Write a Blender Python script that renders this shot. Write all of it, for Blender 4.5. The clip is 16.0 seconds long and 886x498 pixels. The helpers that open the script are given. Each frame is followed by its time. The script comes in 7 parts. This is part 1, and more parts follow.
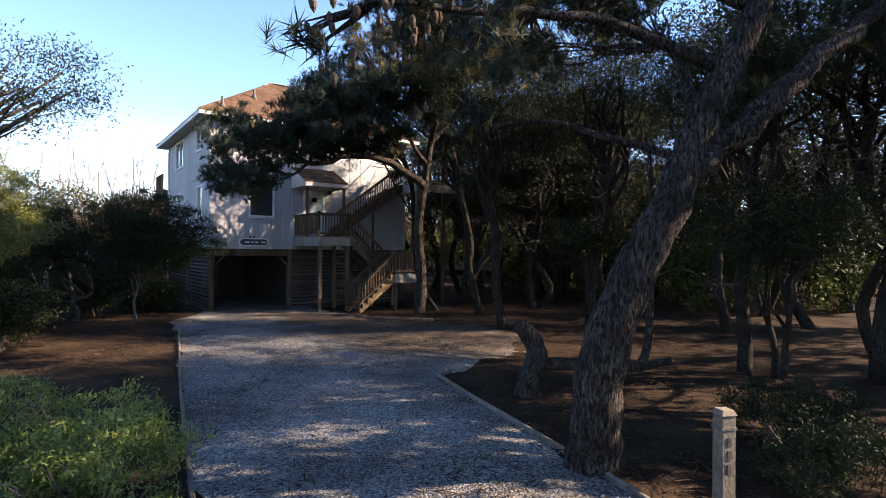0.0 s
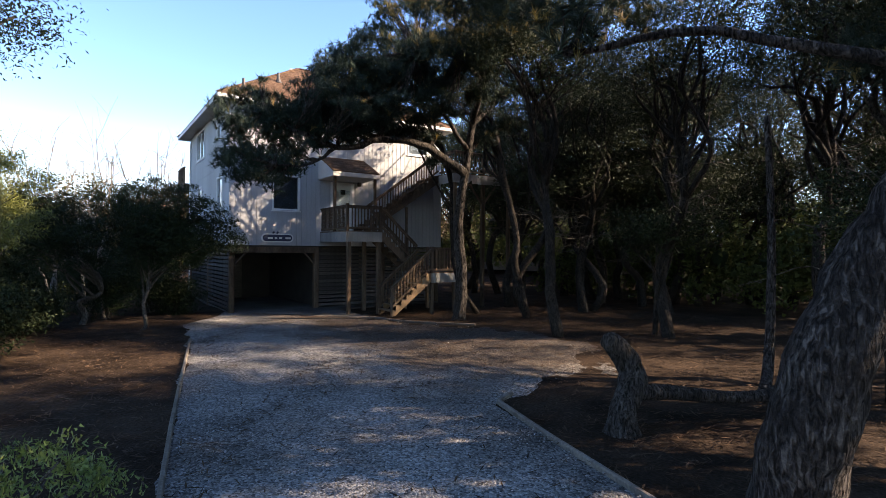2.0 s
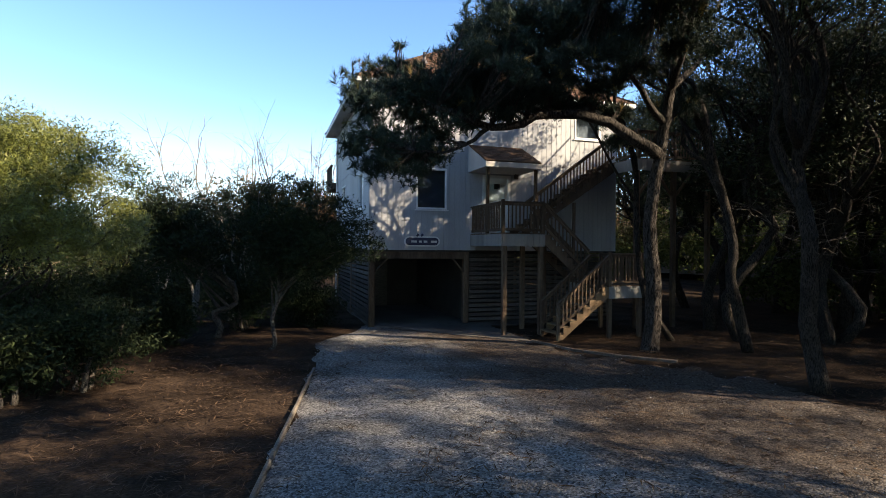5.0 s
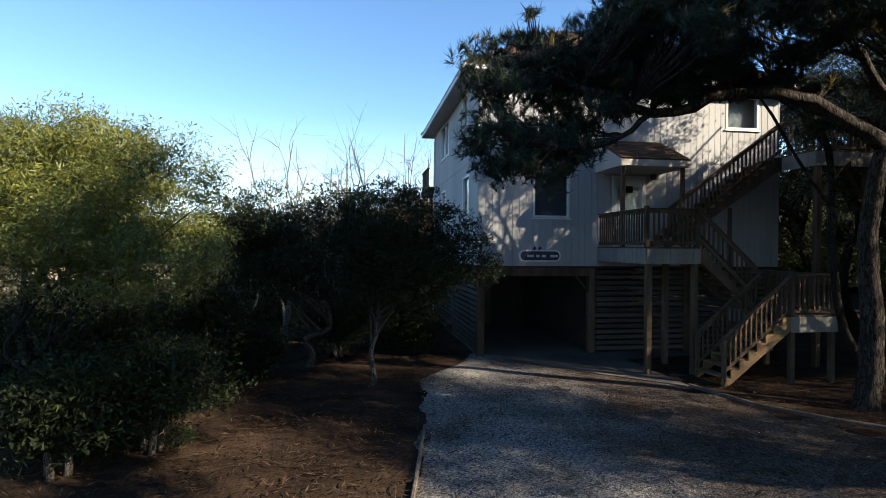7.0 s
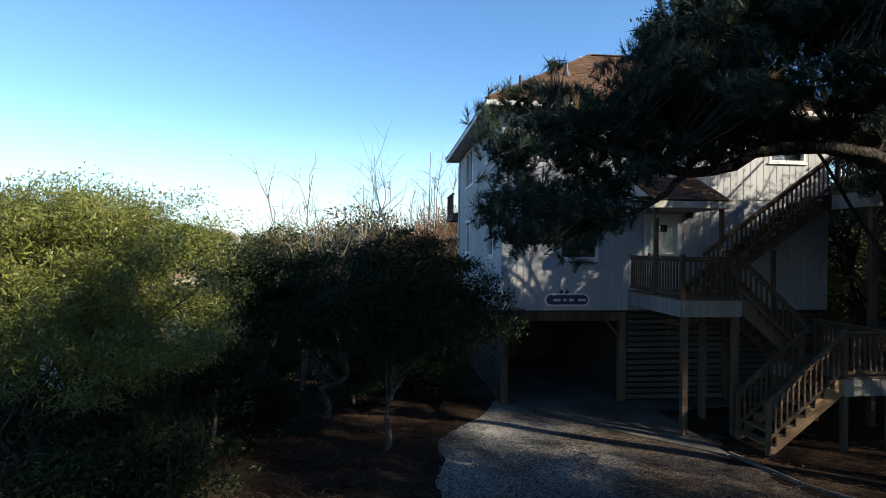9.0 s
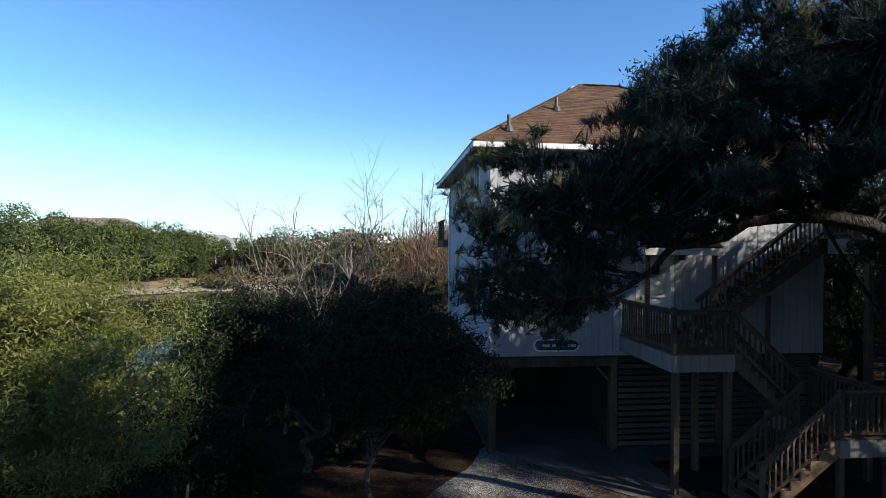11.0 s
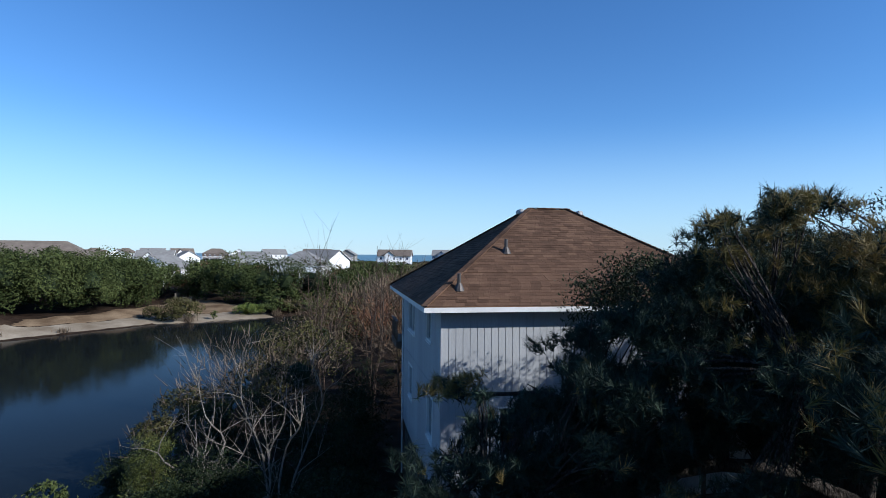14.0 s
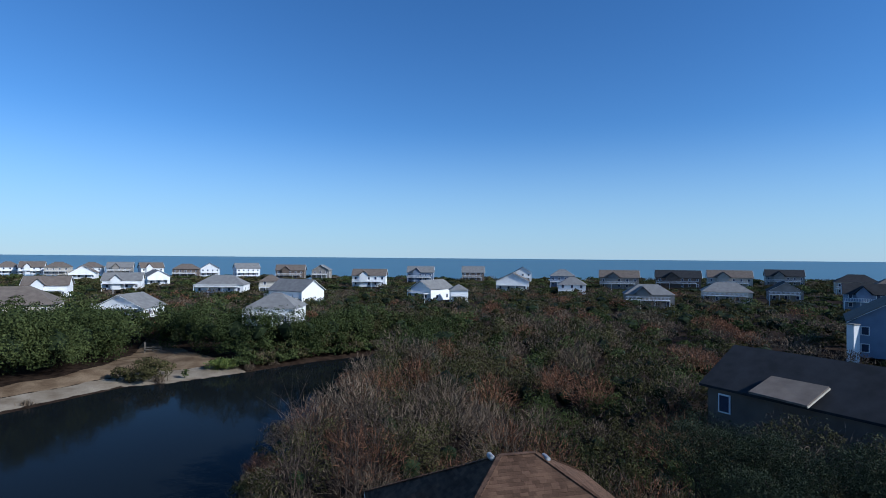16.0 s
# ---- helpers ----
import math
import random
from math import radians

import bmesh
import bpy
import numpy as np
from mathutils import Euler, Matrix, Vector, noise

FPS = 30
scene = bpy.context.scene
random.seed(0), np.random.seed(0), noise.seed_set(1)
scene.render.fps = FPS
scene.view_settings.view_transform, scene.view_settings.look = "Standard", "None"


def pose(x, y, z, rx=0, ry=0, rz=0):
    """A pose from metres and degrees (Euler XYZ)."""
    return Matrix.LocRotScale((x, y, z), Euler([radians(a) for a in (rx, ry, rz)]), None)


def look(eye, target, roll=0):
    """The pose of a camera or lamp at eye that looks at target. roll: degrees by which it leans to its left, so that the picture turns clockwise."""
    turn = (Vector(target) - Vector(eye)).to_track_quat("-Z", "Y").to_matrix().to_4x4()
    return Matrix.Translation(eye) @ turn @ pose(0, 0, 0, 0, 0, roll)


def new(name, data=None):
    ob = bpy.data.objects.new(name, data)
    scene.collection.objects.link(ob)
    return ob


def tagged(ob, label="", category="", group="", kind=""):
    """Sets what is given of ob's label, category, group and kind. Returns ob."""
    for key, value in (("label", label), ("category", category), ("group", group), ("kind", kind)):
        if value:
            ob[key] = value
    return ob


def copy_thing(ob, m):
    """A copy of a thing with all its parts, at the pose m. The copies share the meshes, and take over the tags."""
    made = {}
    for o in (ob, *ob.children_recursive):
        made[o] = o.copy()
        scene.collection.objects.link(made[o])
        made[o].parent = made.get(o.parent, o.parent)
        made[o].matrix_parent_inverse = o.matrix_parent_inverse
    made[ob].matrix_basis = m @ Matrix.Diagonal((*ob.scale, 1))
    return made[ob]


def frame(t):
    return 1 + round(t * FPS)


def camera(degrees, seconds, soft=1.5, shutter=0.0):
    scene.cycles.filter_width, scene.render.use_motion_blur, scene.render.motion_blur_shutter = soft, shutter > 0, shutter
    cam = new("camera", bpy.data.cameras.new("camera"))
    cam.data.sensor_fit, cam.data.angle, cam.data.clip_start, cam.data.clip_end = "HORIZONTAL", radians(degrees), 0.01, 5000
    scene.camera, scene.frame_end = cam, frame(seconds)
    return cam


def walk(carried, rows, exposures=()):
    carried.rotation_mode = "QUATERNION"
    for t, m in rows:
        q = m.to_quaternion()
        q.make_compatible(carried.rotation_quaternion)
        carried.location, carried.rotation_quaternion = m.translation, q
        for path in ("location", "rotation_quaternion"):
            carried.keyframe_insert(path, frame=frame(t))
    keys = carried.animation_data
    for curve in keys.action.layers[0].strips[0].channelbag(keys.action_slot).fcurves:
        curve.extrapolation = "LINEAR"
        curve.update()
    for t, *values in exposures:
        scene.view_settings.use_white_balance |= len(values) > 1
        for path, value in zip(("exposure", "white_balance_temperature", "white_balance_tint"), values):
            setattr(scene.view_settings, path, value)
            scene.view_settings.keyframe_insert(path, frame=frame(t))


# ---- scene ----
cam = camera(78.1, 16.0, soft=0.75)
PATH = [
    (0, (5.561, 2.769, 2.58), (6.75, 4.378, 2.589), 0.4),
    (0.5, (5.753, 3.277, 2.556), (6.92, 4.901, 2.564), 0.4),
    (1, (5.959, 3.817, 2.53), (7.101, 5.459, 2.539), 0.4),
    (1.5, (6.207, 4.372, 2.485), (7.334, 6.025, 2.493), 0.4),
    (2, (6.55, 4.97, 2.456), (7.654, 6.638, 2.463), 0.4),
    (2.5, (6.873, 5.575, 2.506), (7.912, 7.284, 2.51), 0.5),
    (3, (7.17, 6.185, 2.557), (8.156, 7.925, 2.56), 0.5),
    (3.5, (7.391, 6.793, 2.626), (8.317, 8.565, 2.626), 0.5),
    (4, (7.623, 7.429, 2.668), (8.468, 9.241, 2.666), 0.4),
    (4.5, (7.867, 7.988, 2.707), (8.587, 9.854, 2.702), 0.4),
    (5, (8.013, 8.635, 2.737), (8.623, 10.54, 2.73), 0.5),
    (5.2, (8.096, 8.945, 2.751), (8.655, 10.866, 2.745), 0.5),
    (7.3, (7.768, 11.772, 3.28), (8.072, 13.749, 3.275), 0.5),
    (7.5, (7.785, 11.897, 3.395), (8.084, 13.874, 3.39), 0.5),
    (8, (7.878, 11.983, 3.74), (8.145, 13.965, 3.736), 0.5),
    (8.5, (8.006, 12.037, 4.05), (8.247, 14.023, 4.047), 0.5),
    (9, (8.116, 12.12, 4.315), (8.319, 14.11, 4.312), 0.5),
    (9.2, (8.13, 12.15, 4.413), (8.325, 14.14, 4.411), 0.5),
    (11.3, (8.485, 12.52, 5.655), (8.707, 14.507, 5.654), 0.5),
    (11.5, (8.49, 12.515, 5.763), (8.74, 14.5, 5.765), 0.5),
    (12, (8.49, 12.46, 6.113), (8.799, 14.436, 6.119), 0.5),
    (12.5, (8.505, 12.429, 6.6), (8.845, 14.4, 6.61), 0.5),
    (13, (8.52, 12.409, 7.239), (8.873, 14.378, 7.253), 0.5),
    (13.5, (8.52, 12.38, 8.195), (8.883, 14.347, 8.209), 0.5),
    (14, (8.56, 12.28, 9.64), (8.926, 14.246, 9.658), 0.5),
    (14.5, (8.593, 12.15, 11.575), (8.963, 14.115, 11.597), 0.5),
    (15, (8.602, 12.0, 13.888), (8.973, 13.965, 13.911), 0.5),
    (15.5, (8.557, 11.8, 16.317), (8.962, 13.759, 16.341), 0.5),
    (16, (8.445, 11.634, 18.81), (8.9, 13.582, 18.835), 0.5),
]
EXPOSURES = [(0, 2.3, 9500, 22), (3.5, 2.1, 9300, 17), (5.2, 1.83, 9100, 12), (7.5, 1.5, 8500, 9), (9.0, 1.33, 8000, 7), (11.5, 0.98, 6900, 7), (12.5, 0.83, 6700, 8), (14, 0.44, 6100, 9), (16, 0.06, 5700, 8)]
walk(cam, [(t, look(eye, target, roll)) for t, eye, target, roll in PATH], EXPOSURES)

# ---- light ----
SUN_TO = Vector((1.45, -1.0, 1.0)).normalized()
world = bpy.data.worlds.new("sky")
scene.world = world
world.use_nodes = True
wn = world.node_tree
sky = wn.nodes.new("ShaderNodeTexSky")
sky.sky_type = "NISHITA"
sky.sun_disc = False
sky.sun_elevation = math.asin(SUN_TO.z)
sky.sun_rotation = math.atan2(SUN_TO.x, SUN_TO.y)
sky.air_density, sky.dust_density, sky.ozone_density, sky.altitude = 1.0, 0.0, 3.0, 1000
bg = wn.nodes["Background"]
tint = wn.nodes.new("ShaderNodeHueSaturation")
tint.inputs["Saturation"].default_value = 1.15
wn.links.new(sky.outputs["Color"], tint.inputs["Color"])
bg.inputs["Strength"].default_value = 0.11
cast = wn.nodes.new("ShaderNodeVectorMath")
cast.operation = "MULTIPLY"
cast.inputs[1].default_value = (0.80, 0.95, 1.10)
wn.links.new(tint.outputs["Color"], cast.inputs[0])
# pale blue air near the horizon, the same all round
way, rise, near_level, air = wn.nodes.new("ShaderNodeTexCoord"), wn.nodes.new("ShaderNodeSeparateXYZ"), wn.nodes.new("ShaderNodeMapRange"), wn.nodes.new("ShaderNodeMix")
near_level.interpolation_type = "SMOOTHSTEP"
near_level.inputs["From Min"].default_value, near_level.inputs["From Max"].default_value = -0.02, 0.24
near_level.inputs["To Min"].default_value, near_level.inputs["To Max"].default_value = 0.75, 0.0
air.data_type = "RGBA"
air.inputs[7].default_value = (3.3, 4.7, 6.0, 1)
wn.links.new(way.outputs["Generated"], rise.inputs["Vector"])
wn.links.new(rise.outputs["Z"], near_level.inputs["Value"])
wn.links.new(near_level.outputs["Result"], air.inputs[0])
wn.links.new(cast.outputs["Vector"], air.inputs[6])
wn.links.new(air.outputs[2], bg.inputs["Color"])
sun_data = bpy.data.lights.new("sun", "SUN")
sun_data.energy, sun_data.angle, sun_data.color = 4.6, radians(0.53), (1.0, 0.965, 0.91)
sun = new("sun", sun_data)
sun.matrix_world = look((30, -20, 40), Vector((30, -20, 40)) - SUN_TO)

# ---- mesh helpers ----
RNG = np.random.default_rng(7)


def quick_mesh(name, verts, faces):
    """A mesh from arrays; every face has the same number of corners."""
    verts, faces = np.asarray(verts, np.float32), np.asarray(faces, np.int32)
    me = bpy.data.meshes.new(name)
    n, k = faces.shape
    me.vertices.add(len(verts))
    me.vertices.foreach_set("co", verts.ravel())
    me.loops.add(n * k)
    me.loops.foreach_set("vertex_index", faces.ravel())
    me.polygons.add(n)
    me.polygons.foreach_set("loop_start", np.arange(0, n * k, k, dtype=np.int32))
    me.polygons.foreach_set("loop_total", np.full(n, k, np.int32))
    me.polygons.foreach_set("use_smooth", np.zeros(n, bool))
    me.update(calc_edges=True)
    return me


class Geo:
    """Collects boxes, tubes and plain faces for one mesh."""

    def __init__(self):
        self.v, self.f = [], []

    def face(self, *pts):
        n = len(self.v)
        self.v += [tuple(p) for p in pts]
        self.f.append(tuple(range(n, n + len(pts))))
        return self

    def corners(self, pts):
        n = len(self.v)
        self.v += [tuple(p) for p in pts]
        for q in ((0, 3, 2, 1), (4, 5, 6, 7), (0, 1, 5, 4), (1, 2, 6, 5), (2, 3, 7, 6), (3, 0, 4, 7)):
            self.f.append(tuple(n + i for i in q))
        return self

    def box(self, x0, y0, z0, x1, y1, z1):
        return self.corners([(x0, y0, z0), (x1, y0, z0), (x1, y1, z0), (x0, y1, z0), (x0, y0, z1), (x1, y0, z1), (x1, y1, z1), (x0, y1, z1)])

    def beam(self, p, q, w, h, up=(0, 0, 1)):
        """A bar from p to q, w wide and h high, centred on the line."""
        p, q = Vector(p), Vector(q)
        d = (q - p).normalized()
        s = d.cross(Vector(up)).normalized() * (w / 2)
        u = s.cross(d).normalized() * (h / 2)
        return self.corners([p - s - u, q - s - u, q + s - u, p + s - u, p - s + u, q - s + u, q + s + u, p + s + u])

    def tube(self, pts, radii, n=8, wob=0.0, seed=0):
        rnd = random.Random(seed)
        rings, count = [], len(pts)
        pts = [Vector(p) for p in pts]
        for i, p in enumerate(pts):
            d = (pts[min(i + 1, count - 1)] - pts[max(i - 1, 0)]).normalized()
            a = d.cross(Vector((0.31, 0.95, 0.05))).normalized()
            b = d.cross(a)
            start = len(self.v)
            for k in range(n):
                t = 2 * math.pi * k / n
                r = radii[i] * (1 + wob * (rnd.random() - 0.5) * 2)
                self.v.append(tuple(p + a * (r * math.cos(t)) + b * (r * math.sin(t))))
            rings.append(start)
        for s, e in zip(rings, rings[1:]):
            for k in range(n):
                self.f.append((s + k, s + (k + 1) % n, e + (k + 1) % n, e + k))
        self.f.append(tuple(rings[0] + k for k in reversed(range(n))))
        self.f.append(tuple(rings[-1] + k for k in range(n)))
        return self

    def mesh(self, name, bevel=0.0, smooth=False):
        me = bpy.data.meshes.new(name)
        me.from_pydata(self.v, [], self.f)
        if bevel:
            bm = bmesh.new()
            bm.from_mesh(me)
            bmesh.ops.bevel(bm, geom=bm.edges[:], offset=bevel, segments=1, affect="EDGES", clamp_overlap=True)
            bm.to_mesh(me)
            bm.free()
        if smooth:
            me.polygons.foreach_set("use_smooth", np.ones(len(me.polygons), bool))
        me.update()
        return me


def thing(name, at=(0, 0, 0), label="", category="", group="", kind=""):
    ob = new(name)
    ob.location = at
    ob.empty_display_size = 0.2
    return tagged(ob, label, category, group, kind)


def hang(ob, parent):
    """Makes ob, which is built in world places, a part of parent."""
    ob.parent = parent
    if parent.parent is None:
        ob.matrix_parent_inverse = parent.matrix_basis.inverted()
    return ob


def part(name, me, material, parent, label="", kind=""):
    """Links a Geo or a mesh as one part under a thing or part."""
    me = me.mesh(name) if isinstance(me, Geo) else me
    if not me.materials:
        me.materials.append(material)
    ob = new(name, me)
    if label:
        ob["label"] = label
    if kind:
        ob["kind"] = kind
    return hang(ob, parent)


def solo(name, me, material, label, category, group="", kind=""):
    """A thing or a piece of the setting that is one mesh."""
    me = me.mesh(name) if isinstance(me, Geo) else me
    me.materials.append(material)
    return tagged(new(name, me), label, category, group, kind)


def smooth_path(pts, steps=4):
    """Points along a Catmull-Rom curve through pts."""
    p = [Vector(a) for a in pts]
    p = [p[0] * 2 - p[1]] + p + [p[-1] * 2 - p[-2]]
    out = []
    for a, b, c, d in zip(p, p[1:], p[2:], p[3:]):
        for k in range(steps):
            t = k / steps
            out.append(0.5 * ((2 * b) + (c - a) * t + (2 * a - 5 * b + 4 * c - d) * t * t + (3 * b - a - 3 * c + d) * t ** 3))
    return out + [p[-2]]


def unit(v):
    return v / np.maximum(np.linalg.norm(v, axis=1, keepdims=True), 1e-6)


def leaf_arrays(c, length, width, rng, up=0.3, out=None, tri=False):
    """Diamond or three-cornered leaves at the places c: vertices and faces."""
    n = len(c)
    u = rng.normal(size=(n, 3))
    u[:, 2] += up
    if out is not None:
        u += out
    u = unit(u)
    w = unit(np.cross(u, rng.normal(size=(n, 3))))
    L = (length * rng.uniform(0.65, 1.35, n))[:, None] / 2
    W = (width * rng.uniform(0.65, 1.35, n))[:, None] / 2
    if tri:
        v = np.stack([c - u * L + w * W * 0.9, c + u * L, c - u * L - w * W * 0.9], 1).reshape(-1, 3)
        return v, np.arange(3 * n).reshape(-1, 3)
    v = np.stack([c - u * L, c + w * W - u * L * 0.1, c + u * L, c - w * W - u * L * 0.1], 1).reshape(-1, 3)
    return v, np.arange(4 * n).reshape(-1, 4)


def needle_arrays(tips, ways, count, length, width, rng, spread=0.9):
    """Needles in brushes at the tips: triangles."""
    n = len(tips) * count
    p = np.repeat(tips, count, 0)
    d = np.repeat(ways, count, 0)
    p = p - d * rng.uniform(0, 0.16, (n, 1))
    u = unit(d + rng.normal(size=(n, 3)) * spread * 0.6)
    w = unit(np.cross(u, rng.normal(size=(n, 3)))) * (width / 2)
    L = length * rng.uniform(0.7, 1.2, (n, 1))
    v = np.stack([p - w, p + w, p + u * L], 1).reshape(-1, 3)
    return v, np.arange(3 * n).reshape(-1, 3)


def facing_leaves(c, length, width, rng, out):
    """Three-cornered leaves at the places c whose faces look outwards, more or less."""
    n = len(c)
    face = unit(out + rng.normal(size=(n, 3)) * 0.45 + np.array([0, 0, 0.15]))
    u = unit(np.cross(face, rng.normal(size=(n, 3))))
    w = np.cross(face, u)
    L = (length * rng.uniform(0.65, 1.35, n))[:, None] / 2
    W = (width * rng.uniform(0.65, 1.35, n))[:, None] / 2
    v = np.stack([c - u * L + w * W * 0.9, c + u * L, c - u * L - w * W * 0.9], 1).reshape(-1, 3)
    return v, np.arange(3 * n).reshape(-1, 3)


def crown_points(rng, centre, radii, clumps, per, clump_r, shell=0.55, floor=-0.5):
    """Leaf places in clumps that fill an uneven crown, with gaps between them."""
    d = unit(rng.normal(size=(clumps * 3, 3)))
    d = d[d[:, 2] > floor][:clumps]
    lobes = unit(rng.normal(size=(8, 3))) * rng.uniform(0.42, 0.62, (8, 1)) * np.array([1, 1, 0.8])
    lobes[0] = (0, 0, 0.1)
    size = rng.uniform(0.42, 0.62, 8)
    size[0] = 0.66
    which = rng.integers(0, 8, len(d))
    r = (rng.uniform(shell ** 3, 1, len(d)) ** (1 / 3))[:, None] * size[which][:, None]
    k = (lobes[which] + d * r) * np.array(radii) + np.array(centre)
    size = np.repeat(rng.uniform(0.6, 1.3, len(d)), per)[:, None]
    off = unit(rng.normal(size=(len(d) * per, 3))) * (rng.random((len(d) * per, 1)) ** 0.5 * 1.75) * clump_r * size * np.array([1, 1, 0.6])
    return np.repeat(k, per, 0) + off, k


# ---- materials ----
def mat(name, c1, c2, scale=3.0, rough=0.8, bump=0.15, bscale=40.0, stretch=(1, 1, 1), metal=0.0, vary=0.25, island=0.0, each=0.0, spec=0.3, dist=0.02):
    m = bpy.data.materials.new(name)
    m.use_nodes = True
    nt = m.node_tree
    N, L = nt.nodes, nt.links
    b = N["Principled BSDF"]
    b.inputs["Roughness"].default_value, b.inputs["Metallic"].default_value = rough, metal
    b.inputs["Specular IOR Level"].default_value = spec
    tc, mp = N.new("ShaderNodeTexCoord"), N.new("ShaderNodeMapping")
    mp.inputs["Scale"].default_value = stretch
    L.new(tc.outputs["Object"], mp.inputs["Vector"])
    n1, n2 = N.new("ShaderNodeTexNoise"), N.new("ShaderNodeTexNoise")
    n1.inputs["Scale"].default_value, n1.inputs["Detail"].default_value = scale, 6
    n2.inputs["Scale"].default_value, n2.inputs["Detail"].default_value = bscale, 5
    for n in (n1, n2):
        L.new(mp.outputs["Vector"], n.inputs["Vector"])
    ramp = N.new("ShaderNodeValToRGB")
    ramp.color_ramp.elements[0].position, ramp.color_ramp.elements[1].position = 0.32, 0.68
    ramp.color_ramp.elements[0].color, ramp.color_ramp.elements[1].color = (*c1, 1), (*c2, 1)
    L.new(n1.outputs["Fac"], ramp.inputs["Fac"])
    fine = N.new("ShaderNodeMapRange")
    fine.inputs["From Min"].default_value, fine.inputs["From Max"].default_value = 0.25, 0.75
    fine.inputs["To Min"].default_value, fine.inputs["To Max"].default_value = 1 - vary, 1 + vary
    L.new(n2.outputs["Fac"], fine.inputs["Value"])
    value = fine.outputs["Result"]
    for amount, node, socket in ((island, "ShaderNodeNewGeometry", "Random Per Island"), (each, "ShaderNodeObjectInfo", "Random")):
        if amount:
            g, r, mul = N.new(node), N.new("ShaderNodeMapRange"), N.new("ShaderNodeMath")
            r.inputs["To Min"].default_value, r.inputs["To Max"].default_value = 1 - amount, 1 + amount
            mul.operation = "MULTIPLY"
            L.new(g.outputs[socket], r.inputs["Value"])
            L.new(r.outputs["Result"], mul.inputs[0])
            L.new(value, mul.inputs[1])
            value = mul.outputs["Value"]
    mix = N.new("ShaderNodeVectorMath")
    mix.operation = "SCALE"
    L.new(ramp.outputs["Color"], mix.inputs[0])
    L.new(value, mix.inputs["Scale"])
    L.new(mix.outputs["Vector"], b.inputs["Base Color"])
    if bump:
        bp = N.new("ShaderNodeBump")
        bp.inputs["Strength"].default_value, bp.inputs["Distance"].default_value = bump, dist
        L.new(n2.outputs["Fac"], bp.inputs["Height"])
        L.new(bp.outputs["Normal"], b.inputs["Normal"])
    return m


def leafy(name, c1, c2, rough=0.5, thin=0.3, patch=0.35, vary=0.45, spec=0.35):
    """Foliage: each leaf its own shade, patches of tone over the crown, some light let through."""
    m = bpy.data.materials.new(name)
    m.use_nodes = True
    nt = m.node_tree
    N, L = nt.nodes, nt.links
    b, out = N["Principled BSDF"], N["Material Output"]
    b.inputs["Roughness"].default_value, b.inputs["Specular IOR Level"].default_value = rough, spec
    g, tc, nz = N.new("ShaderNodeNewGeometry"), N.new("ShaderNodeTexCoord"), N.new("ShaderNodeTexNoise")
    nz.inputs["Scale"].default_value, nz.inputs["Detail"].default_value = patch, 3
    L.new(tc.outputs["Object"], nz.inputs["Vector"])
    add = N.new("ShaderNodeMath")
    add.operation = "MULTIPLY_ADD"
    add.inputs[1].default_value, add.inputs[2].default_value = vary, -vary / 2
    L.new(g.outputs["Random Per Island"], add.inputs[0])
    tot = N.new("ShaderNodeMath")
    L.new(add.outputs["Value"], tot.inputs[0])
    L.new(nz.outputs["Fac"], tot.inputs[1])
    ramp = N.new("ShaderNodeValToRGB")
    ramp.color_ramp.elements[0].position, ramp.color_ramp.elements[1].position = 0.3, 0.72
    ramp.color_ramp.elements[0].color, ramp.color_ramp.elements[1].color = (*c1, 1), (*c2, 1)
    L.new(tot.outputs["Value"], ramp.inputs["Fac"])
    L.new(ramp.outputs["Color"], b.inputs["Base Color"])
    tr, mx = N.new("ShaderNodeBsdfTranslucent"), N.new("ShaderNodeMixShader")
    mx.inputs["Fac"].default_value = thin
    L.new(ramp.outputs["Color"], tr.inputs["Color"])
    L.new(b.outputs["BSDF"], mx.inputs[1])
    L.new(tr.outputs["BSDF"], mx.inputs[2])
    L.new(mx.outputs["Shader"], out.inputs["Surface"])
    return m


def glass(name, tint=(0.75, 0.85, 0.9)):
    m = bpy.data.materials.new(name)
    m.use_nodes = True
    b = m.node_tree.nodes["Principled BSDF"]
    b.inputs["Base Color"].default_value = (*tint, 1)
    b.inputs["Roughness"].default_value, b.inputs["Transmission Weight"].default_value, b.inputs["IOR"].default_value = 0.02, 1.0, 1.45
    return m


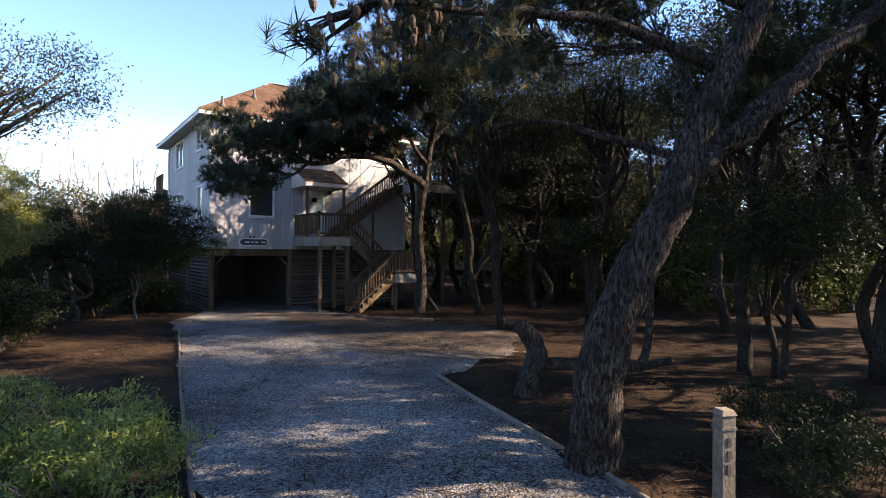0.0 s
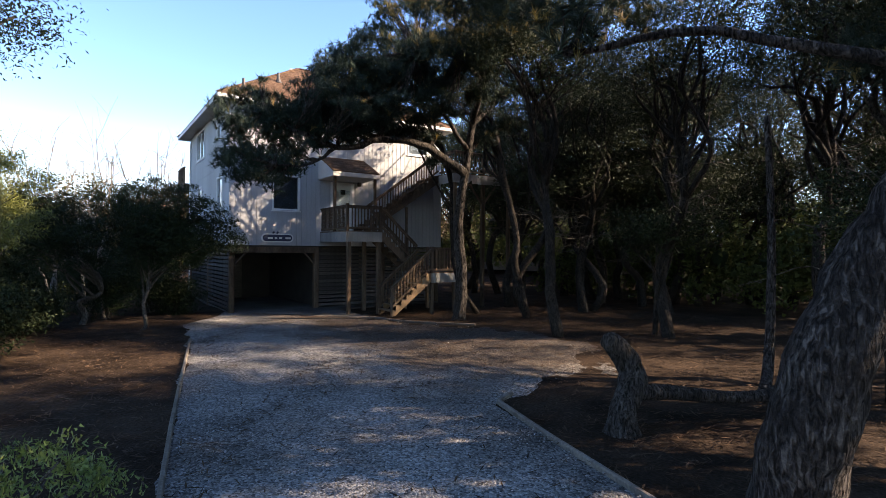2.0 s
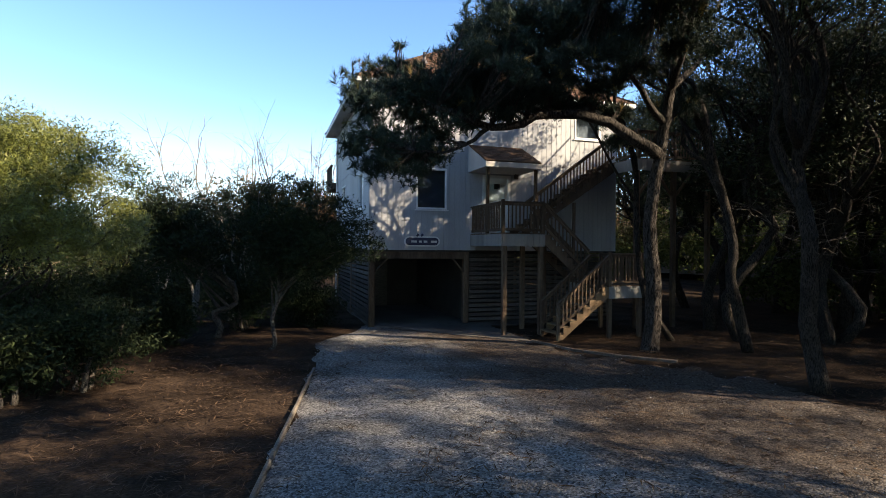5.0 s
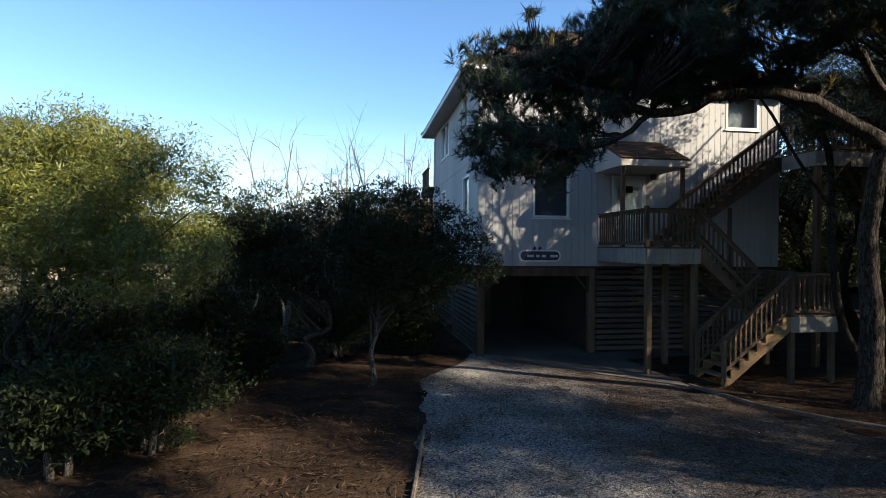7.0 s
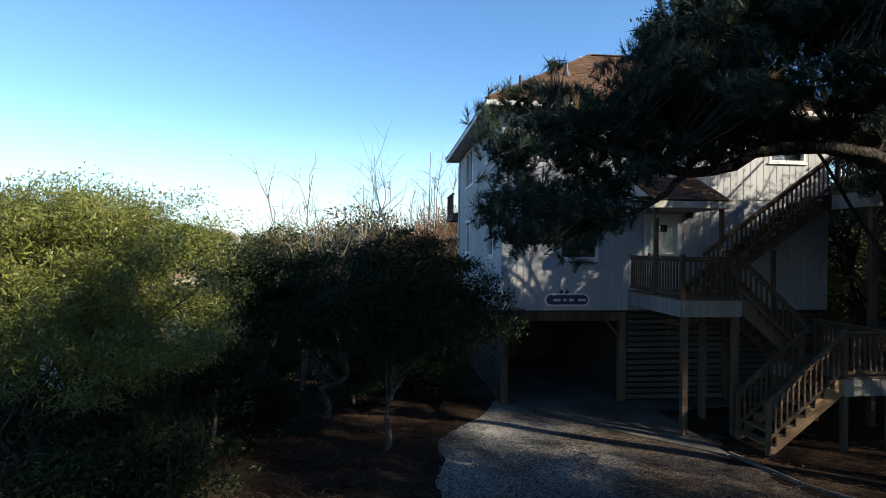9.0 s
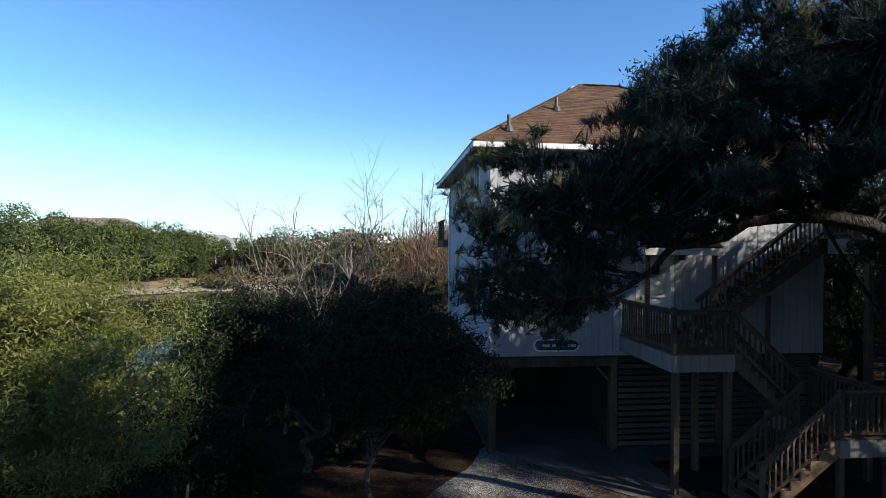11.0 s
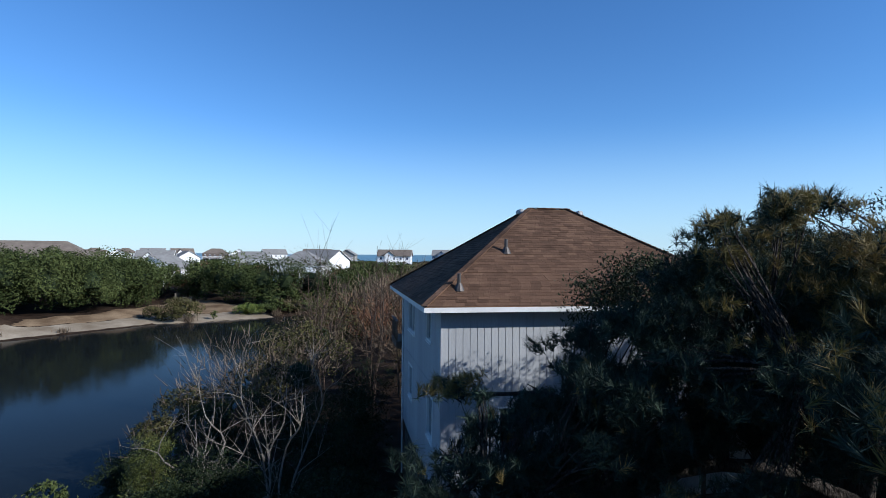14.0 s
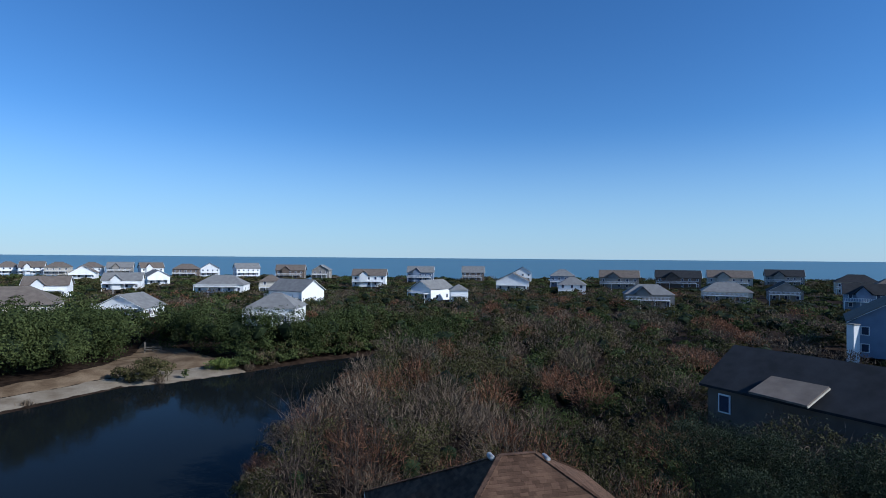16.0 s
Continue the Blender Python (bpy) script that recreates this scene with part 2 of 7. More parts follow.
def bark(name, c1, c2, scale=1.0, deep=0.9):
    """Furrowed bark: ridges drawn out along the stem, with dark furrows between, and lichen-grey patches."""
    m = mat(name, c1, c2, scale=3.5, rough=0.92, bump=0, bscale=55, vary=0.4, spec=0.12)
    nt = m.node_tree
    N, L = nt.nodes, nt.links
    tc, mp, nz = N.new("ShaderNodeTexCoord"), N.new("ShaderNodeMapping"), N.new("ShaderNodeTexNoise")
    mp.inputs["Scale"].default_value = (30.0 * scale, 30.0 * scale, 8.0 * scale)
    nz.inputs["Scale"].default_value, nz.inputs["Detail"].default_value, nz.inputs["Distortion"].default_value = 1.0, 7, 0.8
    L.new(tc.outputs["Object"], mp.inputs["Vector"])
    L.new(mp.outputs["Vector"], nz.inputs["Vector"])
    rg = N.new("ShaderNodeMapRange")
    rg.inputs["From Min"].default_value, rg.inputs["From Max"].default_value = 0.36, 0.60
    L.new(nz.outputs["Fac"], rg.inputs["Value"])
    bp = N.new("ShaderNodeBump")
    bp.inputs["Strength"].default_value, bp.inputs["Distance"].default_value = deep, 0.05
    L.new(rg.outputs["Result"], bp.inputs["Height"])
    b = N["Principled BSDF"]
    L.new(bp.outputs["Normal"], b.inputs["Normal"])
    dk, old = N.new("ShaderNodeMix"), b.inputs["Base Color"].links[0].from_socket
    dk.data_type = "RGBA"
    dk.inputs[6].default_value = (*[c * 0.25 for c in c1], 1)
    L.new(rg.outputs["Result"], dk.inputs[0])
    L.new(old, dk.inputs[7])
    L.new(dk.outputs[2], b.inputs["Base Color"])
    return m


def water(name, c, rough, scale, strength, stretch=(1, 1, 1), spec=0.25):
    m = mat(name, c, [v * 1.25 for v in c], scale=0.02, rough=rough, bump=strength, bscale=scale, stretch=stretch, vary=0.05, spec=spec, dist=0.05)
    return m


M_SIDING = mat("painted_siding", (0.285, 0.293, 0.305), (0.35, 0.36, 0.374), scale=1.2, rough=0.75, bump=0.12, bscale=60, stretch=(1, 1, 0.15), vary=0.08, each=0.03)
M_SKIRT = mat("dark_skirt_paint", (0.17, 0.162, 0.15), (0.24, 0.23, 0.215), scale=1.5, rough=0.8, bump=0.12, bscale=60, stretch=(1, 1, 0.15), vary=0.12, each=0.08)
M_TRIM = mat("white_trim_paint", (0.56, 0.56, 0.55), (0.66, 0.66, 0.65), scale=2, rough=0.6, bump=0.05, vary=0.06)
M_SOFFIT = mat("soffit_paint", (0.50, 0.48, 0.45), (0.58, 0.56, 0.53), scale=1.5, rough=0.8, bump=0.05, vary=0.06)
M_SHINGLE = mat("asphalt_shingle", (0.076, 0.044, 0.029), (0.122, 0.072, 0.047), scale=1.3, rough=0.95, bump=0.3, bscale=180, vary=0.3, island=0.28, each=0.2, spec=0.1)
M_WOOD = mat("weathered_deck_wood", (0.066, 0.043, 0.030), (0.128, 0.088, 0.062), scale=3, rough=0.85, bump=0.25, bscale=30, stretch=(1, 1, 0.25), vary=0.3, each=0.25, spec=0.15)
M_TREAD = mat("tan_stair_timber", (0.14, 0.085, 0.048), (0.22, 0.14, 0.08), scale=3, rough=0.8, bump=0.2, bscale=30, vary=0.25, each=0.12)
M_SLAT = mat("grey_slat_wood", (0.052, 0.046, 0.041), (0.10, 0.09, 0.081), scale=2, rough=0.9, bump=0.3, bscale=25, stretch=(0.3, 1, 1), vary=0.3, each=0.25, spec=0.1)
# near-black colour puts the shade in and under the house into the surface
M_DARKIN = mat("shade_dark_interior", (0.028, 0.025, 0.022), (0.045, 0.04, 0.035), scale=1.5, rough=0.9, bump=0.1)
M_GLASS = glass("window_glass")
M_ROOM_DIM = mat("dim_room_grey", (0.06, 0.07, 0.085), (0.085, 0.097, 0.115), scale=2, rough=0.8, bump=0.05, vary=0.08)
M_DOOR = mat("door_paint", (0.62, 0.62, 0.60), (0.68, 0.68, 0.66), scale=1.5, rough=0.45, bump=0.03, vary=0.04)
M_METAL = mat("dark_vent_metal", (0.05, 0.045, 0.042), (0.09, 0.08, 0.075), scale=6, rough=0.55, bump=0.1, metal=0.5)
M_GALV = mat("galvanised_metal", (0.28, 0.28, 0.28), (0.40, 0.40, 0.40), scale=6, rough=0.6, bump=0.05, metal=0.3)
M_SIGN = mat("navy_sign_paint", (0.02, 0.027, 0.055), (0.03, 0.04, 0.075), scale=3, rough=0.5, bump=0.05)
M_CONCRETE = mat("grey_concrete", (0.050, 0.046, 0.042), (0.098, 0.092, 0.085), scale=0.9, rough=0.9, bump=0.2, bscale=60, vary=0.2)
M_GROUND = mat("pine_litter_ground", (0.013, 0.0085, 0.0063), (0.043, 0.028, 0.019), scale=0.9, rough=0.98, bump=0.6, bscale=22, vary=0.5, spec=0.05, dist=0.03)
M_GRAVEL = mat("grey_gravel", (0.075, 0.070, 0.064), (0.195, 0.188, 0.180), scale=0.55, rough=0.95, bump=1.0, bscale=34, vary=0.55, spec=0.1, dist=0.03)
def needle_cover(m):
    """Brown needles lie over the gravel under the trees, thicker toward the wood."""
    nt = m.node_tree
    N, L = nt.nodes, nt.links
    b = N["Principled BSDF"]
    tc, sp, nz = N.new("ShaderNodeTexCoord"), N.new("ShaderNodeSeparateXYZ"), N.new("ShaderNodeTexNoise")
    nz.inputs["Scale"].default_value, nz.inputs["Detail"].default_value = 0.9, 6
    L.new(tc.outputs["Object"], sp.inputs["Vector"])
    L.new(tc.outputs["Object"], nz.inputs["Vector"])
    steps = []
    for axis_name, lo, hi in (("X", 10.8, 14.2), ("Y", 11.4, 14.6)):
        r = N.new("ShaderNodeMapRange")
        r.inputs["From Min"].default_value, r.inputs["From Max"].default_value = lo, hi
        L.new(sp.outputs[axis_name], r.inputs["Value"])
        steps.append(r.outputs["Result"])
    mul, add, cut = N.new("ShaderNodeMath"), N.new("ShaderNodeMath"), N.new("ShaderNodeMapRange")
    mul.operation = "MULTIPLY"
    L.new(steps[0], mul.inputs[0])
    L.new(steps[1], mul.inputs[1])
    L.new(mul.outputs["Value"], add.inputs[0])
    L.new(nz.outputs["Fac"], add.inputs[1])
    cut.inputs["From Min"].default_value, cut.inputs["From Max"].default_value = 0.58, 1.25
    cut.inputs["To Max"].default_value = 0.8
    L.new(add.outputs["Value"], cut.inputs["Value"])
    mx, old = N.new("ShaderNodeMix"), b.inputs["Base Color"].links[0].from_socket
    mx.data_type = "RGBA"
    mx.inputs[7].default_value = (0.048, 0.032, 0.022, 1)
    L.new(cut.outputs["Result"], mx.inputs[0])
    L.new(old, mx.inputs[6])
    vo, sc, rg, br = N.new("ShaderNodeTexVoronoi"), N.new("ShaderNodeSeparateColor"), N.new("ShaderNodeMapRange"), N.new("ShaderNodeVectorMath")
    vo.inputs["Scale"].default_value = 36.0
    L.new(tc.outputs["Object"], vo.inputs["Vector"])
    L.new(vo.outputs["Color"], sc.inputs["Color"])
    rg.inputs["To Min"].default_value, rg.inputs["To Max"].default_value = 0.35, 1.75
    L.new(sc.outputs["Red"], rg.inputs["Value"])
    br.operation = "SCALE"
    L.new(mx.outputs[2], br.inputs[0])
    L.new(rg.outputs["Result"], br.inputs["Scale"])
    L.new(br.outputs["Vector"], b.inputs["Base Color"])
    bp = N.new("ShaderNodeBump")
    bp.invert = True
    bp.inputs["Strength"].default_value, bp.inputs["Distance"].default_value = 0.9, 0.02
    L.new(vo.outputs["Distance"], bp.inputs["Height"])
    L.new(bp.outputs["Normal"], b.inputs["Normal"])


needle_cover(M_GRAVEL)
M_STONE = mat("gravel_stone", (0.12, 0.112, 0.104), (0.25, 0.242, 0.232), scale=1.0, rough=0.9, bump=0.1, vary=0.2, island=0.45, spec=0.15)
M_SAND = mat("bank_sand", (0.15, 0.115, 0.08), (0.29, 0.245, 0.185), scale=0.3, rough=0.98, bump=0.4, bscale=9, vary=0.2, spec=0.05)
M_LITTER = mat("needle_litter", (0.022, 0.013, 0.008), (0.078, 0.048, 0.030), scale=2, rough=0.9, bump=0, island=0.5, spec=0.1)
M_TIMBER_DARK = mat("dark_buried_timber", (0.07, 0.056, 0.045), (0.13, 0.11, 0.09), scale=3, rough=0.92, bump=0.4, bscale=26, vary=0.3, each=0.2)
M_TIMBER = mat("landscape_timber", (0.095, 0.078, 0.063), (0.175, 0.148, 0.122), scale=3, rough=0.9, bump=0.4, bscale=26, vary=0.3, each=0.2)
M_PATH = mat("straw_path", (0.10, 0.066, 0.040), (0.22, 0.158, 0.10), scale=0.4, rough=0.98, bump=0.4, bscale=9, vary=0.3, spec=0.05)
M_PINEDARK = bark("dark_pine_bark", (0.045, 0.038, 0.033), (0.095, 0.082, 0.072))
M_BARK = bark("grey_pine_bark", (0.040, 0.033, 0.030), (0.095, 0.081, 0.074), deep=1.0)
M_OAKBARK = bark("dark_oak_bark", (0.024, 0.020, 0.017), (0.056, 0.047, 0.040), scale=1.6, deep=0.6)
M_PALEBARK = bark("pale_shrub_bark", (0.070, 0.059, 0.049), (0.150, 0.130, 0.110), scale=2.0, deep=0.4)
M_GREYBARK = bark("pale_grey_bark", (0.17, 0.15, 0.125), (0.30, 0.265, 0.23), scale=2.0, deep=0.3)
M_TWIGBARK = bark("reddish_twig_bark", (0.075, 0.052, 0.040), (0.15, 0.11, 0.085), scale=2.0, deep=0.2)
M_NEEDLE = leafy("pine_needles", (0.011, 0.021, 0.016), (0.032, 0.054, 0.036), rough=0.65, thin=0.08, patch=0.5, spec=0.2)
M_NEEDLE_OLD = leafy("yellowing_needles", (0.09, 0.085, 0.022), (0.21, 0.145, 0.05), rough=0.6, thin=0.25, patch=0.8)
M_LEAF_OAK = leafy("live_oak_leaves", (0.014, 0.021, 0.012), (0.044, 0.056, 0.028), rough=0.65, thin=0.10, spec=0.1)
M_LEAF_MYRTLE = leafy("wax_myrtle_leaves", (0.052, 0.066, 0.014), (0.165, 0.175, 0.042), rough=0.45, thin=0.35)
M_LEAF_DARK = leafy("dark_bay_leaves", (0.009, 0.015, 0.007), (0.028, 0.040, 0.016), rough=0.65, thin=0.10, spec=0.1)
M_LEAF_HEDGE = leafy("hedge_leaves", (0.065, 0.098, 0.020), (0.19, 0.225, 0.055), rough=0.5, thin=0.25, patch=1.2)
M_CANOPY = leafy("canopy_leaves", (0.030, 0.030, 0.011), (0.090, 0.081, 0.033), rough=0.8, thin=0.12, patch=0.09, vary=0.34, spec=0.08)
M_CANOPY_OAK = leafy("bank_oak_leaves", (0.026, 0.038, 0.012), (0.082, 0.100, 0.034), rough=0.8, thin=0.12, patch=0.12, vary=0.34, spec=0.08)
M_TWIG = leafy("bare_twigs", (0.075, 0.055, 0.038), (0.165, 0.124, 0.088), rough=0.85, thin=0.1, patch=0.12, vary=0.6, spec=0.1)
M_TWIG_RED = leafy("rust_leaves", (0.10, 0.048, 0.028), (0.22, 0.11, 0.062), rough=0.8, thin=0.15, patch=0.3, vary=0.6, spec=0.1)
M_CONE = mat("pine_cone", (0.045, 0.03, 0.02), (0.09, 0.06, 0.04), scale=20, rough=0.85, bump=0.8, bscale=60)
M_WATER = water("pond_water", (0.007, 0.009, 0.010), 0.05, 2.2, 0.12, (1, 1, 1), 0.5)
M_WATER.node_tree.nodes["Principled BSDF"].inputs["IOR"].default_value = 1.08
M_SEA = water("sea_water", (0.012, 0.060, 0.085), 0.3, 0.08, 0.5, (1, 3, 1))

# ---- ground, pond, sea ----
POND = [(-140, 20), (-60, 66), (-30, 92), (-20, 104.5), (-13.8, 106), (-3.6, 112), (9, 120), (24, 126), (36, 127), (46, 124),
        (38, 118), (25, 106.5), (13.5, 92.5), (8.6, 81), (6.4, 73), (3.6, 66), (1.6, 60), (0.6, 52), (-0.4, 46), (-2.0, 41), (-5, 35.5), (-12, 27), (-40, 8), (-120, -20)]
WATER_Z, SEA_Z = -1.8, -3.0
COAST = 455.0
TO_SEA = np.array([0.2, 0.98])


def pond_distance(x, y):
    """Distance to the pond's shore, negative inside."""
    x, y = np.asarray(x, float), np.asarray(y, float)
    best, inside = np.full(x.shape, 1e9), np.zeros(x.shape, bool)
    for (ax, ay), (bx, by) in zip(POND, POND[1:] + POND[:1]):
        dx, dy = bx - ax, by - ay
        t = np.clip(((x - ax) * dx + (y - ay) * dy) / (dx * dx + dy * dy), 0, 1)
        best = np.minimum(best, np.hypot(x - ax - t * dx, y - ay - t * dy))
        if dy:
            inside ^= ((ay > y) != (by > y)) & (x < (y - ay) * dx / dy + ax)
    return np.where(inside, -best, best)


def ease(t):
    t = np.clip(t, 0, 1)
    return t * t * (3 - 2 * t)


def height(x, y):
    x, y = np.asarray(x, float), np.asarray(y, float)
    r = np.hypot(x - 13, y - 16)
    base = 1.1 * ease((r - 45) / 60) + 0.35 * ease((r - 16) / 20) * (np.sin(x * 0.21 + 1) * np.cos(y * 0.17) + 0.5 * np.sin(x * 0.6 + y * 0.45))
    base = base + 0.05 * np.sin(x * 1.3) * np.cos(y * 1.1) * ease((r - 9) / 6)
    base = base - 1.5 * (1 - ease((np.hypot(x + 18, y - 113) - 18) / 14))
    sd = pond_distance(x, y)
    z = np.where(sd >= 0, WATER_Z + 0.15 * np.minimum(sd, 1) + (base - WATER_Z - 0.15) * ease(sd / 10), WATER_Z - np.minimum(1.6, -sd * 0.35))
    s = x * TO_SEA[0] + y * TO_SEA[1]
    return z + (SEA_Z - 3 - z) * ease((s - COAST + 30) / 60)


def axis(lo, hi, fine_lo, fine_hi, step):
    """Grid lines: even in the middle, wider and wider outside."""
    mid = list(np.arange(fine_lo, fine_hi + step / 2, step))
    left, right, d = [], [], step
    while (left[-1] if left else fine_lo) > lo:
        d *= 1.25
        left.append((left[-1] if left else fine_lo) - d)
    d = step
    while (right[-1] if right else fine_hi) < hi:
        d *= 1.25
        right.append((right[-1] if right else fine_hi) + d)
    return np.array(left[::-1] + mid + right)


gx, gy = axis(-4800, 4800, -44, 52, 0.8), axis(-1500, 4800, -12, 132, 0.8)
X, Y = np.meshgrid(gx, gy)
Z = height(X, Y)
idx = np.arange(X.size).reshape(X.shape)
ground_me = quick_mesh("ground", np.stack([X.ravel(), Y.ravel(), Z.ravel()], 1),
                       np.stack([idx[:-1, :-1].ravel(), idx[:-1, 1:].ravel(), idx[1:, 1:].ravel(), idx[1:, :-1].ravel()], 1))
ground_me.polygons.foreach_set("use_smooth", np.ones(len(ground_me.polygons), bool))
solo("ground", ground_me, M_GROUND, "brown sandy ground covered in fallen pine needles", "ground", kind="structure")

pond_geo = Geo()
pond_geo.face((-150, -30, WATER_Z), (60, -30, WATER_Z), (60, 135, WATER_Z), (-150, 135, WATER_Z))
solo("water", pond_geo, M_WATER, "still dark pond reflecting the sky and far bank", "pond", kind="structure")

n2 = Vector((TO_SEA[0], TO_SEA[1], 0)).normalized()
t2 = Vector((n2.y, -n2.x, 0))
sea = Geo()
sea.face(*[n2 * s + t2 * u + Vector((0, 0, SEA_Z)) for s, u in ((COAST - 20, 4700), (4850, 4700), (4850, -4700), (COAST - 20, -4700))])
solo("water_sea", sea, M_SEA, "blue-green sea reaching to the horizon", "sea", kind="structure")


def flat_patch(name, outline, lift, material, label, category, step=0.5, ragged=0.0):
    """A thin sheet that follows the ground inside an outline, with an uneven edge."""
    xs, ys = [p[0] for p in outline], [p[1] for p in outline]
    PX, PY = np.meshgrid(np.arange(min(xs) - 1, max(xs) + 1.01, step), np.arange(min(ys) - 1, max(ys) + 1.01, step))
    best, inside = np.full(PX.shape, 1e9), np.zeros(PX.shape, bool)
    for (ax, ay), (bx, by) in zip(outline, outline[1:] + outline[:1]):
        dx, dy = bx - ax, by - ay
        t = np.clip(((PX - ax) * dx + (PY - ay) * dy) / (dx * dx + dy * dy), 0, 1)
        best = np.minimum(best, np.hypot(PX - ax - t * dx, PY - ay - t * dy))
        if dy:
            inside ^= ((ay > PY) != (by > PY)) & (PX < (PY - ay) * dx / dy + ax)
    d = np.where(inside, best, -best) + ragged * (np.sin(PX * 2.1 + PY) + np.sin(PY * 3.3 - PX * 1.7) + np.sin(PX * 5.1 - PY * 4.3) + 0.8 * np.sin(PX * 9 + PY * 7.7)) * np.clip(0.3 + (PX - 12.5) * 0.5, 0.3, 1.6 if lift < 0.05 else 1)
    PZ = height(PX, PY) + np.clip(d * 0.07, -0.05, lift)
    ii = np.arange(PX.size).reshape(PX.shape)
    keep = (np.maximum.reduce([d[:-1, :-1], d[1:, :-1], d[:-1, 1:], d[1:, 1:]]) > -0.1).ravel()
    quads = np.stack([ii[:-1, :-1].ravel(), ii[:-1, 1:].ravel(), ii[1:, 1:].ravel(), ii[1:, :-1].ravel()], 1)[keep]
    me = quick_mesh(name, np.stack([PX.ravel(), PY.ravel(), PZ.ravel()], 1), quads)
    bm = bmesh.new()
    bm.from_mesh(me)
    bmesh.ops.delete(bm, geom=[v for v in bm.verts if not v.link_faces], context="VERTS")
    bm.to_mesh(me)
    bm.free()
    me.polygons.foreach_set("use_smooth", np.ones(len(me.polygons), bool))
    return solo(name, me, material, label, category, kind="structure")


DRIVE = [(4.9, -8), (5.9, 4), (6.97, 9.54), (7.6, 13.3), (8.99, 20.93), (9.3, 24.3), (11.3, 27.4), (14.8, 27.4), (15.5, 23.0), (15.6, 21.2), (18.2, 17.5), (17.4, 14.2), (15.2, 12.7), (12.2, 11.85), (11.2, 8.2), (10.0, 4), (8.8, -8)]
flat_patch("road", DRIVE, 0.035, M_GRAVEL, "grey gravel driveway scattered with fallen needles", "driveway", 0.2, 0.14)
flat_patch("pavement_sand", [(-46, 78.5), (-31, 92.4), (-20.5, 104.8), (-13.8, 106.3), (-3, 112.4), (-5.5, 116.5), (-13, 113.5), (-21, 110), (-27.5, 103), (-35, 95), (-49, 82)], 0.12, M_SAND, "pale sandy bank along the pond", "sand", 0.6, 0.3)
flat_patch("pavement_path", [(-35, 95.2), (-27.5, 103.2), (-21, 110.2), (-13, 113.7), (-5.5, 116.7), (-8, 119), (-15.5, 127), (-20, 137), (-26, 139), (-26, 119), (-27.5, 109.5), (-36, 101)], 0.06, M_PATH, "straw-covered sandy path between the oaks", "path", 0.7, 0.3)


def in_poly(x, y, poly):
    inside = np.zeros(np.shape(x), bool)
    for (ax, ay), (bx, by) in zip(poly, poly[1:] + poly[:1]):
        if by != ay:
            inside ^= ((ay > y) != (by > y)) & (x < (y - ay) * (bx - ax) / (by - ay) + ax)
    return inside


# loose stones on the drive
sx, sy = RNG.uniform(5.2, 18, 26000), RNG.uniform(4, 24.5, 26000)
ok = in_poly(sx, sy, DRIVE)
ok &= RNG.random(26000) < np.clip(1.25 - (sy - 6) / 22, 0.2, 1) * np.where((sx > 11.6) & (sy > 12.0), 0.1, 1)
sx, sy = sx[ok], sy[ok]
sc = RNG.uniform(0.008, 0.019, (len(sx), 1, 1))
octa = np.array([(1, 0, 0), (0, 1, 0), (-1, 0, 0), (0, -1, 0), (0, 0, 0.8), (0, 0, -0.8)])
octa_f = np.array([(0, 1, 4), (1, 2, 4), (2, 3, 4), (3, 0, 4), (1, 0, 5), (2, 1, 5), (3, 2, 5), (0, 3, 5)])
ang = RNG.uniform(0, 6.28, len(sx))
rot = np.stack([np.stack([np.cos(ang), -np.sin(ang), 0 * ang], 1), np.stack([np.sin(ang), np.cos(ang), 0 * ang], 1), np.stack([0 * ang, 0 * ang, 1 + 0 * ang], 1)], 1)
sv = np.einsum("nij,kj->nki", rot, octa * np.array([1.25, 0.85, 0.8])) * sc + np.stack([sx, sy, height(sx, sy) + 0.04], 1)[:, None]
sf = octa_f[None] + (np.arange(len(sx)) * 6)[:, None, None]
solo("gravel", quick_mesh("gravel", sv.reshape(-1, 3), sf.reshape(-1, 3)), M_STONE, "loose grey and white gravel stones on the driveway", "gravel", kind="stuff")

# fallen needles and leaves
nx, ny = RNG.uniform(0, 26, 60000), RNG.uniform(4, 27, 60000)
on = in_poly(nx, ny, DRIVE)
drift = np.sin(nx * 1.1 + ny * 0.6) + np.sin(ny * 0.9 - nx * 0.7 + 2) + np.sin(nx * 2.3 - ny * 1.9)
ok = ~on | (RNG.random(60000) < np.where(drift > 0.9, 0.75, 0.10) + np.where(nx > 13, 0.3, 0))
ok &= ~((nx > 11) & (ny > 26.8))
nx, ny = nx[ok], ny[ok]
c = np.stack([nx, ny, height(nx, ny) + 0.045 + RNG.uniform(0, 0.015, len(nx))], 1)
a = RNG.uniform(0, 6.28, len(nx))
u = np.stack([np.cos(a), np.sin(a), RNG.uniform(-0.15, 0.25, len(nx))], 1) * RNG.uniform(0.05, 0.12, (len(nx), 1))
w = np.stack([-np.sin(a), np.cos(a), RNG.uniform(-0.3, 0.3, len(nx))], 1) * RNG.uniform(0.004, 0.014, (len(nx), 1))
lv = np.stack([c - u, c - w, c + u, c + w], 1).reshape(-1, 3)
solo("fallen_needles", quick_mesh("fallen_needles", lv, np.arange(len(lv)).reshape(-1, 4)), M_LITTER, "brown fallen pine needles and dry leaves on the ground", "litter", kind="stuff")


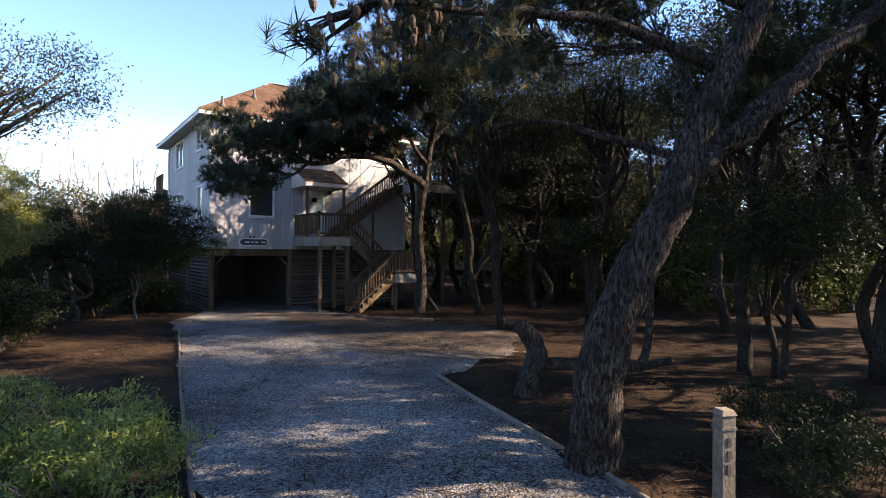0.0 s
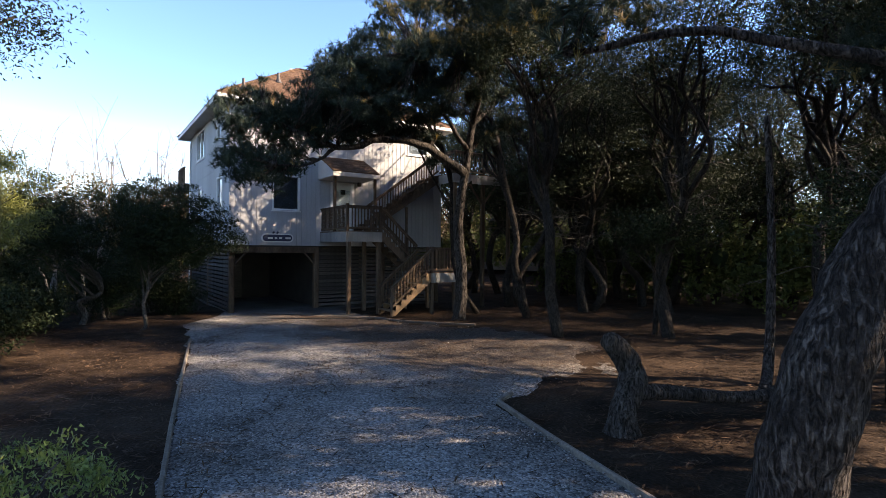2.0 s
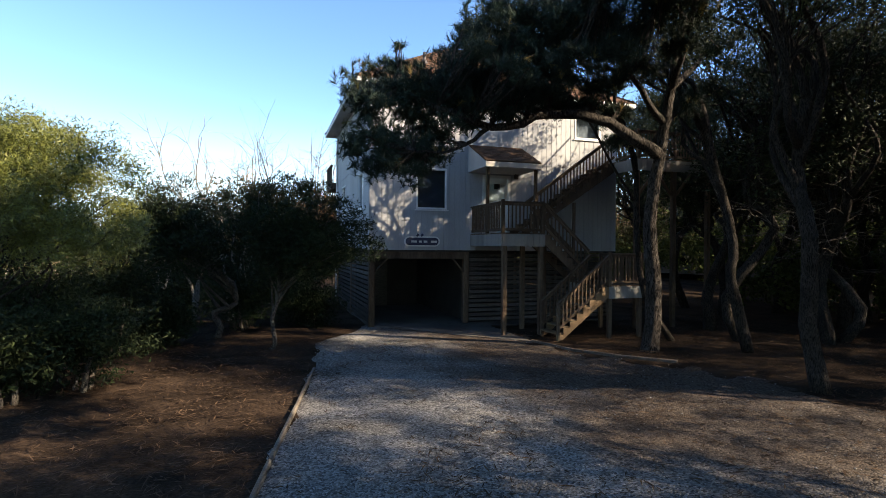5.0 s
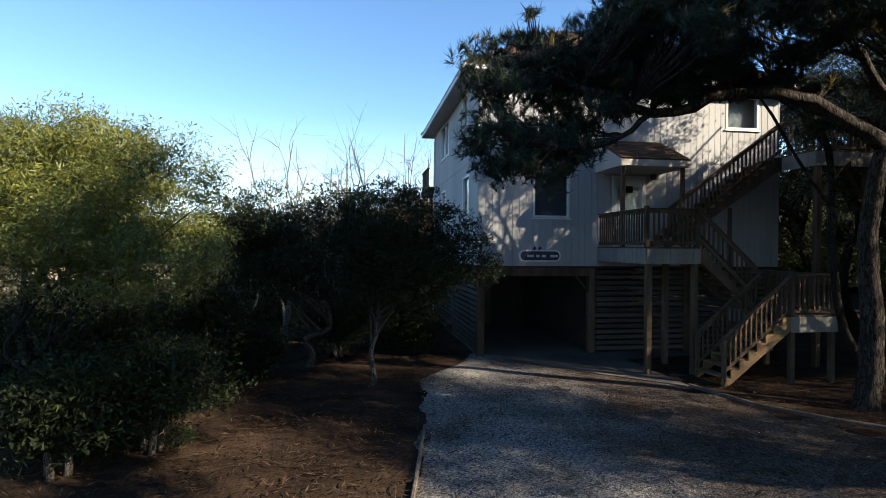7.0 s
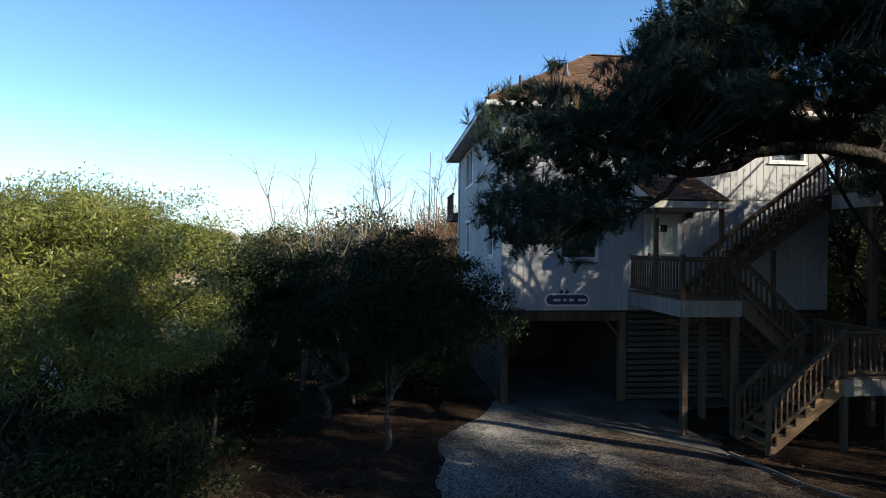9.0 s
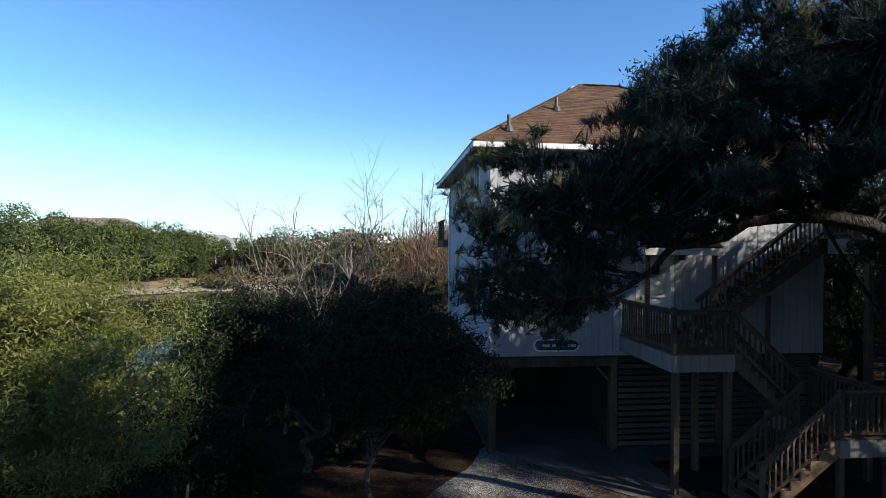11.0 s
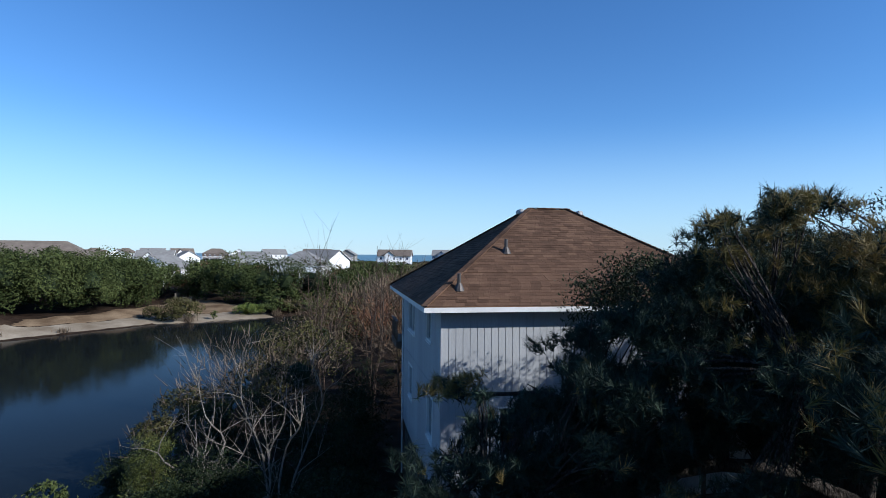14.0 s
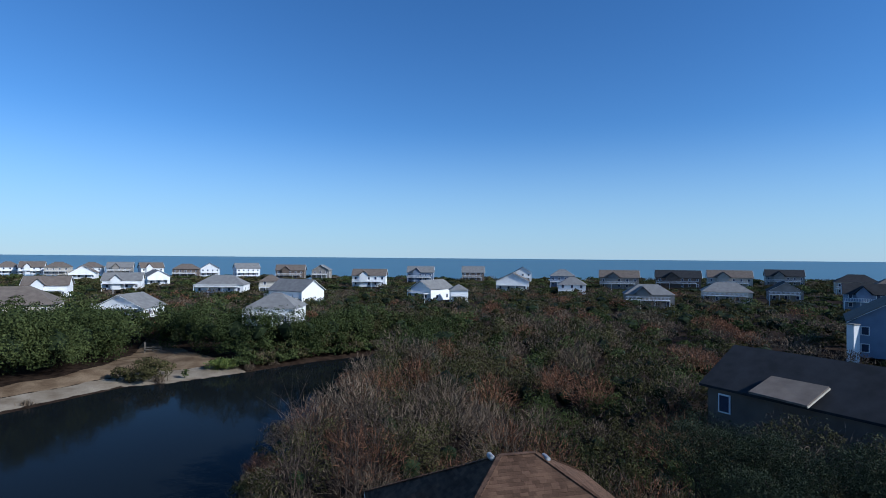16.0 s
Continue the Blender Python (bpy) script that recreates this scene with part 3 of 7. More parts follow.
def edging(pts, label, wide=0.07, material=None):
    t = thing("border_edging", (*pts[0], 0), label, "edging", "timber edgings of the driveway")
    for (ax, ay), (bx, by) in zip(pts, pts[1:]):
        za, zb = float(height(ax, ay)), float(height(bx, by))
        part("timber", Geo().beam((ax, ay, za + 0.01), (bx, by, zb + 0.01), wide, 0.12).mesh("timber", 0.015), material or M_TIMBER, t)
    return t


edging([(6.35, 6.0), (6.97, 9.54), (7.28, 11.4), (7.6, 13.3), (8.05, 15.8), (8.55, 18.5), (8.99, 20.93)], "weathered timber edging half buried beside the gravel drive", 0.06, M_TIMBER_DARK)
edging([(9.9, 4.0), (10.7, 6.3), (11.2, 8.2), (11.7, 10.2), (12.18, 11.83), (12.7, 12.1)], "weathered timber edging ending at a corner beside the gravel drive")
edging([(15.35, 23.0), (15.75, 21.4), (16.5, 20.3), (17.4, 19.4)], "low timber edging from the stair foot along the gravel", 0.08, M_TIMBER_DARK)

# ---- the house ----
XL, XR, YF, YB = 11.23, 20.80, 26.76, 35.70
Z0, ZS, Z1 = 2.63, 5.75, 8.12
EX0, EX1, EY0, EY1, EZ = 10.68, 21.35, 26.27, 36.25, 8.27
RX0, RX1, RY, RZ = 15.31, 16.72, 31.24, 11.32
FRONT_HOLES = [(12.87, 13.90, 4.08, 5.42), (15.34, 16.28, 3.22, 5.25), (19.02, 20.06, 6.90, 7.85)]
LEFT_HOLES = [(31.95, 33.80, 6.71, 7.98), (28.35, 29.20, 7.02, 7.98), (32.60, 33.65, 4.17, 5.36), (28.05, 29.05, 4.12, 5.38)]
house = thing("house", (16.0, 31.0, 0), "grey-sided beach house on pilings with a brown hipped shingle roof", "house")


def spans(u0, u1, z0, z1, holes):
    """Rectangles that fill u0..u1, z0..z1 round the holes."""
    cuts = sorted({u0, u1, *[h for a, b, *_ in holes for h in (a, b) if u0 < h < u1]})
    out = []
    for a, b in zip(cuts, cuts[1:]):
        z = z0
        for h in sorted(holes, key=lambda k: k[2]):
            if h[0] <= a + 1e-6 and h[1] >= b - 1e-6 and h[3] > z0 and h[2] < z1:
                if h[2] > z:
                    out.append((a, b, z, h[2]))
                z = max(z, h[3])
        if z < z1:
            out.append((a, b, z, z1))
    return out


def side_box(geo, side, u0, u1, z0, z1, d0, d1):
    """A box on a wall: u along it, d outwards from its face."""
    if side == "front":
        geo.box(u0, YF - d1, z0, u1, YF - d0, z1)
    elif side == "left":
        geo.box(XL - d1, u0, z0, XL - d0, u1, z1)
    elif side == "right":
        geo.box(XR + d0, u0, z0, XR + d1, u1, z1)
    else:
        geo.box(u0, YB + d0, z0, u1, YB + d1, z1)


for side, u0, u1, holes in (("front", XL, XR, FRONT_HOLES), ("left", YF, YB, LEFT_HOLES), ("right", YF, YB, []), ("back", XL, XR, [])):
    inner = 0.16 if side in ("left", "right") else 0.0
    for a, b, za, zb in spans(u0 + inner, u1 - inner, Z0, Z1, holes):
        core = Geo()
        side_box(core, side, a, b, za, zb, -0.15, -0.004)
        part("wall", core, M_SIDING, house)
    # sheets of grooved siding, each with boards between the grooves
    count = round((u1 - u0) / 1.2)
    wide = (u1 - u0) / count
    for za, zb in ((Z0, ZS - 0.012), (ZS + 0.012, Z1)):
        for k in range(count):
            p0 = u0 + k * wide
            sheet = Geo()
            for j in range(6):
                s0, s1 = p0 + j * wide / 6 + 0.008, p0 + (j + 1) * wide / 6 - 0.008
                for a, b, c0, c1 in spans(s0, s1, za, zb, holes):
                    side_box(sheet, side, a, b, c0, c1, -0.002, 0.014)
            part("siding_panel", sheet, M_SIDING, house)
for x, y in ((XL, YF), (XR, YF), (XL, YB), (XR, YB)):
    sx_, sy_ = (-1 if x == XL else 1), (-1 if y == YF else 1)
    part("corner_trim", Geo().box(x + sx_ * 0.022 - 0.045 * (sx_ > 0), y + sy_ * 0.022 - 0.045 * (sy_ > 0), Z0, x + sx_ * 0.022 + 0.045 * (sx_ < 0), y + sy_ * 0.022 + 0.045 * (sy_ < 0), Z1).mesh("corner_trim", 0.004), M_SIDING, house)
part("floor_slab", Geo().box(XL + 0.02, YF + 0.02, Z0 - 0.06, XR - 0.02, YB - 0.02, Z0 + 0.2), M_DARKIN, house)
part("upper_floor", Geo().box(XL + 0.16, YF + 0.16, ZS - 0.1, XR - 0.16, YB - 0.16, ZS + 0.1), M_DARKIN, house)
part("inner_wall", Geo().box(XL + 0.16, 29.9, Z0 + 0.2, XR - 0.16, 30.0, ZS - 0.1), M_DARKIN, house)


def window(side, u0, u1, z0, z1, lights=1):
    fr = Geo()
    t = 0.04
    for a, b, c0, c1 in ((u0 - t, u0 + 0.02, z0 - t, z1 + t), (u1 - 0.02, u1 + t, z0 - t, z1 + t), (u0, u1, z1 - 0.02, z1 + t), (u0, u1, z0 - t, z0 + 0.02)):
        side_box(fr, side, a, b, c0, c1, -0.05, 0.03)
    for k in range(1, lights):
        m = u0 + (u1 - u0) * k / lights
        side_box(fr, side, m - 0.03, m + 0.03, z0, z1, -0.05, 0.01)
    w = part("window", fr, M_TRIM, house, "white-framed window with dark glass")
    # added panel whose colour imitates the dim room and sky reflection
    blind = Geo()
    side_box(blind, side, u0 - 0.1, u1 + 0.1, z0 - 0.1, z1 + 0.1, -0.24, -0.22)
    part("blind", blind, M_ROOM_DIM, w, "added blue-grey panel standing for the dim room and reflected sky")
    for k in range(lights):
        a, b = u0 + (u1 - u0) * k / lights, u0 + (u1 - u0) * (k + 1) / lights
        g = Geo()
        side_box(g, side, a + 0.015, b - 0.015, z0 + 0.015, z1 - 0.015, -0.05, -0.044)
        pane = part("pane", g, M_GLASS, w)
        pane.visible_shadow = False
    sill = Geo()
    side_box(sill, side, u0 - 0.09, u1 + 0.09, z0 - 0.09, z0 - 0.055, -0.01, 0.06)
    part("sill", sill, M_TRIM, w)


window("front", *FRONT_HOLES[0])
window("front", *FRONT_HOLES[2])
window("left", *LEFT_HOLES[0], lights=2)
for h in LEFT_HOLES[1:]:
    window("left", *h)

# entry door in the front wall
du0, du1, dz0, dz1 = FRONT_HOLES[1]
frame_g = Geo()
for a, b, c0, c1 in ((du0 - 0.07, du0 + 0.03, dz0, dz1 + 0.07), (du1 - 0.03, du1 + 0.07, dz0, dz1 + 0.07), (du0, du1, dz1 - 0.03, dz1 + 0.07)):
    side_box(frame_g, "front", a, b, c0, c1, -0.09, 0.03)
door = part("door", Geo().box(du0 + 0.03, YF + 0.05, dz0, du1 - 0.03, YF + 0.09, dz1 - 0.03), M_DOOR, house, "white entry door with a small square window")
part("door_frame", frame_g, M_TRIM, door)
part("storm_glass", Geo().box(du0 + 0.12, YF + 0.02, dz0 + 0.95, du1 - 0.12, YF + 0.026, dz1 - 0.25), M_GLASS, door)
part("door_light", Geo().box(du0 + 0.4, YF + 0.042, dz1 - 0.42, du1 - 0.32, YF + 0.05, dz1 - 0.22), M_DARKIN, door, "small square door window")
part("push_bar", Geo().box(du0 + 0.1, YF + 0.005, dz0 + 0.98, du1 - 0.1, YF + 0.019, dz0 + 1.03), M_TRIM, door)
part("door_handle", Geo().box(du0 + 0.06, YF - 0.03, dz0 + 0.9, du0 + 0.1, YF + 0.045, dz0 + 1.02).mesh("door_handle", 0.008), M_METAL, door)
lamp_g = Geo().box(16.48, YF - 0.16, 5.22, 16.62, YF - 0.014, 5.46)
part("wall_lantern", lamp_g.mesh("wall_lantern", 0.02), M_METAL, house, "small dark wall lantern beside the door")

# hipped roof
deck_g = Geo()
ring = [(EX0, EY0, EZ), (EX1, EY0, EZ), (EX1, EY1, EZ), (EX0, EY1, EZ)]
ra, rb = (RX0, RY, RZ), (RX1, RY, RZ)
deck_g.face(ring[0], ring[1], rb, ra)
deck_g.face(ring[1], ring[2], rb)
deck_g.face(ring[2], ring[3], ra, rb)
deck_g.face(ring[3], ring[0], ra)
low = [(x, y, z - 0.03) for x, y, z in ring]
for k in range(4):
    deck_g.face(low[k], low[(k + 1) % 4], ring[(k + 1) % 4], ring[k])
deck_g.face(*low[::-1])
roof = part("roof", deck_g, M_SHINGLE, house, "brown asphalt shingle hipped roof")
fz0, fz1 = EZ - 0.165, EZ - 0.032
part("fascia", Geo().box(EX0, EY0, fz0, EX1, EY0 + 0.03, fz1), M_TRIM, house, "white fascia board")
part("fascia", Geo().box(EX0, EY1 - 0.03, fz0, EX1, EY1, fz1), M_TRIM, house)
part("fascia", Geo().box(EX0, EY0 + 0.031, fz0, EX0 + 0.03, EY1 - 0.031, fz1), M_TRIM, house)
part("fascia", Geo().box(EX1 - 0.03, EY0 + 0.031, fz0, EX1, EY1 - 0.031, fz1), M_TRIM, house)
part("soffit", Geo().box(EX0 + 0.031, EY0 + 0.031, Z1 + 0.005, EX1 - 0.031, EY1 - 0.031, Z1 + 0.03), M_SOFFIT, house)
gut = Geo().tube([(XL - 0.05, YF + 8.8, Z1 - 0.25), (XL - 0.05, YF + 8.8, 0.3)], [0.035, 0.035], 6)
part("downpipe", gut, M_TRIM, house)
for base, tall in (((11.75, 26.95), 0.42), ((13.6, 28.63), 0.40)):
    bx, by = base
    bz = EZ + (by - EY0) / (RY - EY0) * (RZ - EZ)
    v = part("vent_pipe", Geo().tube([(bx, by, bz - 0.05), (bx, by, bz + tall)], [0.055, 0.05], 10), M_METAL, house, "dark plumbing vent pipe")
    part("flashing", Geo().tube([(bx, by, bz - 0.06), (bx, by, bz + 0.04), (bx, by, bz + 0.16)], [0.17, 0.12, 0.06], 10), M_METAL, v)
for x, y, z in ((15.02, 31.5, 11.14), (17.1, 31.1, 11.09)):
    part("roof_vent", Geo().tube([(x, y - 0.22, z), (x, y - 0.2, z + 0.06), (x, y + 0.2, z + 0.06), (x, y + 0.22, z)], [0.03, 0.11, 0.11, 0.03], 8), M_GALV, house, "low galvanised roof vent")
# ridge and hip caps
for p, q in ((ra, rb), (ring[0], ra), (ring[1], rb), (ring[3], ra), (ring[2], rb)):
    p, q = Vector(p), Vector(q)
    n = int((q - p).length / 0.28)
    cap = Geo()
    for k in range(n):
        a, b = p.lerp(q, k / n), p.lerp(q, (k + 0.97) / n)
        cap.beam(a + Vector((0, 0, 0.012)), b + Vector((0, 0, 0.026)), 0.2, 0.022)
    part("hip_cap", cap, M_SHINGLE, house, kind="stuff")

# timber piles, brackets and slatted screens under the house
PILES = [(XL + 0.12, 26.95), (14.72, 26.95), (17.8, 26.95), (XR - 0.12, 26.95), (XL + 0.12, 31.2), (XR - 0.12, 31.2), (XL + 0.12, 35.5), (XR - 0.12, 35.5), (16.0, 35.5), (16.0, 31.2)]
for x, y in PILES:
    part("piling", Geo().box(x - 0.1, y - 0.1, -0.2, x + 0.1, y + 0.1, Z0 - 0.061).mesh("pile", 0.01), M_WOOD, house)
part("beam", Geo().box(XL + 0.02, 26.79, Z0 - 0.30, 14.6, 26.84, Z0 - 0.062), M_WOOD, house)
for x, s in ((XL + 0.23, 1), (14.61, -1)):
    part("bracket", Geo().beam((x, 26.9, Z0 - 0.75), (x + s * 0.55, 26.9, Z0 - 0.15), 0.05, 0.2, (0, 1, 0)), M_WOOD, house, "angled corner bracket of the carport opening")
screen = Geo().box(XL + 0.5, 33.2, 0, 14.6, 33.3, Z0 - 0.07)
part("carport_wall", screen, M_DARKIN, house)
# added walls that shut out light so the carport stays black
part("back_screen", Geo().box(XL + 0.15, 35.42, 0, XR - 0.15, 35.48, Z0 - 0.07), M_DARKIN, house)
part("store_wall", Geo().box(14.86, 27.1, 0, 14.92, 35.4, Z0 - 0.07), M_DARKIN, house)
part("shed_door", Geo().box(12.35, 33.13, 0.05, 13.2, 33.19, 2.05), M_SLAT, house, "grey storage door at the back of the carport")


def slat_screen(u0, u1, fixed, axis_name, count=15, z0=0.12, pitch=0.163):
    s = Geo()
    me = (Geo().box(0, -0.012, 0, u1 - u0, 0.012, 0.115) if axis_name == "x" else Geo().box(-0.012, 0, 0, 0.012, u1 - u0, 0.115)).mesh("slat")
    me.materials.append(M_SLAT)
    for k in range(count):
        ob = hang(new("slat", me), house)
        z = z0 + k * pitch
        ob.location = (u0, fixed, z) if axis_name == "x" else (fixed, u0, z)
        ob.rotation_euler = (0, 0, 0)


slat_screen(14.85, 17.7, 26.9, "x")
slat_screen(17.9, XR - 0.24, 26.9, "x")
slat_screen(27.08, 31.08, XL + 0.06, "y")
slat_screen(31.32, 35.4, XL + 0.06, "y")
slat_screen(27.08, 35.4, XR - 0.06, "y")
def slab_mesh():
    bm = bmesh.new()
    rim = [(11.27, 35.6), (11.27, 27.3), (13.64, 24.33), (15.28, 22.81), (15.28, 26.0), (20.7, 26.8), (20.7, 35.6)]
    low = [bm.verts.new((x, y, -0.2)) for x, y in rim]
    top = [bm.verts.new((x, y, 0.055)) for x, y in rim]
    bm.faces.new(top)
    bm.faces.new(low[::-1])
    for k in range(len(rim)):
        n = (k + 1) % len(rim)
        bm.faces.new((low[k], low[n], top[n], top[k]))
    me = bpy.data.meshes.new("slab")
    bmesh.ops.recalc_face_normals(bm, faces=bm.faces[:])
    bm.to_mesh(me)
    bm.free()
    return me


solo("floor_slab_carport", slab_mesh(), M_CONCRETE, "grey concrete slab in front of and under the house", "slab", kind="structure")

# oval name board on the front wall
sign = thing("name_board", (13.05, YF - 0.03, 2.92), "dark blue rounded name board with a white rim", "sign")


def oval(cx, cz, hw, hh, y0, y1):
    g, n = Geo(), 10
    pts = [(cx + sgn * (hw - hh) + hh * math.cos(a), cz + hh * math.sin(a)) for sgn, a0 in ((1, -90), (-1, 90)) for a in [radians(a0 + 180 * k / n) for k in range(n + 1)]]
    m = len(pts)
    g.v = [(x, y, z) for y in (y0, y1) for x, z in pts]
    g.f = [tuple(range(m)), tuple(range(2 * m - 1, m - 1, -1))] + [(k, m + k, m + (k + 1) % m, (k + 1) % m) for k in range(m)]
    return g


part("rim", oval(13.05, 2.925, 0.64, 0.175, YF - 0.045, YF - 0.016), M_TRIM, sign, "white painted rim")
part("face", oval(13.05, 2.925, 0.585, 0.13, YF - 0.055, YF - 0.0455), M_SIGN, sign, "dark blue face")
for k, (u, w_) in enumerate(((12.66, 0.2), (12.93, 0.1), (13.1, 0.13), (13.36, 0.22))):
    part("lettering_bar", Geo().box(u, YF - 0.06, 2.885, u + w_, YF - 0.0555, 2.955), M_SOFFIT, sign)
for u in (12.86, 13.02):
    part("ornament", Geo().tube([(u, YF - 0.03, 3.095), (u + 0.05, YF - 0.03, 3.16), (u + 0.03, YF - 0.03, 3.2)], [0.03, 0.045, 0.012], 6), M_SIGN, sign)


# ---- entry deck and stairs ----
stairs = thing("entry_stair", (16.0, 24.0, 0), "weathered brown wooden deck and switchback stair against the house", "stair")
BAL = Geo().box(-0.018, -0.018, 0, 0.018, 0.018, 0.76).mesh("baluster")
BAL.materials.append(M_WOOD)


def railing(p, q, tall=0.95, gap=0.125):
    """A railing whose feet run from p to q: cap, two rails and balusters."""
    p, q = Vector(p), Vector(q)
    up = Vector((0, 0, 1))
    r = part("railing", Geo().beam(p + up * tall, q + up * tall, 0.13, 0.035).mesh("cap", 0.004), M_WOOD, stairs)
    part("top_rail", Geo().beam(p + up * (tall - 0.065), q + up * (tall - 0.065), 0.04, 0.085), M_WOOD, r)
    part("bottom_rail", Geo().beam(p + up * 0.10, q + up * 0.10, 0.04, 0.085), M_WOOD, r)
    flat = Vector((q.x - p.x, q.y - p.y, 0)).length
    n = max(2, int(flat / gap))
    side = Vector((q.y - p.y, p.x - q.x, 0)).normalized() * 0.03
    for k in range(1, n):
        c = p.lerp(q, k / n)
        ob = hang(new("baluster", BAL), r)
        ob.location = c + up * 0.13 + side
        ob.rotation_euler = (0, 0, math.atan2(q.y - p.y, q.x - p.x))
    return r


def post(x, y, z0, z1, w=0.1):
    return part("post", Geo().box(x - w / 2, y - w / 2, z0, x + w / 2, y + w / 2, z1).mesh("post", 0.008), M_WOOD, stairs)


def planks(x0, x1, y0, y1, z, along="x"):
    n = max(1, round(((y1 - y0) if along == "x" else (x1 - x0)) / 0.145))
    for k in range(n):
        if along == "x":
            a, b = y0 + (y1 - y0) * k / n, y0 + (y1 - y0) * (k + 1) / n - 0.008
            g = Geo().box(x0, a, z - 0.035, x1, b, z)
        else:
            a, b = x0 + (x1 - x0) * k / n, x0 + (x1 - x0) * (k + 1) / n - 0.008
            g = Geo().box(a, y0, z - 0.035, b, y1, z)
        part("plank", g, M_WOOD, stairs)


def skirt(p, q, z0, z1):
    """A band of siding under a deck's edge."""
    p, q = Vector((*p, 0)), Vector((*q, 0))
    n = max(2, int((q - p).length / 0.2))
    band = part("skirt", Geo().beam(p + Vector((0, 0, (z0 + z1) / 2)), q + Vector((0, 0, (z0 + z1) / 2)), 0.016, z1 - z0 - 0.01), M_SKIRT, stairs, "darker painted grooved skirt")
    for k in range(n):
        part("board", Geo().beam(p.lerp(q, (k + 0.03) / n) + Vector((0, 0, (z0 + z1) / 2)), p.lerp(q, (k + 0.97) / n) + Vector((0, 0, (z0 + z1) / 2)), 0.03, z1 - z0), M_SKIRT, band)


def flight(x0, z0, x1, z1, y0, y1, steps, material=M_TREAD):
    """A straight flight from (x0, z0) up to (x1, z1)."""
    run, rise = (x1 - x0) / steps, (z1 - z0) / steps
    for k in range(1, steps):
        a, b = x0 + run * (k - 1), x0 + run * k
        lo, hi = min(a, b), max(a, b)
        part("tread", Geo().box(lo - 0.03, y0 + 0.05, z0 + rise * k - 0.04, hi + 0.02, y1 - 0.05, z0 + rise * k).mesh("tread", 0.004), material, stairs)
    for y in (y0, y1 - 0.045):
        g = Geo()
        upper, lower = [], []
        for k in range(steps):
            upper += [(x0 + run * k, z0 + rise * k - 0.041 * (k > 0)), (x0 + run * k, z0 + rise * (k + 1) - 0.041)]
        upper.append((x1, z1 - 0.041))
        slope = rise / run
        lower = [(x1, z1 - 0.36), (x0 + 0.18 * (1 if run > 0 else -1), z0)]
        pts = upper + lower
        m = len(pts)
        g.v = [(x, yy, z) for yy in (y, y + 0.045) for x, z in pts]
        g.f = [tuple(range(m)), tuple(range(2 * m - 1, m - 1, -1))] + [(k, m + k, m + (k + 1) % m, (k + 1) % m) for k in range(m)]
        part("stringer", g, material, stairs, "tan sawtooth stringer")


DX0, DX1, DY0, DZ = 14.82, 16.3, 24.0, 3.2
planks(DX0, DX1, DY0, YF - 0.02, DZ, "x")
skirt((DX0, DY0), (DX0, YF - 0.03), DZ - 0.42, DZ - 0.04)
skirt((DX0 + 0.02, DY0), (DX1, DY0), DZ - 0.42, DZ - 0.04)
part("joist_frame", Geo().box(DX0 + 0.03, DY0 + 0.04, DZ - 0.25, DX1 - 0.03, YF - 0.06, DZ - 0.05), M_WOOD, stairs)
for x, y in ((DX0 + 0.12, DY0 + 0.08), (DX1 - 0.1, DY0 + 0.1), (DX1 - 0.1, 25.4)):
    post(x, y, -0.1, DZ - 0.26, 0.14)
post(DX0 + 0.05, DY0 + 0.05, DZ - 0.036, DZ + 1.02)
post(DX1 - 0.05, DY0 + 0.05, DZ - 0.036, DZ + 1.0)
railing((DX0 + 0.05, YF - 0.05, DZ), (DX0 + 0.05, DY0 + 0.1, DZ))
railing((DX0 + 0.1, DY0 + 0.05, DZ), (DX1 - 0.1, DY0 + 0.05, DZ))
# lower flights and landing
LX0, LX1, LY0, LY1, LZ = 17.85, 19.1, 22.85, 25.1, 1.62
planks(LX0, LX1, LY0, LY1, LZ, "y")
skirt((LX0, LY0), (LX1, LY0), LZ - 0.4, LZ - 0.04)
skirt((LX1, LY0 + 0.02), (LX1, LY1), LZ - 0.4, LZ - 0.04)
skirt((LX0, LY0 + 1.05), (LX0, LY1), LZ - 0.4, LZ - 0.04)
for x, y in ((LX0 + 0.08, LY0 + 0.09), (LX1 - 0.09, LY0 + 0.09), (LX1 - 0.09, LY1 - 0.09), (LX0 + 0.08, LY1 - 0.09)):
    post(x, y, -0.1, LZ - 0.036, 0.12)
for x, y in ((LX0 + 0.05, LY0 + 0.05), (LX1 - 0.05, LY0 + 0.05), (LX1 - 0.05, LY1 - 0.05)):
    post(x, y, LZ, LZ + 1.0)
railing((LX0 + 0.1, LY0 + 0.05, LZ), (LX1 - 0.1, LY0 + 0.05, LZ))
railing((LX1 - 0.05, LY0 + 0.1, LZ), (LX1 - 0.05, LY1 - 0.1, LZ))
flight(16.1, 0.03, LX0, LZ, LY0, LY0 + 1.05, 8)
railing((16.15, LY0 + 0.03, 0.25), (LX0, LY0 + 0.03, LZ + 0.05), 0.85)
railing((16.15, LY0 + 1.02, 0.25), (LX0, LY0 + 1.02, LZ + 0.05), 0.85)
post(16.15, LY0 + 0.03, -0.05, 1.12, 0.09)
post(16.15, LY0 + 1.02, -0.05, 1.12, 0.09)
flight(17.9, LZ, DX1, DZ, DY0 + 0.02, DY0 + 1.05, 8, M_WOOD)
railing((LX0 + 0.05, DY0 + 0.04, LZ + 0.2), (DX1, DY0 + 0.04, DZ + 0.1), 0.85)
railing((LX0 + 0.05, DY0 + 1.03, LZ + 0.2), (DX1, DY0 + 1.03, DZ + 0.1), 0.85)
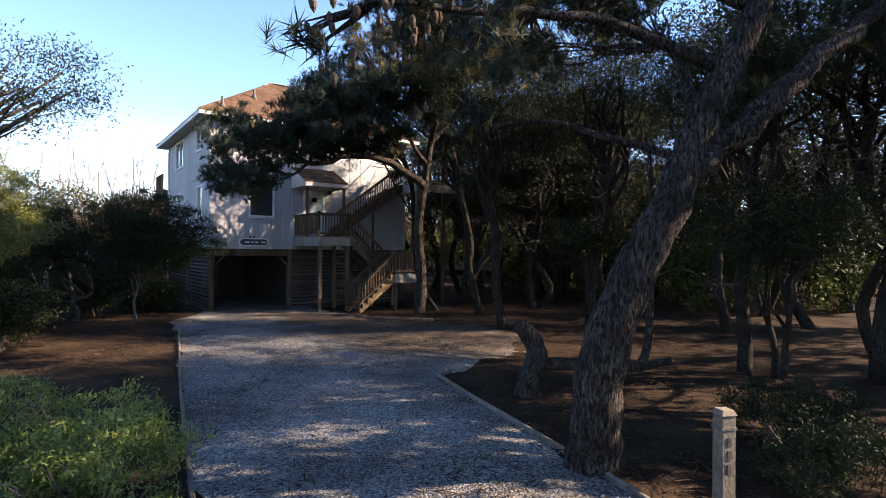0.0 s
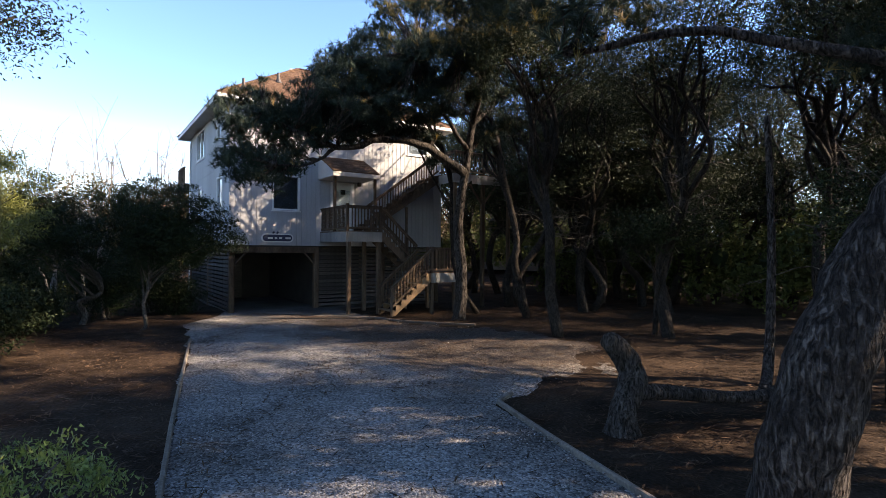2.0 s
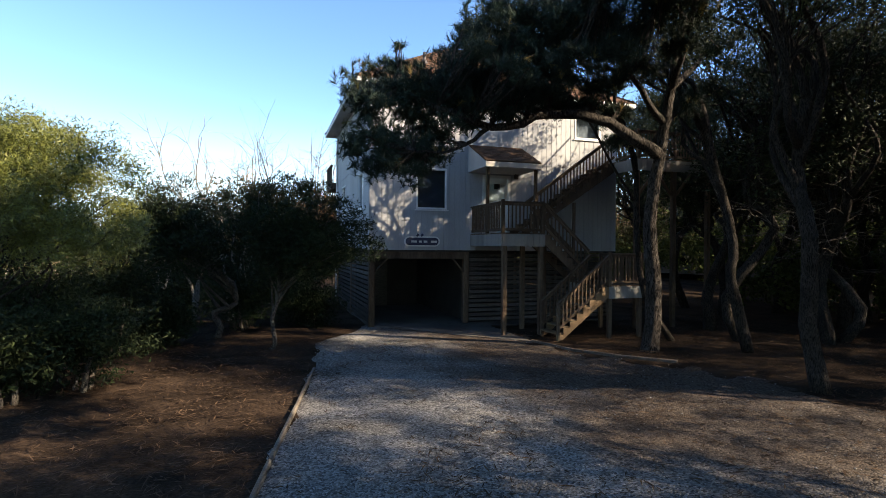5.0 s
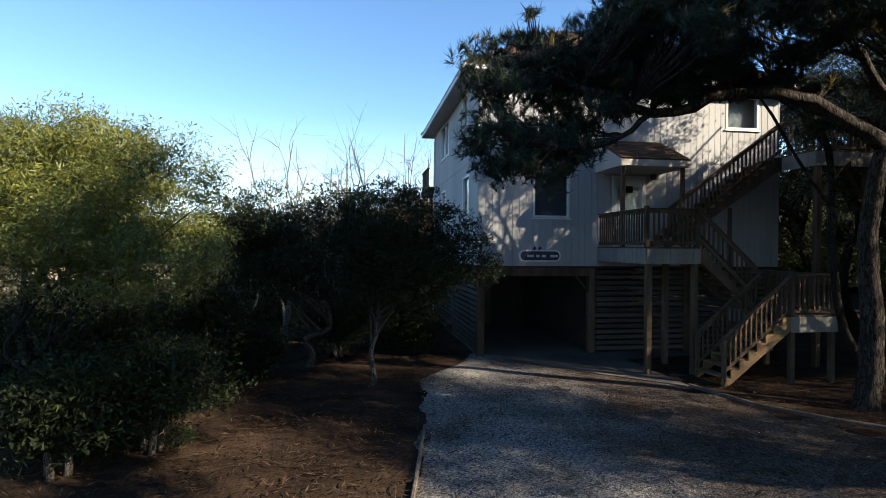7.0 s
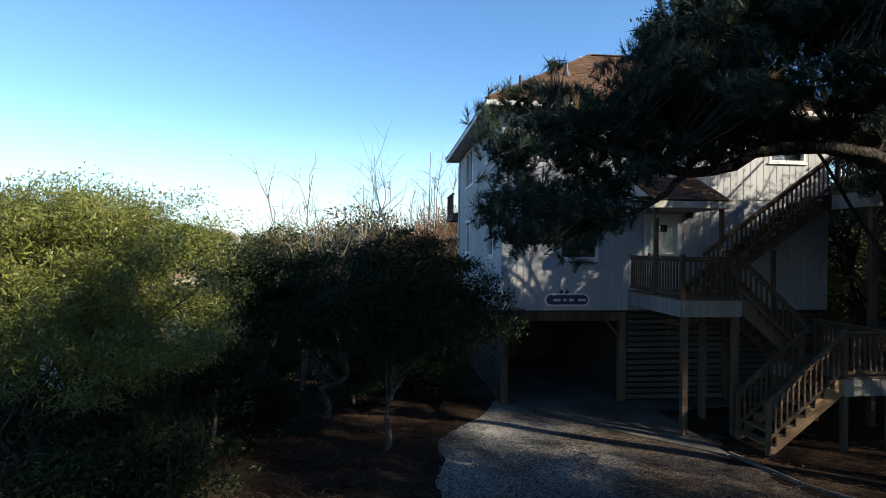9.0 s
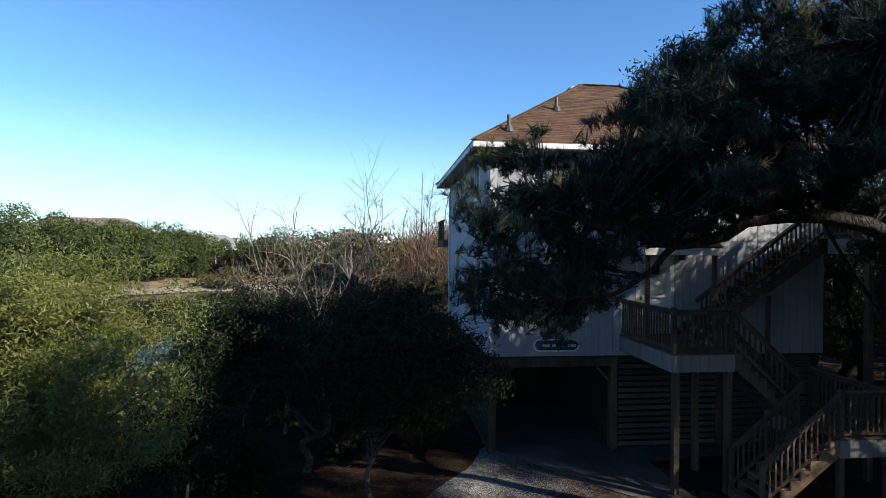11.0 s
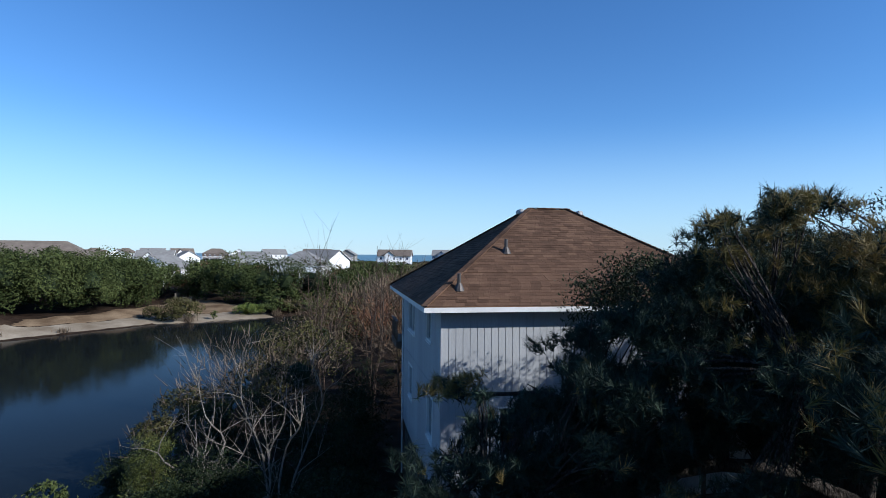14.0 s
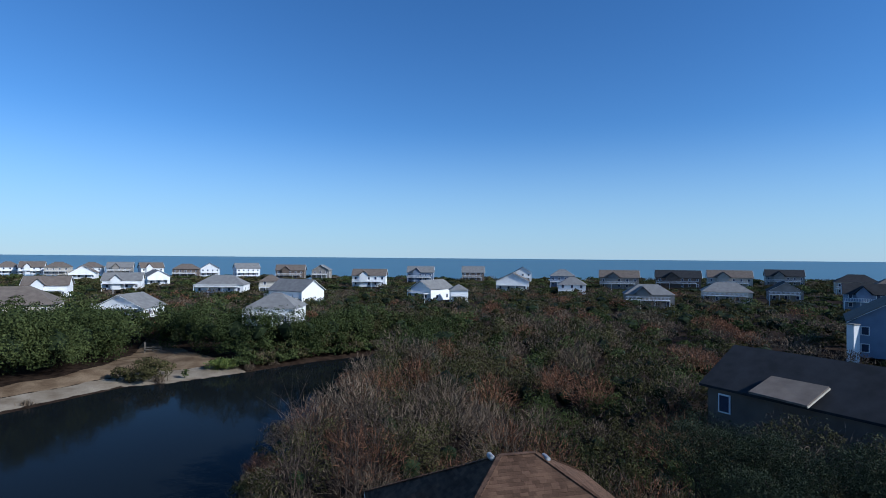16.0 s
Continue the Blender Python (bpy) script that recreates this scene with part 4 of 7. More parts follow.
# upper flight along the wall to the upper deck
UX0, UX1, UY0, UY1, UZ = 19.95, 23.2, 24.4, 26.7, 5.86
flight(DX1, DZ, UX0, UZ, 25.62, 26.66, 14, M_WOOD)
railing((DX1 + 0.05, 25.64, DZ + 0.15), (UX0, 25.64, UZ + 0.1), 0.9)
post(18.3, 25.62, 0, 4.35, 0.09)
planks(UX0, UX1, UY0, UY1, UZ, "y")
skirt((UX0, UY0), (UX1, UY0), UZ - 0.42, UZ - 0.04)
skirt((UX0, UY0 + 0.02), (UX0, 25.6), UZ - 0.42, UZ - 0.04)
for x in (UX0 + 0.12, 21.6, UX1 - 0.1):
    post(x, UY0 + 0.1, -0.1, UZ - 0.036, 0.15)
    post(x, UY0 + 0.05, UZ, UZ + 1.0)
for x, s in ((UX0 + 0.2, 1), (21.52, -1), (21.68, 1)):
    part("knee_brace", Geo().beam((x, UY0 + 0.1, UZ - 1.25), (x + s * 0.65, UY0 + 0.1, UZ - 0.45), 0.05, 0.12, (0, 1, 0)), M_WOOD, stairs)
railing((UX0 + 0.1, UY0 + 0.05, UZ), (UX1 - 0.1, UY0 + 0.05, UZ))
railing((UX0 + 0.05, UY0 + 0.1, UZ), (UX0 + 0.05, 25.6, UZ))
# porch roof on two posts over the door
porch = thing("porch_roof", (15.8, 25.9, 5.5), "small brown shingled porch roof on two posts over the entry", "roof")
PX0, PX1, PY0, PZ0, PZ1 = 14.72, 16.75, 25.1, 5.58, 6.36
pg = Geo()
wall_y = YF - 0.016
pg.face((PX0, PY0, PZ0), (PX1, PY0, PZ0), (PX1 - 0.0, wall_y, PZ1), (PX0, wall_y, PZ1))
pg.face((PX0, PY0, PZ0 - 0.03), (PX0, wall_y, PZ1 - 0.03), (PX1, wall_y, PZ1 - 0.03), (PX1, PY0, PZ0 - 0.03))
part("roof_deck", pg, M_SHINGLE, porch)
part("fascia", Geo().box(PX0, PY0, PZ0 - 0.2, PX1, PY0 + 0.03, PZ0 - 0.031), M_SOFFIT, porch)
for x in (PX0, PX1 - 0.03):
    g = Geo()
    g.corners([(x, PY0 + 0.031, PZ0 - 0.2), (x + 0.03, PY0 + 0.031, PZ0 - 0.2), (x + 0.03, wall_y, PZ0 - 0.2), (x, wall_y, PZ0 - 0.2), (x, PY0 + 0.031, PZ0 - 0.02), (x + 0.03, PY0 + 0.031, PZ0 - 0.02), (x + 0.03, wall_y, PZ1 - 0.031), (x, wall_y, PZ1 - 0.031)])
    part("end_panel", g, M_SIDING, porch)
part("ceiling_panel", Geo().box(PX0 + 0.031, PY0 + 0.031, PZ0 - 0.2, PX1 - 0.031, wall_y, PZ0 - 0.17), M_SOFFIT, porch)
for x in (DX0 + 0.05, 16.62):
    part("post", Geo().box(x - 0.05, 25.25, 2.8 if x < 15 else 4.3, x + 0.05, 25.35, PZ0 - 0.2).mesh("post", 0.008), M_WOOD, porch)
# rear deck seen past the side wall
rear = thing("rear_deck", (11.5, 37.0, 0), "weathered wooden rear deck with a slatted railing", "deck")
part("platform", Geo().box(XL - 0.3, 35.75, 5.55, XR - 1, 38.1, 5.85), M_WOOD, rear)
part("rail_cap", Geo().box(XL - 0.32, 35.8, 6.68, XL - 0.2, 38.1, 6.72), M_WOOD, rear)
for k in range(16):
    part("baluster", Geo().box(XL - 0.28, 35.9 + k * 0.14, 5.85, XL - 0.24, 35.94 + k * 0.14, 6.68), M_WOOD, rear)
for x in (13.5, XR - 1.1):
    part("post", Geo().box(x - 0.07, 37.9, -0.6, x + 0.07, 38.04, 5.55), M_WOOD, rear)


# ---- shingles ----
def shingle_slope(e0, e1, r0, r1, parent, near=None, tab=0.30, expo=0.145):
    """Tabs in staggered courses on the slope between an eave e0-e1 and a ridge r0-r1."""
    e0, e1, r0, r1 = (Vector(p) for p in (e0, e1, r0, r1))
    along = (e1 - e0).normalized()
    mid = r0 + (r1 - r0) * 0.5 - (e0 + (e1 - e0) * 0.5)
    upw = (mid - along * mid.dot(along))
    length = upw.length
    upw.normalize()
    nrm = along.cross(upw)
    rnd = random.Random(3)
    one = Geo().corners([(0.004, 0, 0), (tab - 0.004, 0, 0), (tab - 0.004, expo * 1.15, -0.004), (0.004, expo * 1.15, -0.004), (0.004, 0, 0.010), (tab - 0.004, 0, 0.010), (tab - 0.004, expo * 1.15, 0.003), (0.004, expo * 1.15, 0.003)]).mesh("shingle")
    one.materials.append(M_SHINGLE)
    base = np.array([v.co[:] for v in one.vertices])
    quads = np.array([p.vertices[:] for p in one.polygons])
    allv, allf, made = [], [], 0
    for k in range(int(length / expo)):
        s = k * expo / length
        a, b = e0.lerp(r0, s), e1.lerp(r1, s)
        off = rnd.choice((0, tab / 3, tab / 2, tab * 2 / 3))
        w, u = (b - a).length, -off
        while u < w - 0.04:
            lift = rnd.uniform(0, 0.006)
            cut = max(u, 0.0)
            cut_w = min(u + tab, w) - cut
            o = a + along * cut + nrm * lift
            m = Matrix((along, upw, nrm)).transposed().to_4x4()
            m.translation = o
            if near and made < 290 and near(o) and cut_w > tab * 0.98:
                ob = new("shingle", one)
                hang(ob, parent)
                ob.matrix_basis = m
                made += 1
            elif cut_w > 0.05:
                bb = base.copy()
                bb[:, 0] = np.minimum(bb[:, 0], cut_w)
                allf.append(quads + 8 * len(allv))
                allv.append(bb @ np.array(m.to_3x3()).T + np.array(o))
            u += tab
    part("shingle_field", quick_mesh("shingle_courses", np.concatenate(allv), np.concatenate(allf)), M_SHINGLE, parent, kind="stuff")


shingle_slope(ring[0], ring[1], ra, rb, roof, near=lambda p: p.y < 28.3 and 12.5 < p.x < 17)
shingle_slope(ring[3], ring[0], ra, ra, roof)
shingle_slope(ring[1], ring[2], rb, rb, roof)
shingle_slope((PX0, PY0, PZ0 + 0.003), (PX1, PY0, PZ0 + 0.003), (PX0, wall_y, PZ1 + 0.003), (PX1, wall_y, PZ1 + 0.003), porch)

# ---- trees and shrubs ----
def limb_path(p, q, sag, rng, n=3, crook=0.028):
    p, q = np.array(p, float), np.array(q, float)
    L = np.linalg.norm(q - p)
    pts = [p]
    for k in range(1, n):
        t = k / n
        pts.append(p + (q - p) * t + rng.normal(size=3) * L * crook + np.array([0, 0, sag * L * t * (1 - t)]))
    return smooth_path(pts + [q], 3)


def taper(pts, r0, r1):
    n = len(pts) - 1
    return [r0 + (r1 - r0) * (k / n) ** 0.8 for k in range(n + 1)]


def broadleaf(name, at, trunk_top, crown_c, crown_r, clumps, per, leaf, material, label, category, group="", stems=1, limbs=7, r0=0.16, bark_m=None, clump_r=0.32, seed=1, lean=(0, 0), shell=0.5, twigs=40, inner=900, floor=-0.5, crook=0.028, tri=False, dead=0):
    """A broadleaved tree or tall shrub: stems, limbs, twigs and a clumped crown."""
    rng = np.random.default_rng(seed)
    bark_m = bark_m or M_OAKBARK
    t = thing(name, at, label, category, group)
    at, cc, cr = np.array(at, float), np.array(crown_c, float), np.array(crown_r, float)
    leaves_at, clump_c = crown_points(rng, cc, cr, clumps, per, clump_r, shell, floor)
    forks = []
    for s in range(stems):
        a = 6.28 * s / stems + rng.uniform(0, 1)
        foot = at + np.array([math.cos(a), math.sin(a), 0]) * (0.12 if stems > 1 else 0) - np.array([0, 0, 0.15])
        top = at + np.array([lean[0], lean[1], trunk_top]) + (np.array([math.cos(a), math.sin(a), 0]) * trunk_top * 0.28 if stems > 1 else 0) + rng.normal(size=3) * 0.1
        pts = limb_path(foot, top, 0.0, rng, 4 if r0 > 0.11 or crook > 0.03 else 2, crook)
        pts = [Vector(p) + Vector(rng.normal(size=3)) * r0 * 0.08 for p in pts]
        part("trunk", Geo().tube(pts, taper(pts, r0 * 1.25, r0 * 0.7), 9, 0.08, seed).mesh("trunk", smooth=True), bark_m, t)
        forks.append([np.array(p) for p in pts[len(pts) // 2:]])
    order = rng.permutation(len(clump_c))
    g = Geo()
    for k in range(limbs):
        stem = forks[k % len(forks)]
        f = stem[len(stem) - 1 - (k // len(forks)) % max(1, len(stem) - 1)]
        q = clump_c[order[k]] * 0.85 + cc * 0.15
        pts = limb_path(f, q, 0.12, rng, 4 if crook > 0.03 else 3, max(crook, 0.03))
        part("limb", Geo().tube(pts, taper(pts, r0 * 0.62, r0 * 0.16), 6, 0.06, k).mesh("limb", smooth=True), bark_m, t)
        forks_k = pts[len(pts) // 2]
        for j in range(twigs // limbs):
            q2 = clump_c[order[(k * 7 + j * 3) % len(order)]]
            if np.linalg.norm(q2 - np.array(forks_k)) < cr.max() * 1.1:
                tp = limb_path(np.array(forks_k), q2, 0.08, rng, 2)
                g.tube(tp, taper(tp, r0 * 0.14, 0.008), 4)
    if g.v:
        part("twig_work", g, bark_m, t, kind="stuff")
    if dead:
        dry = Geo()
        for k in range(dead):
            stem = forks[k % len(forks)]
            a, b = rng.uniform(0, 6.28), stem[int(rng.integers(0, len(stem)))]
            q = b + np.array([math.cos(a), math.sin(a), rng.uniform(-0.25, 0.5)]) * rng.uniform(0.8, 2.2)
            tp = limb_path(b, q, rng.uniform(-0.3, 0.2), rng, 4, 0.06)
            dry.tube(tp, taper(tp, 0.02, 0.005), 4)
            for j in range(3):
                b2 = np.array(tp[int(rng.integers(3, len(tp) - 1))])
                q2 = b2 + rng.normal(size=3) * 0.35
                dry.tube([b2, (b2 + q2) / 2 + rng.normal(size=3) * 0.05, q2], [0.008, 0.006, 0.003], 3)
        part("dead_wood", dry, M_PALEBARK, t, "dry bare grey side shoots", kind="stuff")
    v, f = leaf_arrays(leaves_at, leaf[0], leaf[1], rng, tri=tri)
    if inner:
        d = unit(rng.normal(size=(inner, 3)))
        p = cc + d * cr * rng.uniform(0.1, 0.52, (inner, 1))
        v2, f2 = leaf_arrays(p, leaf[0] * 1.8, leaf[1] * 2.1, rng, tri=tri)
        v, f = np.concatenate([v, v2]), np.concatenate([f, f2 + len(v)])
    part("crown", quick_mesh("crown", v, f), material, t, kind="stuff")
    return t


def pine_tufts(rng, blobs, density=16):
    tips, ways = [], []
    for x, y, z, r in blobs:
        n = int(density * r * r * 4)
        k = max(4, int(11 * r))
        sprays = unit(rng.normal(size=(k, 3))) * rng.uniform(0.3, 1.0, (k, 1)) * np.array([r * 1.1, r * 1.1, r * 0.62])
        pick = rng.integers(0, k, n)
        d = unit(rng.normal(size=(n, 3)) + sprays[pick] / r * 0.6 + np.array([0, 0, 0.25]))
        p = np.array([x, y, z]) + sprays[pick] + unit(rng.normal(size=(n, 3))) * rng.random((n, 1)) ** 0.6 * np.array([0.55, 0.55, 0.26]) * r ** 0.7
        tips.append(p)
        ways.append(unit(d * 0.7 + np.array([0, 0, 0.65]) + rng.normal(size=(n, 3)) * 0.25))
    return np.concatenate(tips), np.concatenate(ways)


def pine(name, at, trunk, r0, r1, limbs, blobs, label, seed=1, density=16, needles=34, bark_m=None, old=0.12, old_front=None, length=0.2, cones=(), bare=20, group="coastal pines", wide=0.011):
    rng = np.random.default_rng(seed)
    bark_m = bark_m or M_BARK
    t = thing(name, at, label, "tree", group)
    pts = smooth_path(trunk, 5)
    pts = [p + Vector(rng.normal(size=3)) * r1 * 0.15 for p in pts]
    rad = taper(pts, r0, r1)
    rad[0] *= 1.22
    part("trunk", Geo().tube(pts, rad, 18, 0.045, seed).mesh("trunk", smooth=True), bark_m, t)
    for path, a, b in limbs:
        lp = smooth_path(path, 4)
        lp = [lp[0]] + [p + Vector(rng.normal(size=3)) * a * 0.25 for p in lp[1:]]
        part("limb", Geo().tube(lp, taper(lp, a, b), 10, 0.07, seed).mesh("limb", smooth=True), bark_m, t)
    starts = [p for path, *_ in limbs for p in smooth_path(path, 3)[2:]] + pts[-4:]
    S = np.array([tuple(p) for p in starts])
    g = Geo()
    for x, y, z, r in blobs:
        c = np.array([x, y, z])
        s = S[np.argmin(np.linalg.norm(S - c, axis=1))]
        for j in range(bare // 4 + 2):
            q = c + unit(rng.normal(size=(1, 3)))[0] * rng.uniform(0.2, 0.8) * np.array([r, r, r * 0.6])
            tp = limb_path(s, q, -0.05, rng)
            g.tube(tp, taper(tp, 0.03, 0.007), 5)
    part("branch_work", g, bark_m, t, kind="stuff")
    tips, ways = pine_tufts(rng, blobs, density)
    core = np.concatenate([np.array([x, y, z]) + unit(rng.normal(size=(int(22 * r * r) + 3, 3))) * rng.uniform(0.1, 0.6, (int(22 * r * r) + 3, 1)) * np.array([r, r, r * 0.5]) for x, y, z, r in blobs])
    v, f = needle_arrays(core, unit(rng.normal(size=core.shape)), 16, length * 1.2, wide * 2.2, rng, 1.6)
    part("inner_needles", quick_mesh("inner_needles", v, f), M_NEEDLE, t, kind="stuff")
    # yellow high and front tufts are partly old needles, partly painted sunlight
    yellow = rng.random(len(tips)) < (old if old_front is None else np.where((tips[:, 1] < old_front) & (tips[:, 2] > 8.4), 0.55, old))
    if old_front is not None:
        yellow |= (tips[:, 2] > 9.1) & (tips[:, 0] > 15) & (rng.random(len(tips)) < 0.4)
        yellow |= (np.linalg.norm(tips - np.array([10.62, 22.3, 7.2]), axis=1) < 0.7) & (rng.random(len(tips)) < 0.8)
    for sel, m, nm in ((~yellow, M_NEEDLE, "needles"), (yellow, M_NEEDLE_OLD, "old_needles")):
        if sel.any():
            v, f = needle_arrays(tips[sel], ways[sel], needles, length, wide, rng)
            part(nm, quick_mesh(nm, v, f), m, t, "yellowing needle tufts" if nm == "old_needles" else "", kind="stuff")
    for x, y, z in cones:
        part("cone", Geo().tube([(x, y, z), (x, y, z - 0.03), (x + 0.005, y, z - 0.075), (x + 0.01, y, z - 0.12)], [0.01, 0.032, 0.03, 0.006], 8, 0.12, int(x * 999)).mesh("cone", smooth=False), M_CONE, t, "dark hanging pine cone")
    return t


# the big leaning pine beside the drive
cone_rng = random.Random(5)
CONES = [(8.2 + cone_rng.uniform(-0.75, 0.6), 7.15 + cone_rng.uniform(-0.3, 0.3), 4.68 + cone_rng.uniform(-0.12, 0.5)) for _ in range(46)] + [(7.62, 7.45, 4.3), (7.72, 7.4, 4.22), (7.5, 7.5, 4.66), (7.86, 7.3, 4.45)]
pine("leaning_pine", (11.0, 7.0, 0), [(11.0, 7.05, -0.15), (10.82, 6.85, 0.6), (10.72, 6.68, 1.35), (10.92, 6.46, 2.24), (11.1, 6.18, 2.95), (11.4, 5.98, 3.85), (11.6, 5.8, 4.45), (12.0, 5.6, 5.3), (12.5, 5.45, 6.4), (12.7, 5.6, 7.2)], 0.34, 0.10,
     [([(11.25, 6.05, 3.45), (12.0, 5.55, 4.15), (12.6, 5.3, 4.7), (13.9, 5.0, 5.6)], 0.18, 0.09),
      ([(11.45, 6.0, 3.9), (12.3, 6.5, 4.5), (12.9, 7.2, 5.6)], 0.12, 0.05),
      ([(11.3, 6.05, 3.6), (10.6, 7.3, 4.15), (9.9, 8.2, 4.1)], 0.055, 0.025),
      ([(11.65, 5.78, 4.6), (10.6, 6.5, 5.1), (9.2, 6.9, 5.0), (8.0, 7.1, 4.85)], 0.085, 0.025),
      ([(12.0, 5.6, 5.3), (11.0, 6.5, 5.9), (9.5, 7.2, 5.8)], 0.07, 0.03),
      ([(12.1, 5.5, 4.25), (13.6, 6.4, 4.4), (15.5, 7.6, 4.9)], 0.1, 0.04),
      ([(12.65, 5.55, 7.0), (13.2, 7.4, 8.0), (13.9, 9.6, 8.8), (14.2, 12.4, 8.8), (13.9, 15.6, 8.5)], 0.1, 0.03), ([(13.2, 7.4, 8.0), (14.8, 8.2, 8.8), (16.6, 10.4, 9.2)], 0.07, 0.03)],
     [(8.5, 7.1, 5.15, 0.55), (7.5, 7.55, 4.55, 0.28), (9.7, 7.0, 4.9, 0.6), (9.7, 7.2, 5.9, 0.8), (11.2, 6.6, 6.0, 0.8), (12.9, 5.6, 7.2, 1.2), (13.6, 6.6, 6.6, 1.1), (15.4, 5.4, 6.2, 1.2), (15.6, 7.7, 5.3, 0.9), (10.0, 8.1, 4.35, 0.35),
      # mostly unseen high clumps, added to shade the ground and shrubs on the left
      (11.2, 9.2, 6.9, 0.9), (10.2, 9.8, 7.4, 0.8), (12.4, 9.6, 6.9, 0.9), (13.6, 8.4, 6.6, 0.9), (14.6, 9.4, 7.2, 0.9), (13.2, 11.6, 6.6, 0.9), (14.6, 11.2, 7.0, 0.9), (12.2, 9.4, 5.9, 0.7), (11.4, 7.6, 5.9, 0.7), (15.4, 12.4, 7.6, 0.9), (14.0, 13.2, 7.4, 0.8), (16.2, 11.0, 7.8, 0.9), (9.6, 8.2, 6.4, 0.7), (12.0, 8.0, 8.0, 1.4), (13.5, 9.0, 9.0, 1.5), (13.2, 13.4, 8.3, 1.3), (15.4, 14.6, 8.9, 1.3), (12.6, 10.6, 8.6, 1.3), (14.6, 10.6, 9.4, 1.5), (16.0, 9.0, 9.4, 1.5), (15.0, 7.0, 9.0, 1.4), (14.6, 12.6, 9.0, 1.3), (17.0, 12.0, 9.4, 1.4), (11.6, 6.0, 9.0, 1.2), (13.4, 15.2, 8.4, 1.2), (14.6, 16.4, 8.6, 1.2), (12.4, 14.0, 8.6, 1.1), (14.8, 14.8, 8.2, 1.1), (15.6, 12.0, 10.6, 1.3), (16.6, 11.6, 11.0, 1.3), (14.6, 12.6, 10.2, 1.2), (16.2, 10.8, 10.4, 1.2)],
     "large leaning pine with grey furrowed bark and hanging cones", 3, 34, 34, cones=CONES, old=0.16)

